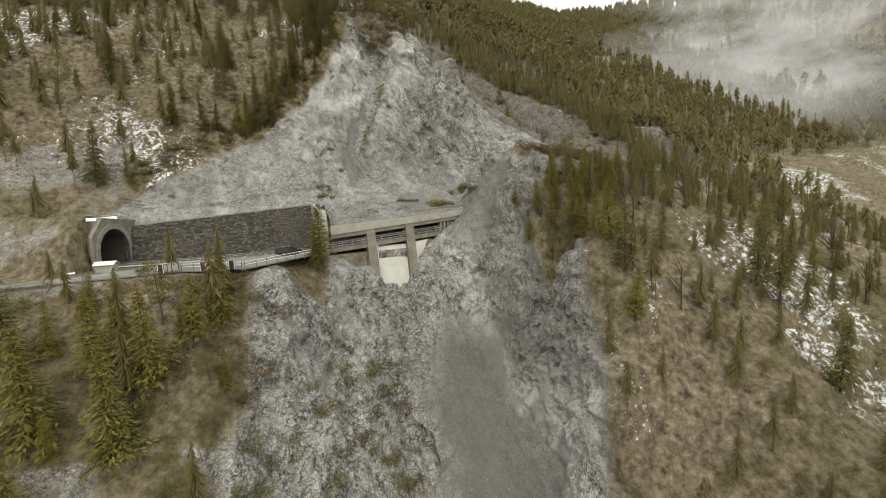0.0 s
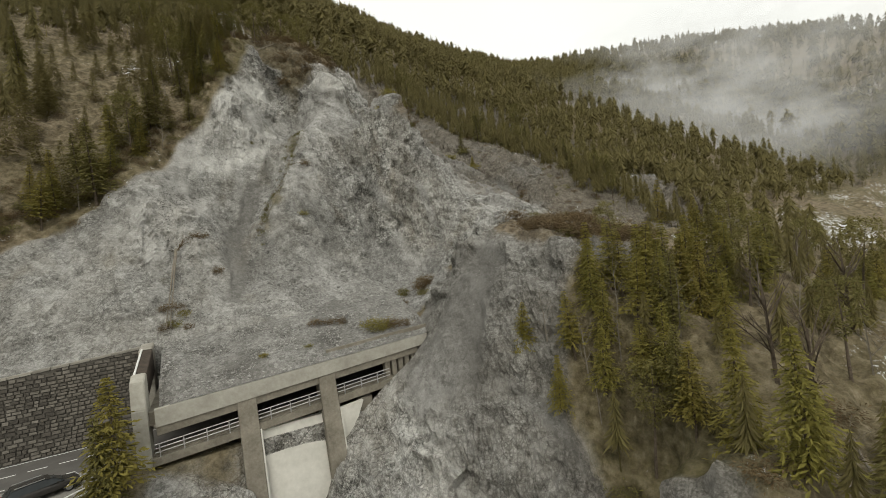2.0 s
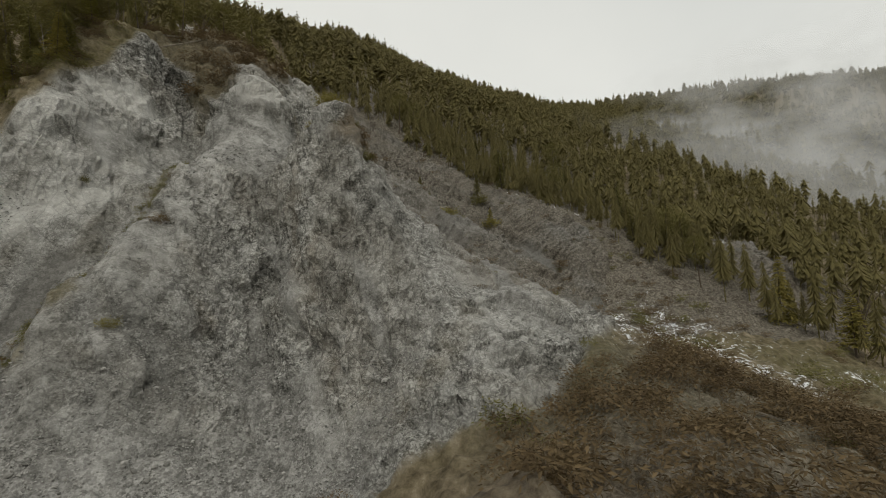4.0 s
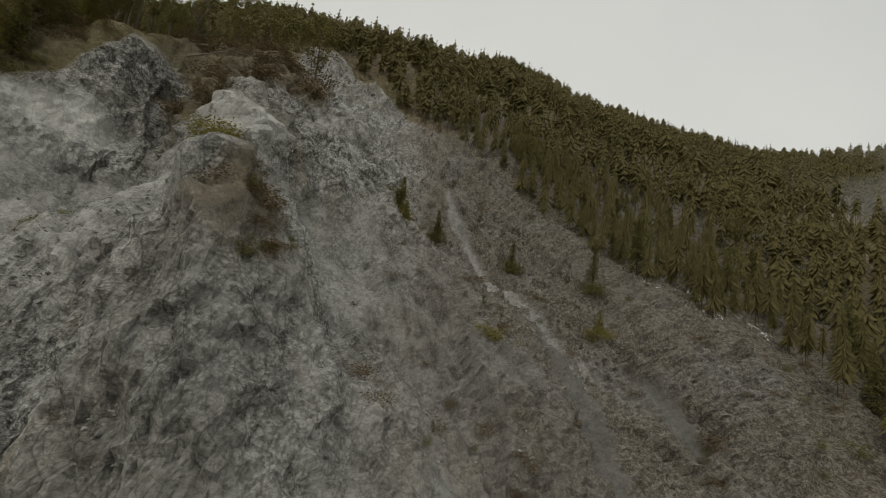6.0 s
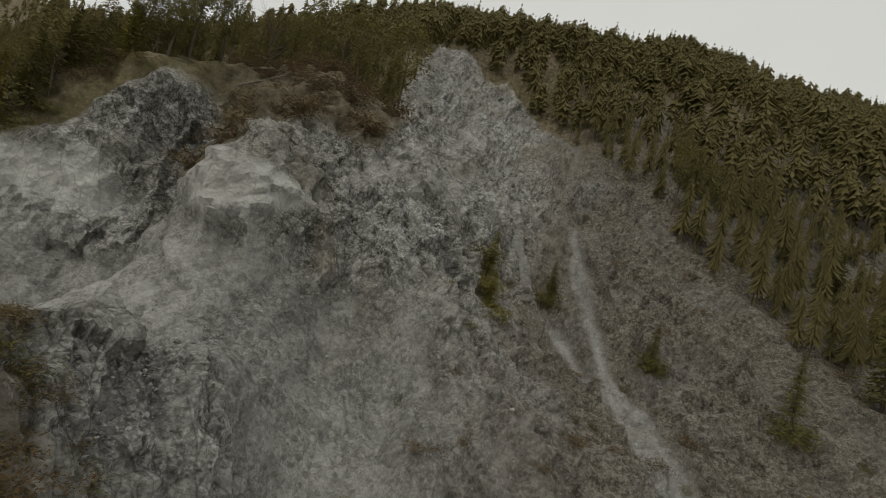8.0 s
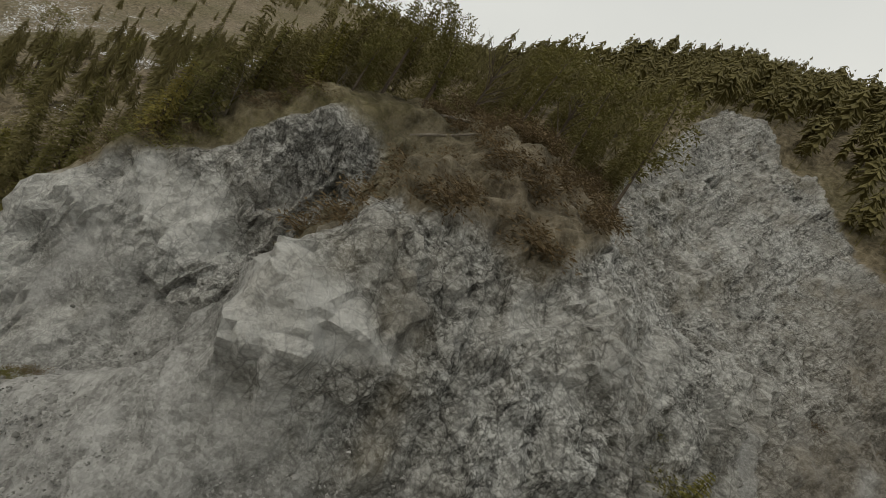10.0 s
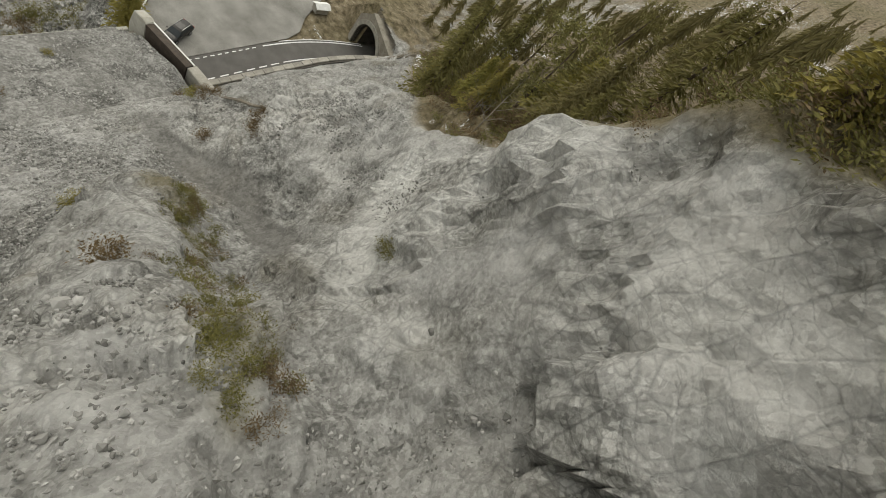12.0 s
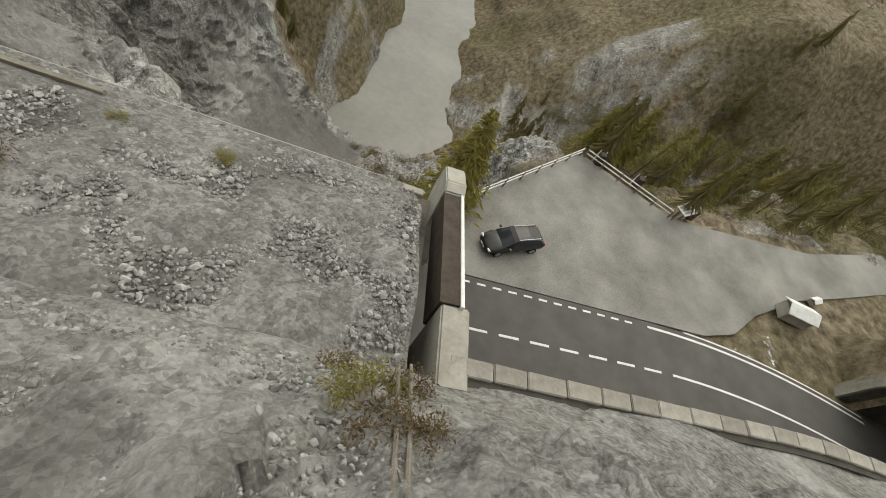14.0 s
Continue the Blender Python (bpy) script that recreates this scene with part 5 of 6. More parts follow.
def bare_mesh(seed, h, r, levels=3, forks=6):
    """Trunk and bare limbs, each a thin tapered rod of three sides."""
    rng = random.Random(seed)
    v, f = [], []

    def limb(p, d, length, r0, level):
        n = len(v)
        q = p + d * length
        side = d.orthogonal().normalized()
        up = d.cross(side)
        for c, rr in ((p, r0), (q, r0 * 0.45)):
            for a in range(3):
                v.append(tuple(c + (side * math.cos(a * math.tau / 3) + up * math.sin(a * math.tau / 3)) * rr))
        f.extend(((n, n + 1, n + 4, n + 3), (n + 1, n + 2, n + 5, n + 4), (n + 2, n, n + 3, n + 5)))
        if level < levels:
            for k in range(forks if level == 0 else 4):
                u = rng.uniform(0.3, 1.0)
                nd = (d * rng.uniform(0.5, 0.9) + Vector((rng.uniform(-1, 1), rng.uniform(-1, 1), rng.uniform(-0.15, 0.5))) * 0.75).normalized()
                limb(p + d * (length * u), nd, length * rng.uniform(0.3, 0.5), r0 * (1 - 0.6 * u) * 0.55, level + 1)

    limb(Vector((0, 0, -0.4)), Vector((rng.uniform(-0.08, 0.08), rng.uniform(-0.08, 0.08), 1)).normalized(), h * 0.7, r, 0)
    return v, f


def mesh_of(name, data, mat):
    me = bpy.data.meshes.new(name)
    me.from_pydata(data[0], [], data[1])
    me.materials.append(mat)
    return me


KINDS = {}


def kind(name, label, trunk, crown, bark, leaf):
    KINDS[name] = (label, mesh_of("trunk", trunk, bark), mesh_of("crown", crown, leaf) if crown else None)


rng0 = random.Random(5)
kind("spruce_a", "olive green spruce with drooping branches on the slope", trunk_mesh(11, 0.2, (0.01, 0), rng0), conifer_mesh(1, 11, 2.3, 0.12, 30, 9, 10), BARK, NEEDLES)
kind("spruce_b", "olive green spruce with drooping branches on the slope", trunk_mesh(9, 0.17, (0, 0.01), rng0), conifer_mesh(2, 9, 2.0, 0.08, 28, 9, 10, 0.45), BARK, NEEDLES)
kind("spruce_c", "slender dark spruce with a ragged crown", trunk_mesh(13, 0.22, (0.01, 0.01), rng0), conifer_mesh(3, 13, 1.9, 0.25, 32, 8, 9, 0.3), BARK, NEEDLES)
kind("fresh_a", "yellow-green young spruce with a full crown", trunk_mesh(10, 0.19, (0, 0), rng0), conifer_mesh(4, 10, 2.5, 0.06, 30, 10, 10, 0.4), BARK, FRESH)
kind("fresh_b", "yellow-green larch with feathery branches", trunk_mesh(9.5, 0.16, (0.02, 0), rng0), conifer_mesh(7, 9.5, 2.3, 0.18, 28, 9, 10, 0.1), BARK, FRESH)
kind("pine_a", "tall pine with a bare trunk and olive crown", trunk_mesh(12, 0.2, (0.03, 0.01), rng0), pine_mesh(8, 12, 2.6, 0.45, 90, 22, (0.03, 0.01), 0.8), BARK, NEEDLES)
kind("pine_b", "slanting pine with an open crown", trunk_mesh(10, 0.18, (0.07, 0.02), rng0), pine_mesh(9, 10, 2.4, 0.35, 80, 22, (0.07, 0.02), 0.8), BARK, NEEDLES)
kind("bare_a", "bare grey broadleaf tree with thin limbs", bare_mesh(11, 7.5, 0.1), None, DEADWOOD, None)
kind("bare_b", "leaning bare sapling with thin limbs", bare_mesh(12, 6, 0.08, 3, 7), None, DEADWOOD, None)
kind("dead", "dead conifer with a split brown trunk", bare_mesh(13, 12, 0.22, 2, 16), None, BARK, None)
BUSHES = [mesh_of("shrub", bare_mesh(20 + k, 2.2, 0.035, 3, 9), TWIGS) for k in range(3)]
CLUMPS = [mesh_of("shrub", pine_mesh(30 + k, 1.2, 1.2, 0.1, 60, 22, fat=0.4), m) for k, m in enumerate((BROWN_TWIG, FRESH, NEEDLES))]


def plant(name, x, y, size=1.0, turn=0.0, tilt=(0, 0), z=None):
    label, trunk, crown = KINDS[name]
    t = new("tree")
    t.matrix_basis = pose(x, y, (on_ground(x, y) if z is None else z) - 0.15, tilt[0], tilt[1], turn) @ Matrix.Diagonal((size, size, size, 1))
    a = new("trunk", trunk)
    a.parent = t
    if crown:
        b = new("crown", crown)
        b.parent = t
    return tagged(t, label, "tree", "trees on the mountainside")


def shrub(me, x, y, size, label, z=None):
    ob = new("shrub", me)
    ob.matrix_basis = pose(x, y, (on_ground(x, y) if z is None else z) - 0.05, 0, 0, random.uniform(0, 360)) @ Matrix.Diagonal((size, size, size * random.uniform(0.7, 1.0), 1))
    return tagged(ob, label, "shrub", "shrubs on the slope")


PATH = np.array([r[1:4] for r in ROWS])
GAP = np.array([(23.0, -16.0, 25.0), (45.8, 19.0, 51.0), (29.0, -10.5, 27.0)])
KEEP_OUT = np.concatenate([PATH, GAP])


def clear(x, y, z, h):
    d = np.hypot(KEEP_OUT[:, 0] - x, KEEP_OUT[:, 1] - y)
    return not np.any((d < 11.0) & (z + h + 4 > KEEP_OUT[:, 2]))


def taken(x, y):
    return (-75 < x < -7 and inside(x, y, YARD, 0.5) > 0.05) or (-8 < x < 23 and -6 < y < 13) or (14 < x < 30 and -10 < y < 20) or (18 < x < 40 and 58 < y < 100) or (-50 < x < -6 and -2 < y < 12.5)


rng = random.Random(11)
near = 0
while near < 85:
    x, y = rng.uniform(-70, 115), rng.uniform(-52, 95)
    if bare_at(x, y) > 0.15 or taken(x, y) or (7 < x < 38 and 46 < y < 64):
        continue
    # denser on the bench and at the rim
    z = on_ground(x, y)
    if z < -40 or (x < -7 and -12 < y < -5) or rng.random() > (0.9 if y > 25 or x > 30 else 0.6):
        continue
    if 28 < x < 92 and -12 < y < 55 and rng.random() < 0.93:
        continue
    if not clear(x, y, z, 13):
        continue
    r = rng.random()
    if y > 30:
        name = rng.choice(("spruce_a", "spruce_b", "spruce_c", "pine_a", "pine_b", "pine_a", "bare_b", "fresh_b"))
    elif x < -12:
        name = rng.choice(("spruce_a", "fresh_a", "spruce_b", "bare_a", "spruce_c", "bare_b", "fresh_b"))
    else:
        name = rng.choice(("fresh_a", "fresh_b", "spruce_a", "bare_a", "bare_b", "dead", "fresh_b"))
    plant(name, x, y, rng.uniform(0.65, 1.15) * (0.68 if x > 20 and y < 0 else 1.0), rng.uniform(0, 360), (rng.uniform(-4, 4), rng.uniform(-4, 4)))
    near += 1

# the spruce before the gallery's open end, and those of the bench and the near slope
plant("fresh_b", -9.0, -3.8, 1.12, 40, z=-1.6)
plant("spruce_b", -9.9, -4.6, 0.95, 130, z=-2.2)
for x, y, name, size in ((27.5, -15.5, "fresh_b", 0.9), (29.5, -13, "fresh_a", 0.95), (31, -14.5, "bare_a", 1.1), (33, -12.5, "fresh_b", 1.0), (35, -14.5, "fresh_b", 1.1), (37, -12.5, "fresh_a", 1.0),
                         (39.5, -14, "bare_a", 1.2), (41, -12.5, "fresh_a", 1.1), (43, -14.5, "fresh_b", 1.15), (45.5, -12, "fresh_a", 1.05), (48, -14, "fresh_a", 1.2), (50, -11, "fresh_b", 1.1), (36, -10.5, "pine_b", 0.8),
                         (40, -17.5, "dead", 0.9), (44, -19, "pine_a", 1.0), (47, -18.5, "fresh_b", 1.1), (38.5, -22, "fresh_a", 1.0), (33, -23, "spruce_a", 0.9), (30, -24, "fresh_a", 0.9), (28.5, -27, "fresh_b", 1.0),
                         (27.5, -31, "fresh_a", 1.1), (26, -35, "fresh_a", 1.15), (24.5, -39, "spruce_a", 1.1), (22, -43, "fresh_b", 1.0), (34, -30, "dead", 1.2), (33, -32.5, "dead", 1.1), (41, -33, "bare_a", 1.1),
                         (30, -43, "dead", 0.9), (38, -41, "bare_b", 1.3), (47, -30, "dead", 1.1), (55, -28, "pine_a", 1.1), (52, -22, "spruce_c", 1.0),
                         (-24, -19, "fresh_a", 0.95), (-27, -22, "fresh_b", 1.0), (-31, -25, "fresh_a", 1.2), (-34, -30, "fresh_a", 1.25), (-36, -24, "fresh_b", 1.1), (-41, -28, "fresh_a", 1.25), (-44, -22, "spruce_a", 1.0),
                         (-32, -17, "bare_a", 0.9), (-29, -15, "bare_b", 0.9), (-25, -16, "bare_a", 0.8), (-39, -16, "bare_a", 0.9), (-47, -33, "fresh_a", 1.2), (-50, -26, "spruce_b", 1.1),
                         (2, 58, "pine_a", 0.9), (5, 60, "pine_b", 0.9), (14, 63, "pine_a", 1.0), (20, 64, "pine_b", 0.95), (25, 66, "pine_a", 1.05), (9, 62, "dead", 0.8), (28.6, 62, "bare_b", 0.6), (17, 65, "dead", 0.9),
                         (40, 64, "fresh_b", 0.6), (41.3, 62, "fresh_a", 0.45), (46.9, 80, "spruce_b", 0.6), (59, 73, "spruce_a", 0.5), (70.3, 67, "spruce_c", 0.6), (68, 58.5, "fresh_b", 0.4), (3, 46, "spruce_b", 0.9), (5, 50.5, "pine_b", 0.9), (7, 54, "pine_a", 0.85), (0, 52, "spruce_a", 1.0), (9, 57, "pine_b", 0.8), (2.5, 42.5, "spruce_a", 0.75), (-2, 44, "spruce_a", 0.8), (1, 48, "spruce_b", 0.9), (-6, 40, "spruce_a", 0.9), (-12, 36, "fresh_b", 0.8), (-16, 33, "spruce_b", 0.8)):
    if x > 15 and y < -9:
        size *= 0.75
        y -= 4.5 if 26 < x < 51 and y > -20 else 0
    if clear(x, y, on_ground(x, y), 11 * size):
        plant(name, x, y, size, rng.uniform(0, 360), (rng.uniform(-4, 4), rng.uniform(-4, 4)))

for x, y, name, size in ((22.5, -12, "bare_b", 0.8), (24, -13.8, "fresh_b", 0.6), (25.5, -15.5, "bare_a", 0.8), (27, -17.2, "fresh_b", 0.65), (29, -19, "fresh_a", 0.6), (31, -21, "fresh_b", 0.7), (24.5, -17.5, "fresh_a", 0.5),
                         (26.5, -20, "bare_a", 0.7), (29.5, -22.5, "fresh_b", 0.6), (33, -23.5, "bare_a", 0.9), (35.5, -26, "fresh_a", 0.6), (30.5, -16.5, "fresh_a", 0.65), (33, -18, "fresh_b", 0.7), (36, -20, "fresh_a", 0.7),
                         (38, -17, "fresh_b", 0.75), (41, -19, "fresh_a", 0.75), (44, -17.5, "fresh_b", 0.8), (47, -20, "fresh_a", 0.8), (40, -23, "fresh_b", 0.7), (44.5, -24, "bare_a", 0.9), (50, -18, "fresh_b", 0.8)):
    plant(name, x, y, size, rng.uniform(0, 360), (rng.uniform(-4, 4), rng.uniform(-4, 4)))
RIM = ((-26, 22.3), (-20, 25.3), (-11, 29), (-6.8, 31.5), (-3, 36.9), (4.6, 40.6), (5.6, 42.6), (7.6, 45.8), (8.8, 48.2), (9.8, 51))
for k in range(40):
    u = rng.random() * (len(RIM) - 1)
    (ax, ay), (bx, by) = RIM[int(u)], RIM[int(u) + 1]
    back, q = rng.uniform(0.5, 5.0), u % 1
    d = math.hypot(bx - ax, by - ay)
    x, y = ax + (bx - ax) * q - back * (by - ay) / d, ay + (by - ay) * q + back * (bx - ax) / d
    plant(rng.choice(("fresh_b", "spruce_b", "fresh_a", "bare_a", "spruce_a", "pine_b", "bare_b")), x, y, rng.uniform(0.45, 0.85), rng.uniform(0, 360), (rng.uniform(-6, 6), rng.uniform(-6, 6)))

n = 0
while n < 34:
    x, y = rng.uniform(-62, -12), rng.uniform(-46, -15)
    if taken(x, y) or on_ground(x, y) < -40 or bare_at(x, y) > 0.3:
        continue
    plant(rng.choice(("fresh_b", "bare_a", "bare_b", "fresh_a", "bare_a", "pine_b")), x, y, rng.uniform(0.45, 0.8), rng.uniform(0, 360), (rng.uniform(-6, 6), rng.uniform(-6, 6)))
    n += 1
n = 0
while n < 50:
    x, y = rng.uniform(23, 78), rng.uniform(-62, -14)
    if bare_at(x, y) > 0.15 or not clear(x, y, on_ground(x, y), 9):
        continue
    plant(rng.choice(("dead", "bare_a", "bare_b", "bare_a", "fresh_a", "spruce_a", "pine_a", "spruce_c")), x, y, rng.uniform(0.6, 0.95), rng.uniform(0, 360), (rng.uniform(-5, 5), rng.uniform(-5, 5)))
    n += 1


# brushwood too dense to count: bare twigs and low bushes, one mass for each material
def brush(spots, label):
    r = random.Random(31)
    for name, mat, shapes in (("brushwood", TWIGS, [bare_mesh(90 + k, 2.0, 0.03, 3, 8) for k in range(3)]), ("heather", BROWN_TWIG, [pine_mesh(94 + k, 1.1, 1.2, 0.05, 26, 16, fat=0.5) for k in range(3)]),
                              ("juniper", NEEDLES, [pine_mesh(97 + k, 1.2, 1.1, 0.05, 26, 16, fat=0.5) for k in range(2)])):
        shapes = [(np.array(a), [tuple(f) for f in b]) for a, b in shapes]
        vs, fs, base = [], [], 0
        for x, y, s, which in spots:
            if which != name:
                continue
            v, f = shapes[r.randrange(len(shapes))]
            a = r.uniform(0, math.tau)
            m = np.array(((math.cos(a), -math.sin(a), 0), (math.sin(a), math.cos(a), 0), (0, 0, 0.8))) * s
            vs.append(v @ m.T + (x, y, on_ground(x, y) - 0.05))
            fs += [tuple(i + base for i in q) for q in f]
            base += len(v)
        if vs:
            tagged(part(name, (np.concatenate(vs).tolist(), fs), mat), label, name, kind="stuff")


SPOTS, rb = [], random.Random(41)
while len(SPOTS) < 900:
    u = rb.random()
    if u < 0.25:
        x, y = rb.uniform(29, 62), rb.uniform(-13, 13)
        ok = inside(x, y, KNOB, 1.0) > 0.5
    elif u < 0.5:
        x, y = rb.uniform(8, 30), rb.uniform(46, 82)
        ok = inside(x, y, HEATH, 1.0) > 0.4
    elif u < 0.62:
        x, y = rb.uniform(40, 90), rb.uniform(20, 95)
        ok = True
    else:
        x, y = rb.uniform(-60, 100), rb.uniform(-56, 60)
        ok = bare_at(x, y) < 0.4 and not taken(x, y)
    if ok:
        SPOTS.append((x, y, rb.uniform(0.6, 1.3) * (1.35 if u < 0.5 else 0.8 if u < 0.62 else 1.0), rb.choice(("brushwood", "heather", "juniper") if u > 0.62 else ("brushwood", "heather", "heather"))))
for k in range(80):
    SPOTS.append((rb.uniform(30.5, 35.3), rb.uniform(26.2, 30), rb.uniform(0.3, 0.65), rb.choice(("heather", "heather", "juniper"))))
for k in range(150):
    x, y = rb.uniform(34, 80), rb.uniform(18, 70)
    SPOTS.append((x, y, rb.uniform(0.25, 0.6), rb.choice(("heather", "juniper", "brushwood"))))
for k in range(240):
    u = rb.random()
    x, y = 6.8 + 9.4 * u + rb.gauss(0, 0.8), 25.3 + 13.5 * u + rb.gauss(0, 0.8)
    SPOTS.append((x, y, rb.uniform(0.2, 0.5), rb.choice(("juniper", "juniper", "heather", "brushwood"))))
for k in range(800):
    x, y = rb.uniform(-90, 0), rb.uniform(-70, -13)
    if not taken(x, y) and on_ground(x, y) > -46 and noise.noise((x * 0.08, y * 0.08, 3.0)) > -0.15:
        SPOTS.append((x, y, rb.uniform(0.7, 1.9), rb.choice(("juniper", "juniper", "heather", "brushwood", "brushwood"))))
for k in range(260):
    u = rb.random()
    x, y = -40 + 46 * u, 17.5 + 22.5 * u + rb.uniform(-1.0, 3.0)
    if bare_at(x, y) < 0.6:
        SPOTS.append((x, y, rb.uniform(0.5, 1.1), rb.choice(("heather", "brushwood", "juniper"))))
for k in range(240):
    u = rb.random() * (len(RIM) - 1)
    (ax, ay), (bx, by) = RIM[int(u)], RIM[int(u) + 1]
    back, q, d = rb.uniform(0.2, 7.0), u % 1, math.hypot(bx - ax, by - ay)
    SPOTS.append((ax + (bx - ax) * q - back * (by - ay) / d, ay + (by - ay) * q + back * (bx - ax) / d, rb.uniform(0.5, 1.1), rb.choice(("juniper", "heather", "brushwood", "brushwood"))))
brush(SPOTS, "dense brown brushwood and heather on the slope")


# distant woods: one mass of small crowns
def skirt_mesh(seed, h, r, low, whorls, spikes, slim=0.8, width=1.0):
    """A ragged conifer for the distance: drooping whorls of pointed boughs round a bare stem."""
    g = random.Random(seed)
    v, f = [], []
    for k in range(whorls):
        t = low + (1 - low) * (k + g.uniform(0.0, 0.5)) / whorls
        reach = r * max(0.08, (1 - (t - low) / (1 - low)) ** slim) * g.uniform(0.75, 1.15)
        top = Vector((g.uniform(-0.12, 0.12), g.uniform(-0.12, 0.12), min(h, t * h + 0.55 * reach + 0.35)))
        for a in range(spikes):
            if g.random() < 0.12:
                continue
            ang, wide = (a + g.uniform(-0.35, 0.35)) * math.tau / spikes + 0.7 * k, g.uniform(0.7, 1.15) * width * math.pi / spikes
            far, drop = reach * g.uniform(0.6, 1.2), g.uniform(0.0, 0.5) * reach
            at = lambda q, d, z: (top.x + d * math.cos(q), top.y + d * math.sin(q), z)
            n, z = len(v), t * h
            v += [tuple(top), at(ang - wide, 0.5 * far, z + 0.1 * reach), at(ang, far, z - drop), at(ang + wide, 0.5 * far, z + 0.1 * reach)]
            f += [(n, n + 1, n + 2), (n, n + 2, n + 3)]
    n = len(v)
    v += [(0.12, 0, -0.4), (-0.08, 0.1, -0.4), (-0.08, -0.1, -0.4), (0, 0, h)]
    f += [(n, n + 1, n + 3), (n + 1, n + 2, n + 3), (n + 2, n, n + 3)]
    return v, f


def woods():
    r = random.Random(21)
    types = [skirt_mesh(40 + k, 9 + k, 1.9, 0.15 + 0.07 * k, 8, 6) for k in range(3)] + [skirt_mesh(50 + k, 8.5 + 0.7 * k, 2.2, 0.4, 7, 6, 0.4) for k in range(3)]
    types = [(np.array(a), np.array(b)) for a, b in types]
    big = [(np.array(a), np.array(b)) for a, b in [skirt_mesh(60 + k, 9.5 + k, 1.9, 0.15 + 0.1 * k, 18, 9, 0.75, 0.62) for k in range(3)]]
    fine = [(np.array(a), np.array(b)) for a, b in [conifer_mesh(70 + k, 9 + 1.2 * k, 2.1, 0.2, 24, 8, 8, 0.4, fat=0.8) for k in range(3)]]
    vs, fs, base, n = [], [], 0, 0
    while n < 13800:
        if n > 12700:
            x, y = r.uniform(-395, -80), r.uniform(-110, 420)
        elif n > 10700:
            x, y = r.uniform(300, 640), r.uniform(-60, 360)
        elif n > 9400:
            x, y = r.uniform(-90, 360), r.uniform(250, 480)
        else:
            x, y = (r.uniform(-90, 360), r.uniform(30, 270)) if r.random() < 0.74 else (r.uniform(-90, 150), r.uniform(-75, 120))
        if bare_at(x, y) > 0.1 or taken(x, y) or (28 < x < 96 and -14 < y < 58) or (7 < x < 38 and 46 < y < 64) or (x < 0 and y < 75 and r.random() < 0.55):
            continue
        z = on_ground(x, y)
        if z < -40 or not clear(x, y, z, 13):
            continue
        close = x < 110 and y < 110
        if close and r.random() < 0.35:
            continue
        rim = -25 < x < 45 and 20 < y < 85
        v, f = (fine if rim else big if close else types)[r.randrange(3 if close else 6)]
        s, a = r.uniform(0.5, 1.1) * (0.95 if close else 1.7 if x > 290 else 1.05 if y < 130 else 1.35) * (0.68 if x > 20 and y < 0 else 1.0), r.uniform(0, math.tau)
        m = np.array(((math.cos(a), -math.sin(a), 0), (math.sin(a), math.cos(a), 0), (0, 0, 1))) * s
        vs.append(v @ m.T + (x, y, z - 0.3))
        fs.append(f + base)
        base += len(v)
        n += 1
    me = bpy.data.meshes.new("woods")
    V, F = np.concatenate(vs), np.concatenate(fs)
    me.from_pydata(V.tolist(), [], F.tolist())
    me.materials.append(FAR_NEEDLES)
    return tagged(new("woods", me), "dense olive conifer woods covering the mountainside", "forest", kind="stuff")


woods()


# ---- mist over the far ridge ----
def mist_material():
    """Thin cloud: mostly clear; its soft glow is emitted, standing in for scattered skylight."""
    m = bpy.data.materials.new("mist")
    m.use_nodes = True
    n, l = m.node_tree.nodes, m.node_tree.links
    n.remove(n["Principled BSDF"])
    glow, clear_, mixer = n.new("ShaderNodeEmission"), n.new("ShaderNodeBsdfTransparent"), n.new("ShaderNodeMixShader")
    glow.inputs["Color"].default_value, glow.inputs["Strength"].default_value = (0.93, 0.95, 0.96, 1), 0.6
    co = n.new("ShaderNodeTexCoord")
    wisps = noise_node(n, l, stretched(n, l, co.outputs["Object"], (0.014, 0.014, 0.026)), 1.0, 7.0, 0.6)
    mid = n.new("ShaderNodeVectorMath")
    mid.operation = "SUBTRACT"
    mid.inputs[1].default_value = (0.5, 0.5, 0.0)
    l.new(co.outputs["UV"], mid.inputs[0])
    far = n.new("ShaderNodeVectorMath")
    far.operation = "LENGTH"
    l.new(mid.outputs[0], far.inputs[0])
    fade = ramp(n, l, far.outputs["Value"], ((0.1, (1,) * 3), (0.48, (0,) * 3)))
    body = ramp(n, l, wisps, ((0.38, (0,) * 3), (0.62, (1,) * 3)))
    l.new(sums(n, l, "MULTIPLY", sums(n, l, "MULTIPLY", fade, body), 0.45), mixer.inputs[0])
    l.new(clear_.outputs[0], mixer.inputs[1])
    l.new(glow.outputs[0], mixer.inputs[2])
    l.new(mixer.outputs[0], n["Material Output"].inputs["Surface"])
    return m


MIST = mist_material()


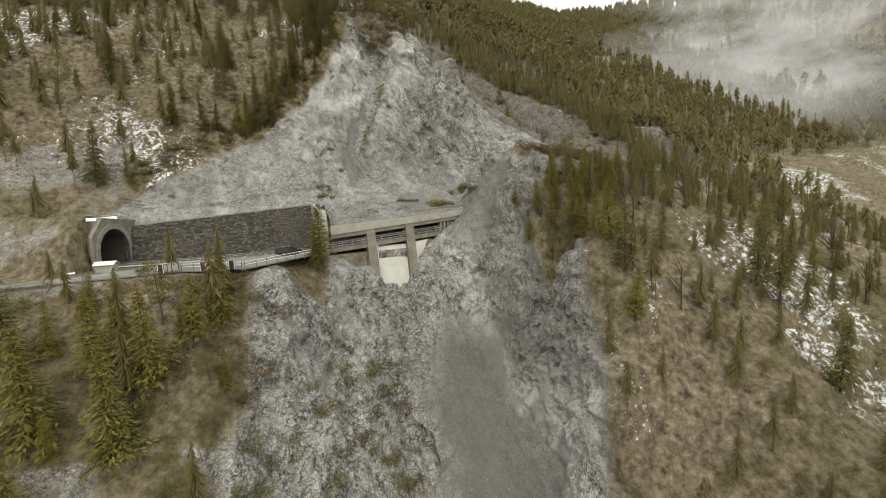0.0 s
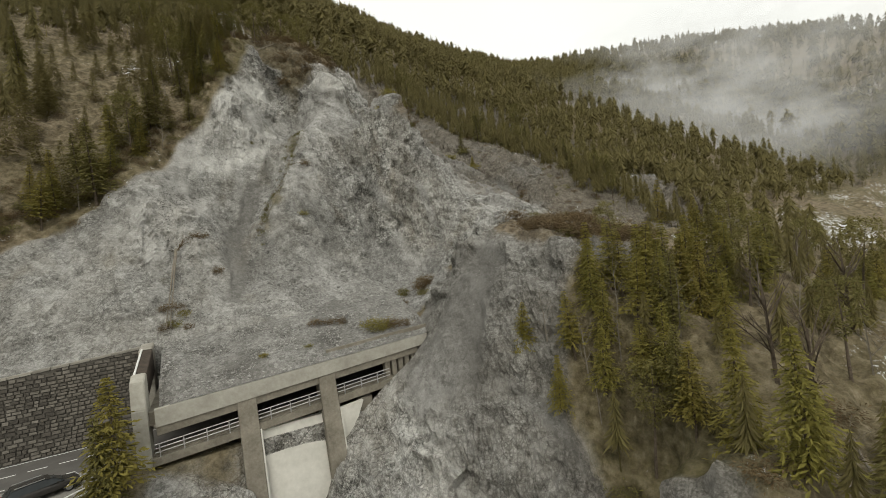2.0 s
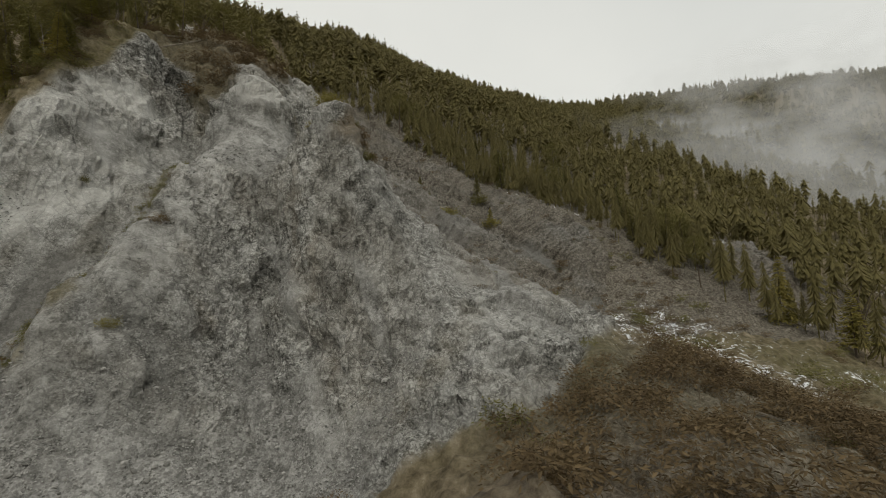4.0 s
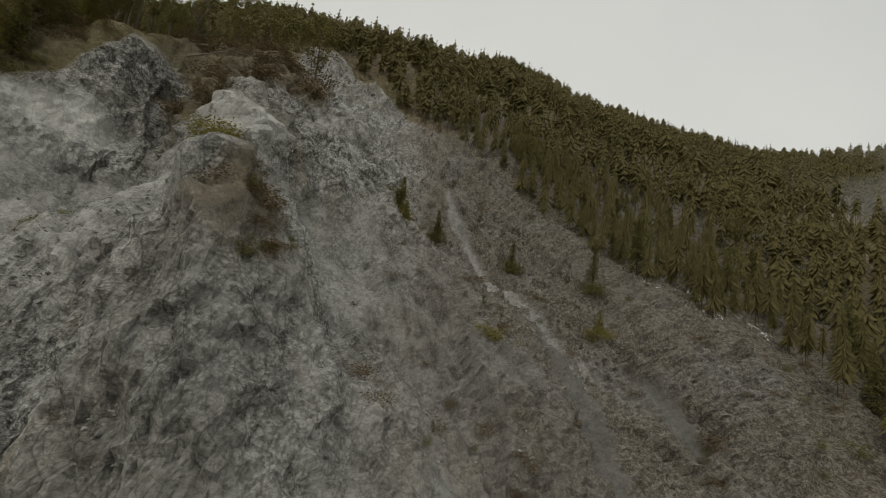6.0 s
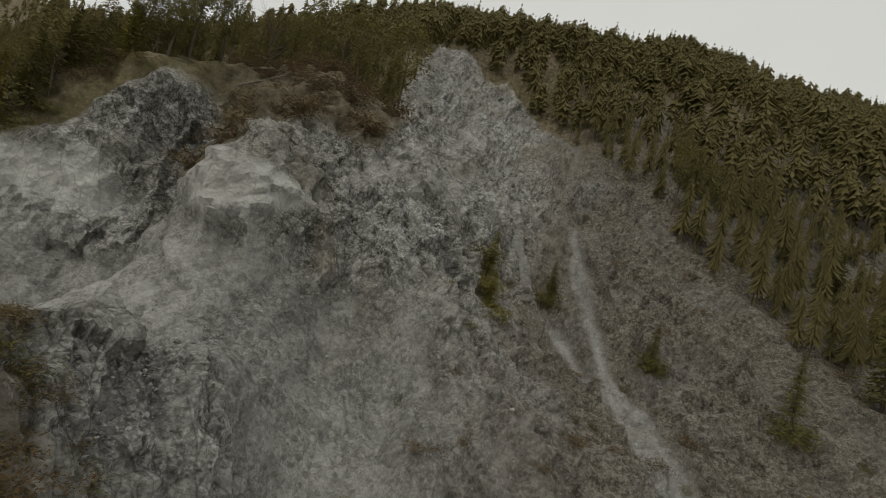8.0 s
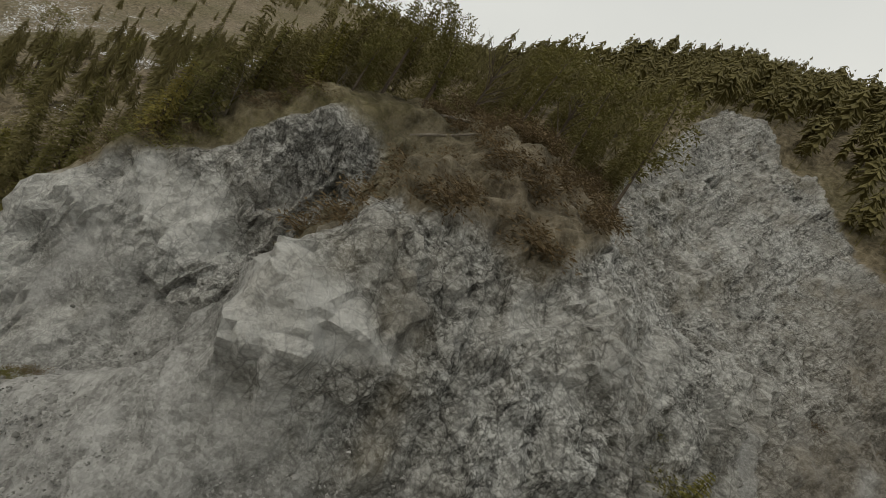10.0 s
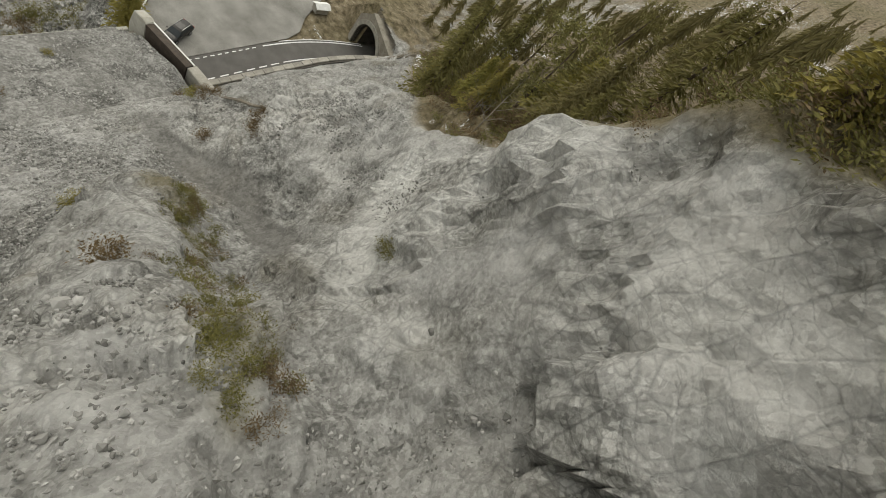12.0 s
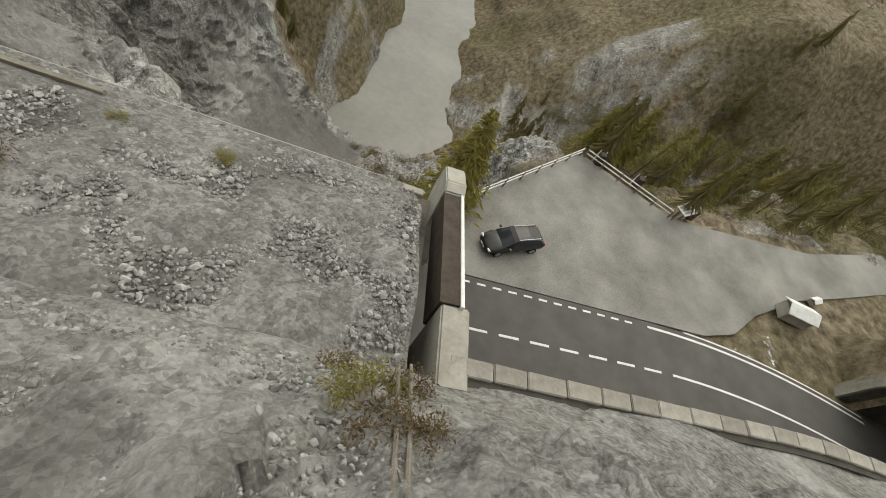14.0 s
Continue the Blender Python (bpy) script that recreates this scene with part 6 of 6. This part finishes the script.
def mist_sheet(x, y, z, w, h, toward, bow=14.0):
    """A bowed, see-through bank of mist that faces the valley."""
    v, f, uv = [], [], []
    n = 12
    for i in range(n + 1):
        for j in range(n + 1):
            a, b = i / n - 0.5, j / n - 0.5
            v.append((a * w, bow * (1 - 4 * a * a) * (1 - 4 * b * b), b * h))
    for i in range(n):
        for j in range(n):
            f.append((i * (n + 1) + j, (i + 1) * (n + 1) + j, (i + 1) * (n + 1) + j + 1, i * (n + 1) + j + 1))
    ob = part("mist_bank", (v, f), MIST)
    layer = ob.data.uv_layers.new(name="UVMap")
    for loop in ob.data.loops:
        k = loop.vertex_index
        layer.data[loop.index].uv = ((k // (n + 1)) / n, (k % (n + 1)) / n)
    ob.matrix_basis = pose(x, y, z, 0, 0, toward)
    return tagged(ob, "pale drifting mist hanging over the wooded ridge", "mist", kind="structure")


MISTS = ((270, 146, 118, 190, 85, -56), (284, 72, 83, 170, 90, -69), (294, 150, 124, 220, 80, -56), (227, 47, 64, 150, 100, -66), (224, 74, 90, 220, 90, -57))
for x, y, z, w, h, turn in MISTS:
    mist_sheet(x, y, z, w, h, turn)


# ---- the car ----
PAINT_BLACK = plain("black_car_paint", (0.03, 0.028, 0.026), (0.05, 0.047, 0.043), 1.0, 0.22, bump=0.0)
GLASS = plain("tinted_car_glass", (0.02, 0.024, 0.026), (0.035, 0.04, 0.042), 1.0, 0.05, bump=0.0)
TYRE = plain("tyre_rubber", (0.012, 0.012, 0.012), (0.03, 0.03, 0.03), 4.0, 0.9, bump=0.2)
ALLOY = plain("alloy_wheel", (0.35, 0.35, 0.36), (0.55, 0.55, 0.56), 4.0, 0.35, 0.9, bump=0.0)
LAMP_RED = plain("tail_lamp_red", (0.25, 0.01, 0.01), (0.35, 0.02, 0.02), 4.0, 0.2, bump=0.0)
LAMP_CLEAR = plain("head_lamp_clear", (0.55, 0.56, 0.58), (0.7, 0.7, 0.72), 4.0, 0.1, bump=0.0)


def car():
    c = empty("car", pose(-13.95, -1.7, -0.02, 0, 0, 22))
    tagged(c, "parked black estate car facing the gallery on the gravel yard", "car")
    # local: x forward, z up
    stations = ((-2.3, 0.45, 0.85, 0.78), (-2.2, 0.3, 1.0, 0.86), (-1.5, 0.24, 1.02, 0.9), (-0.5, 0.22, 0.98, 0.91), (0.6, 0.22, 0.96, 0.91), (1.3, 0.23, 0.9, 0.89), (1.95, 0.26, 0.78, 0.84), (2.25, 0.36, 0.62, 0.7))
    v, f = [], []
    for x, lo, hi, w in stations:
        v += [(x, -w * 0.92, lo), (x, -w, (lo + hi) / 2), (x, -w * 0.93, hi), (x, -w * 0.5, hi + 0.05), (x, w * 0.5, hi + 0.05), (x, w * 0.93, hi), (x, w, (lo + hi) / 2), (x, w * 0.92, lo)]
    k8 = 8
    for s in range(len(stations) - 1):
        a, b = s * k8, (s + 1) * k8
        f += [(a + k, a + (k + 1) % k8, b + (k + 1) % k8, b + k) for k in range(k8)]
    f += [tuple(range(k8))[::-1], tuple(range((len(stations) - 1) * k8, len(stations) * k8))]
    body = part("body", (v, f), PAINT_BLACK, c)
    body.modifiers.new("round", "SUBSURF").levels = 2
    body.modifiers["round"].render_levels = 2
    roof = ((-2.15, 1.0, 0.8), (-1.75, 1.4, 0.66), (-0.9, 1.48, 0.64), (0.1, 1.47, 0.63), (0.45, 1.38, 0.66), (1.2, 0.95, 0.78))
    v, f = [], []
    for x, z, w in roof:
        v += [(x, -w - (0.16 if z > 1.1 else 0), 0.96), (x, -w, z - 0.05), (x, -w * 0.6, z), (x, w * 0.6, z), (x, w, z - 0.05), (x, w + (0.16 if z > 1.1 else 0), 0.96)]
    for s in range(len(roof) - 1):
        a, b = s * 6, (s + 1) * 6
        f += [(a + k, a + k + 1, b + k + 1, b + k) for k in range(5)]
    part("cabin", (v, f), GLASS, c, "dark glass cabin")
    v, f = [], []
    for x, z, w in roof[1:5]:
        v += [(x, -w, z + 0.0), (x, -w * 0.55, z + 0.03), (x, w * 0.55, z + 0.03), (x, w, z + 0.0)]
    for s in range(3):
        a, b = s * 4, (s + 1) * 4
        f += [(a + k, a + k + 1, b + k + 1, b + k) for k in range(3)]
    part("roof", (v, f), PAINT_BLACK, c)
    for sx in (-1.4, 1.4):
        for sy in (-1, 1):
            bm = bmesh.new()
            rod(bm, (sx, sy * 0.68, 0.33), (sx, sy * 0.9, 0.33), 0.33, 0.33, 18)
            wheel = part("wheel", bm, TYRE, c)
            bm = bmesh.new()
            rod(bm, (sx, sy * 0.9, 0.33), (sx, sy * 0.915, 0.33), 0.22, 0.2, 14)
            part("rim", bm, ALLOY, wheel, "alloy rim")
    for sy in (-1, 1):
        part("headlight", box(bmesh.new(), 2.05, 2.22, sy * 0.62 - 0.16, sy * 0.62 + 0.16, 0.56, 0.68, 0.03), LAMP_CLEAR, c, "clear headlight")
        part("tail_light", box(bmesh.new(), -2.3, -2.2, sy * 0.62 - 0.15, sy * 0.62 + 0.15, 0.72, 0.92, 0.03), LAMP_RED, c, "red tail light")
        part("mirror", box(bmesh.new(), 0.7, 0.86, sy * 0.98 - 0.1, sy * 0.98 + 0.1, 0.95, 1.08, 0.03), PAINT_BLACK, c)
        part("roof_rail", box(bmesh.new(), -1.6, 0.1, sy * 0.58 - 0.02, sy * 0.58 + 0.02, 1.48, 1.53), STEEL, c)
    part("bumper", box(bmesh.new(), 2.1, 2.3, -0.66, 0.66, 0.3, 0.5, 0.05), TYRE, c)
    part("number_plate", box(bmesh.new(), 2.3, 2.32, -0.26, 0.26, 0.36, 0.47), WHITE_METAL, c)
    return c


car()


# ---- yard fences, board and hut ----
def fence(points, height=0.95, gap=1.9):
    fz = empty("guard_rail")
    tagged(fz, "pale weathered guard rail along the edge of the yard", "guard rail")
    for (ax, ay), (bx, by) in zip(points, points[1:]):
        n = max(1, round(math.hypot(bx - ax, by - ay) / gap))
        for k in range(n + 1):
            x, y = ax + (bx - ax) * k / n, ay + (by - ay) * k / n
            part("post", box(bmesh.new(), x - 0.06, x + 0.06, y - 0.06, y + 0.06, -0.5, height, 0.015), DEADWOOD, fz)
        for z in (height - 0.08, height - 0.48):
            bm = bmesh.new()
            rod(bm, (ax, ay, z), (bx, by, z), 0.055, sides=8)
            part("rail", bm, WHITE_METAL, fz)
    return fz


fence(((-10.4, -4.4), (-20.8, -13.6)))
fence(((-21.2, -13.6), (-29.2, -9.4)))


def info_board():
    b = empty("notice_board", pose(-30.2, -9.6, 0, 0, 0, 30))
    tagged(b, "framed white notice board standing at the yard's edge", "notice board")
    for x in (-0.75, 0.75):
        part("post", box(bmesh.new(), x - 0.05, x + 0.05, -0.05, 0.05, -0.4, 1.3, 0.01), DEADWOOD, b)
    part("panel", box(bmesh.new(), -0.9, 0.9, -0.55, 0.55, 1.28, 1.34, 0.01), WHITE_METAL, b)
    for y in (-0.3, 0.0, 0.3):
        part("printed_field", box(bmesh.new(), -0.7, 0.7, y - 0.1, y + 0.1, 1.341, 1.348), STEEL, b)
    return b


info_board()


def hut(x, y, turn, size):
    h = empty("storage_box", pose(x, y, -0.05, 0, 0, turn) @ Matrix.Diagonal((size, size, size, 1)))
    tagged(h, "small white storage box with a pitched lid beside the track", "storage box")
    part("body", box(bmesh.new(), -1.0, 1.0, -0.55, 0.55, 0, 0.9, 0.03), COPING, h)
    bm = bmesh.new()
    prism(bm, ((-0.7, 0.88), (0.0, 1.25), (0.7, 0.88), (0.7, 0.95), (0.0, 1.33), (-0.7, 0.95)), 0, -1.15, 1.15)
    part("lid", bm, WHITE_METAL, h, "pale pitched lid")
    return h


hut(-39.8, -2.3, -12, 1.25)
hut(-43.5, -4.6, 20, 0.5)

# bollards with reflectors along the yard
for x, y in ((-22.5, -13.3), (-26.2, -11.9), (-31.6, -10.2)):
    b = empty("bollard", pose(x, y, -0.05))
    tagged(b, "dark square bollard in a white frame", "bollard", "bollards round the yard")
    part("body", box(bmesh.new(), -0.3, 0.3, -0.3, 0.3, 0, 1.2, 0.03), RUST_BEAM, b)
    for sx in (-0.32, 0.32):
        part("frame_bar", box(bmesh.new(), sx - 0.04, sx + 0.04, -0.34, -0.26, 0, 1.3, 0.01), WHITE_METAL, b)


# ---- dead wood ----
def log(a, b, r, label="grey fallen tree trunk with broken stubs"):
    rr = random.Random(int(a[0] * 7 + a[1] * 3))
    bm = bmesh.new()
    a, b = Vector(a), Vector(b)
    pts = [a.lerp(b, k / 5) + Vector((rr.uniform(-1, 1), rr.uniform(-1, 1), rr.uniform(-0.5, 0.5))) * 0.12 for k in range(6)]
    for k in range(5):
        rod(bm, pts[k], pts[k + 1], r * (1 - 0.12 * k), r * (1 - 0.12 * (k + 1)), 7)
    for k in range(7):
        p = a.lerp(b, rr.uniform(0.2, 0.95))
        d = Vector((rr.uniform(-1, 1), rr.uniform(-1, 1), rr.uniform(0, 1))).normalized()
        rod(bm, p, p + d * rr.uniform(0.3, 1.0), r * 0.3, r * 0.08, 4)
    return tagged(part("fallen_trunk", bm, DEADWOOD), label, "fallen trunk", "fallen trunks on the slope")


def drop(x, y, up=0.15):
    return (x, y, on_ground(x, y) + up)


for p, q, r in (((-30, -14.5), (-25, -18), 0.13), ((-31, -15), (-26.5, -16.5), 0.11), ((-33, -16), (-27, -19.5), 0.14), ((21, 56), (29, 54), 0.16), ((12, 55), (19, 57.5), 0.14), ((2, 44), (8, 50), 0.13),
                ((38, -4), (46, 0), 0.16), ((44, -5), (52, 3), 0.14), ((33, -6), (40, -9), 0.13), ((52, 1), (57, -5), 0.13), ((36, 3), (43, 4), 0.12), ((28, -38), (34, -34), 0.13), ((38, -36), (45, -33), 0.14),
                ((-38, -13), (-43, -18), 0.12), ((-36.5, 14), (-40.5, 14.6), 0.12), ((-37, 14.8), (-41, 15.2), 0.1), ((-37.5, 14.5), (-42, 15.8), 0.13), ((-38, 15.4), (-42.6, 16.3), 0.11), ((-36, 14.1), (-40, 15.6), 0.1), ((9, 56), (17, 60), 0.18), ((20, 55), (26, 61), 0.16)):
    log(drop(*p), drop(*q), r)


def uprooted_tree():
    t = empty("uprooted_tree", pose(-5.9, 12.6, on_ground(-5.9, 12.6)))
    tagged(t, "dead double-stemmed tree lying uphill with its dark root tuft", "tree")
    tip = Vector((-4.6, 20.8, on_ground(-4.6, 20.8) + 0.9)) - Vector((-5.9, 12.6, on_ground(-5.9, 12.6)))
    for dx in (0.0, 0.4):
        bm = bmesh.new()
        last = Vector((dx, -0.8, 0.1))
        for k in range(1, 7):
            p = tip * (k / 6) + Vector((dx * (1 - k / 9), 0, 0.35 + 0.12 * math.sin(k * 2.1)))
            rod(bm, last, p, 0.05 + 0.009 * k, 0.059 + 0.009 * k, 7)
            last = p
        part("trunk", bm, DEADWOOD, t)
    for k in range(3):
        crown = part("root_tuft", bare_mesh(77 + k, 2.4, 0.07, 3, 12), BROWN_TWIG, t, "dark tuft of roots and dry branches")
        crown.matrix_basis = Matrix.Translation(tip + Vector((0.2, 0.3, 0.2))) @ pose(0, 0, 0, -20 + 45 * k, 35 - 60 * k, 120 * k)
    for k in range(10):
        p = tip * (0.1 + 0.08 * k) + Vector((0.2, 0, 0.4))
        bm = bmesh.new()
        rod(bm, p, p + Vector((random.uniform(-1, 1), random.uniform(-0.6, 0.6), random.uniform(0.1, 0.7))), 0.035, 0.01, 4)
        part("branch", bm, DEADWOOD, t)


uprooted_tree()
SHRUB_LABEL = "yellowish leafless shrub growing in the gravel"
for x, y, s in ((-5.4, 12.4, 1.1), (-4.6, 13.0, 1.0), (-6.3, 12.3, 1.0), (-4.0, 12.0, 0.8), (-5.2, 13.8, 1.2), (-6.4, 14.0, 0.9)):
    shrub(BUSHES[random.randrange(3)], x, y, s, SHRUB_LABEL, z=on_ground(x, y) if y > 11.5 else roof_top(x, y))
    shrub(CLUMPS[random.randrange(2)], x + 0.3, y + 0.3, s * 0.7, "low dry bush in the gravel", z=on_ground(x, y))
for x, y, s, k in ((15.5, 2.2, 1.3, 1), (17.2, 2.4, 0.8, 0), (18.6, 2.0, 0.9, 0), (11, 6.5, 0.7, 0), (9.5, 7.0, 0.8, 0), (12.3, 5.9, 0.6, 0), (3.0, 3.0, 0.4, 1), (7.5, 2.6, 0.4, 1)):
    shrub(CLUMPS[k], x, y, s, "low dry bush rooted in the roof gravel", z=roof_top(x, y))
for x, y, s, k in ((26.5, 12, 1.3, 0), (27.5, 12.6, 1.2, 0), (29.8, 28.6, 0.9, 1), (30.8, 27.6, 1.1, 1), (32.3, 26.8, 1.0, 0), (34, 28, 1.0, 0), (33, 27.4, 0.8, 2), (13.1, 24.8, 0.6, 1), (3, 37.4, 0.6, 2), (7.7, 37.9, 0.6, 2), (15.4, 31.5, 0.8, 0),
                   (40.2, 62.4, 1.8, 1), (39.2, 64.5, 1.6, 2), (42, 61, 1.5, 1), (46.9, 79, 1.8, 2), (59, 72.5, 1.8, 2), (50, 40.3, 1.3, 1), (70, 66, 1.8, 2), (67.7, 58, 1.5, 1), (-2.5, 22.5, 0.9, 0), (-1.5, 23.2, 0.8, 0), (0, 20, 0.7, 0), (22, 10, 0.8, 0), (24, 14, 0.9, 2), (25, 9, 0.7, 2)):
    shrub(CLUMPS[k], x, y, s, "tuft of dry scrub clinging to the bare slope")

# ---- loose stones: too many to count ----
def stones():
    r = random.Random(3)
    shapes = []
    for k in range(8):
        bm = bmesh.new()
        bmesh.ops.create_icosphere(bm, subdivisions=1, radius=1.0)
        for v in bm.verts:
            v.co *= 1 + 0.75 * (r.random() - 0.5)
            v.co.z *= 0.7
        bm.verts.ensure_lookup_table()
        shapes.append((np.array([v.co[:] for v in bm.verts]), np.array([[v.index for v in f.verts] for f in bm.faces])))
        bm.free()
    vs, fs, base, n = [], [], 0, 0
    while n < 30000:
        u = r.random()
        if u < 0.55:
            x, y = r.uniform(-6, 21), r.uniform(-0.2, 13)
            z = roof_top(x, y) if y < 12 else on_ground(x, y)
            if noise.noise((x * 0.25, y * 0.25, 1.5)) + r.uniform(-0.5, 0.9) < 0.0:
                continue
        elif u < 0.85:
            x, y = r.uniform(-6, 36), r.uniform(13, 34)
            if bare_at(x, y) < 0.5:
                continue
            z = on_ground(x, y)
        else:
            x, y = r.uniform(-4, 60), r.uniform(-40, 52)
            if bare_at(x, y) < 0.5 or (-8 < x < 21 and -1 < y < 12):
                continue
            z = on_ground(x, y)
        if inside(x, y, SMOOTH, 0.4) > 0.3:
            continue
        s = min(0.24, 0.03 + 0.028 * r.paretovariate(2.6))
        if y < 14:
            s = min(0.15, 0.028 + 0.026 * r.paretovariate(2.4))
        v, f = shapes[r.randrange(8)]
        a = r.uniform(0, math.tau)
        m = np.array(((math.cos(a), -math.sin(a), 0), (math.sin(a), math.cos(a), 0), (0, 0, 1))) * (s * r.uniform(0.7, 1.3), s * r.uniform(0.7, 1.3), s)
        vs.append(v @ m.T + (x, y, z + 0.15 * s))
        fs.append(f + base)
        base += len(v)
        n += 1
    # crumbled chips over the whole scar
    chip = np.array(((1, 0, 0), (-0.9, 0.2, 0), (0.1, 0.9, 0.1), (-0.1, -1, 0), (0.15, 0.1, 0.8)))
    sides = np.array(((0, 2, 4), (2, 1, 4), (1, 3, 4), (3, 0, 4)))
    while n < 54000:
        x, y = r.uniform(-20, 34), r.uniform(12, 50)
        if bare_at(x, y) < 0.5 or noise.noise((x * 0.35, y * 0.35, 6.5)) + r.uniform(-0.35, 0.35) < 0.0:
            continue
        s = min(0.15, 0.03 + 0.03 * r.paretovariate(2.8))
        if inside(x, y, SMOOTH, 0.4) > 0.3:
            continue
        a = r.uniform(0, math.tau)
        m = np.array(((math.cos(a), -math.sin(a), 0), (math.sin(a), math.cos(a), 0), (0, 0.4, 1))) * (s * r.uniform(0.6, 1.3), s * r.uniform(0.6, 1.3), s * r.uniform(0.6, 1.2))
        vs.append(chip @ m.T + (x, y, on_ground(x, y) - 0.02))
        fs.append(sides + base)
        base += len(chip)
        n += 1
    ob = part("scree_stones", (np.concatenate(vs).tolist(), np.concatenate(fs).tolist()), LOOSE_STONE)
    return tagged(ob, "loose grey angular stones strewn over the scree", "stones", kind="stuff")


stones()


# ---- stones of the retaining wall, those nearest to the open end one by one ----
def wall_stones():
    r = random.Random(14)
    shapes = []
    for k in range(5):
        bm = box(bmesh.new(), -0.5, 0.5, -0.5, 0.5, -0.5, 0.5)
        for v in bm.verts:
            v.co.x *= 1 + r.uniform(-0.12, 0.05)
            v.co.z *= 1 + r.uniform(-0.12, 0.05)
            if v.co.y < 0:
                v.co.x *= 0.86
                v.co.z *= 0.82
                v.co.y += r.uniform(-0.15, 0.1)
        bmesh.ops.recalc_face_normals(bm, faces=bm.faces)
        me = bpy.data.meshes.new("stone")
        bm.to_mesh(me)
        bm.free()
        me.materials.append(MASONRY)
        shapes.append(me)
    vs, fs, base, made = [], [], 0, 0
    z = 0.0
    while z < 8.4:
        h = r.uniform(0.27, 0.42)
        x = WALL_X1 - 0.05
        while x > WALL_X0 + 0.4:
            w = r.uniform(0.35, 0.85)
            if z + h < wall_top(x) - 0.03:
                c = wall_face(x - w / 2, z + h / 2)
                m = pose(c.x, c.y + 0.1, c.z, -14.5, 0, 0) @ Matrix.Diagonal((w * 0.96, 0.34 + r.uniform(0, 0.1), h * 0.95, 1))
                me = shapes[r.randrange(5)]
                if x > -15.5 and made < 300:
                    ob = new("stone", me)
                    ob.parent = WALL
                    ob.matrix_basis = m
                    made += 1
                else:
                    vs += [(m @ v.co)[:] for v in me.vertices]
                    fs += [tuple(i + base for i in p.vertices) for p in me.polygons]
                    base += len(me.vertices)
            x -= w
        z += h
    rest = part("stones", (vs, fs), stony("dark_rubble", (0.045, 0.04, 0.034), (0.095, 0.086, 0.072), (0.19, 0.175, 0.15), 1.5, 0.5, 0.02), WALL)
    rest["kind"] = "stuff"


wall_stones()
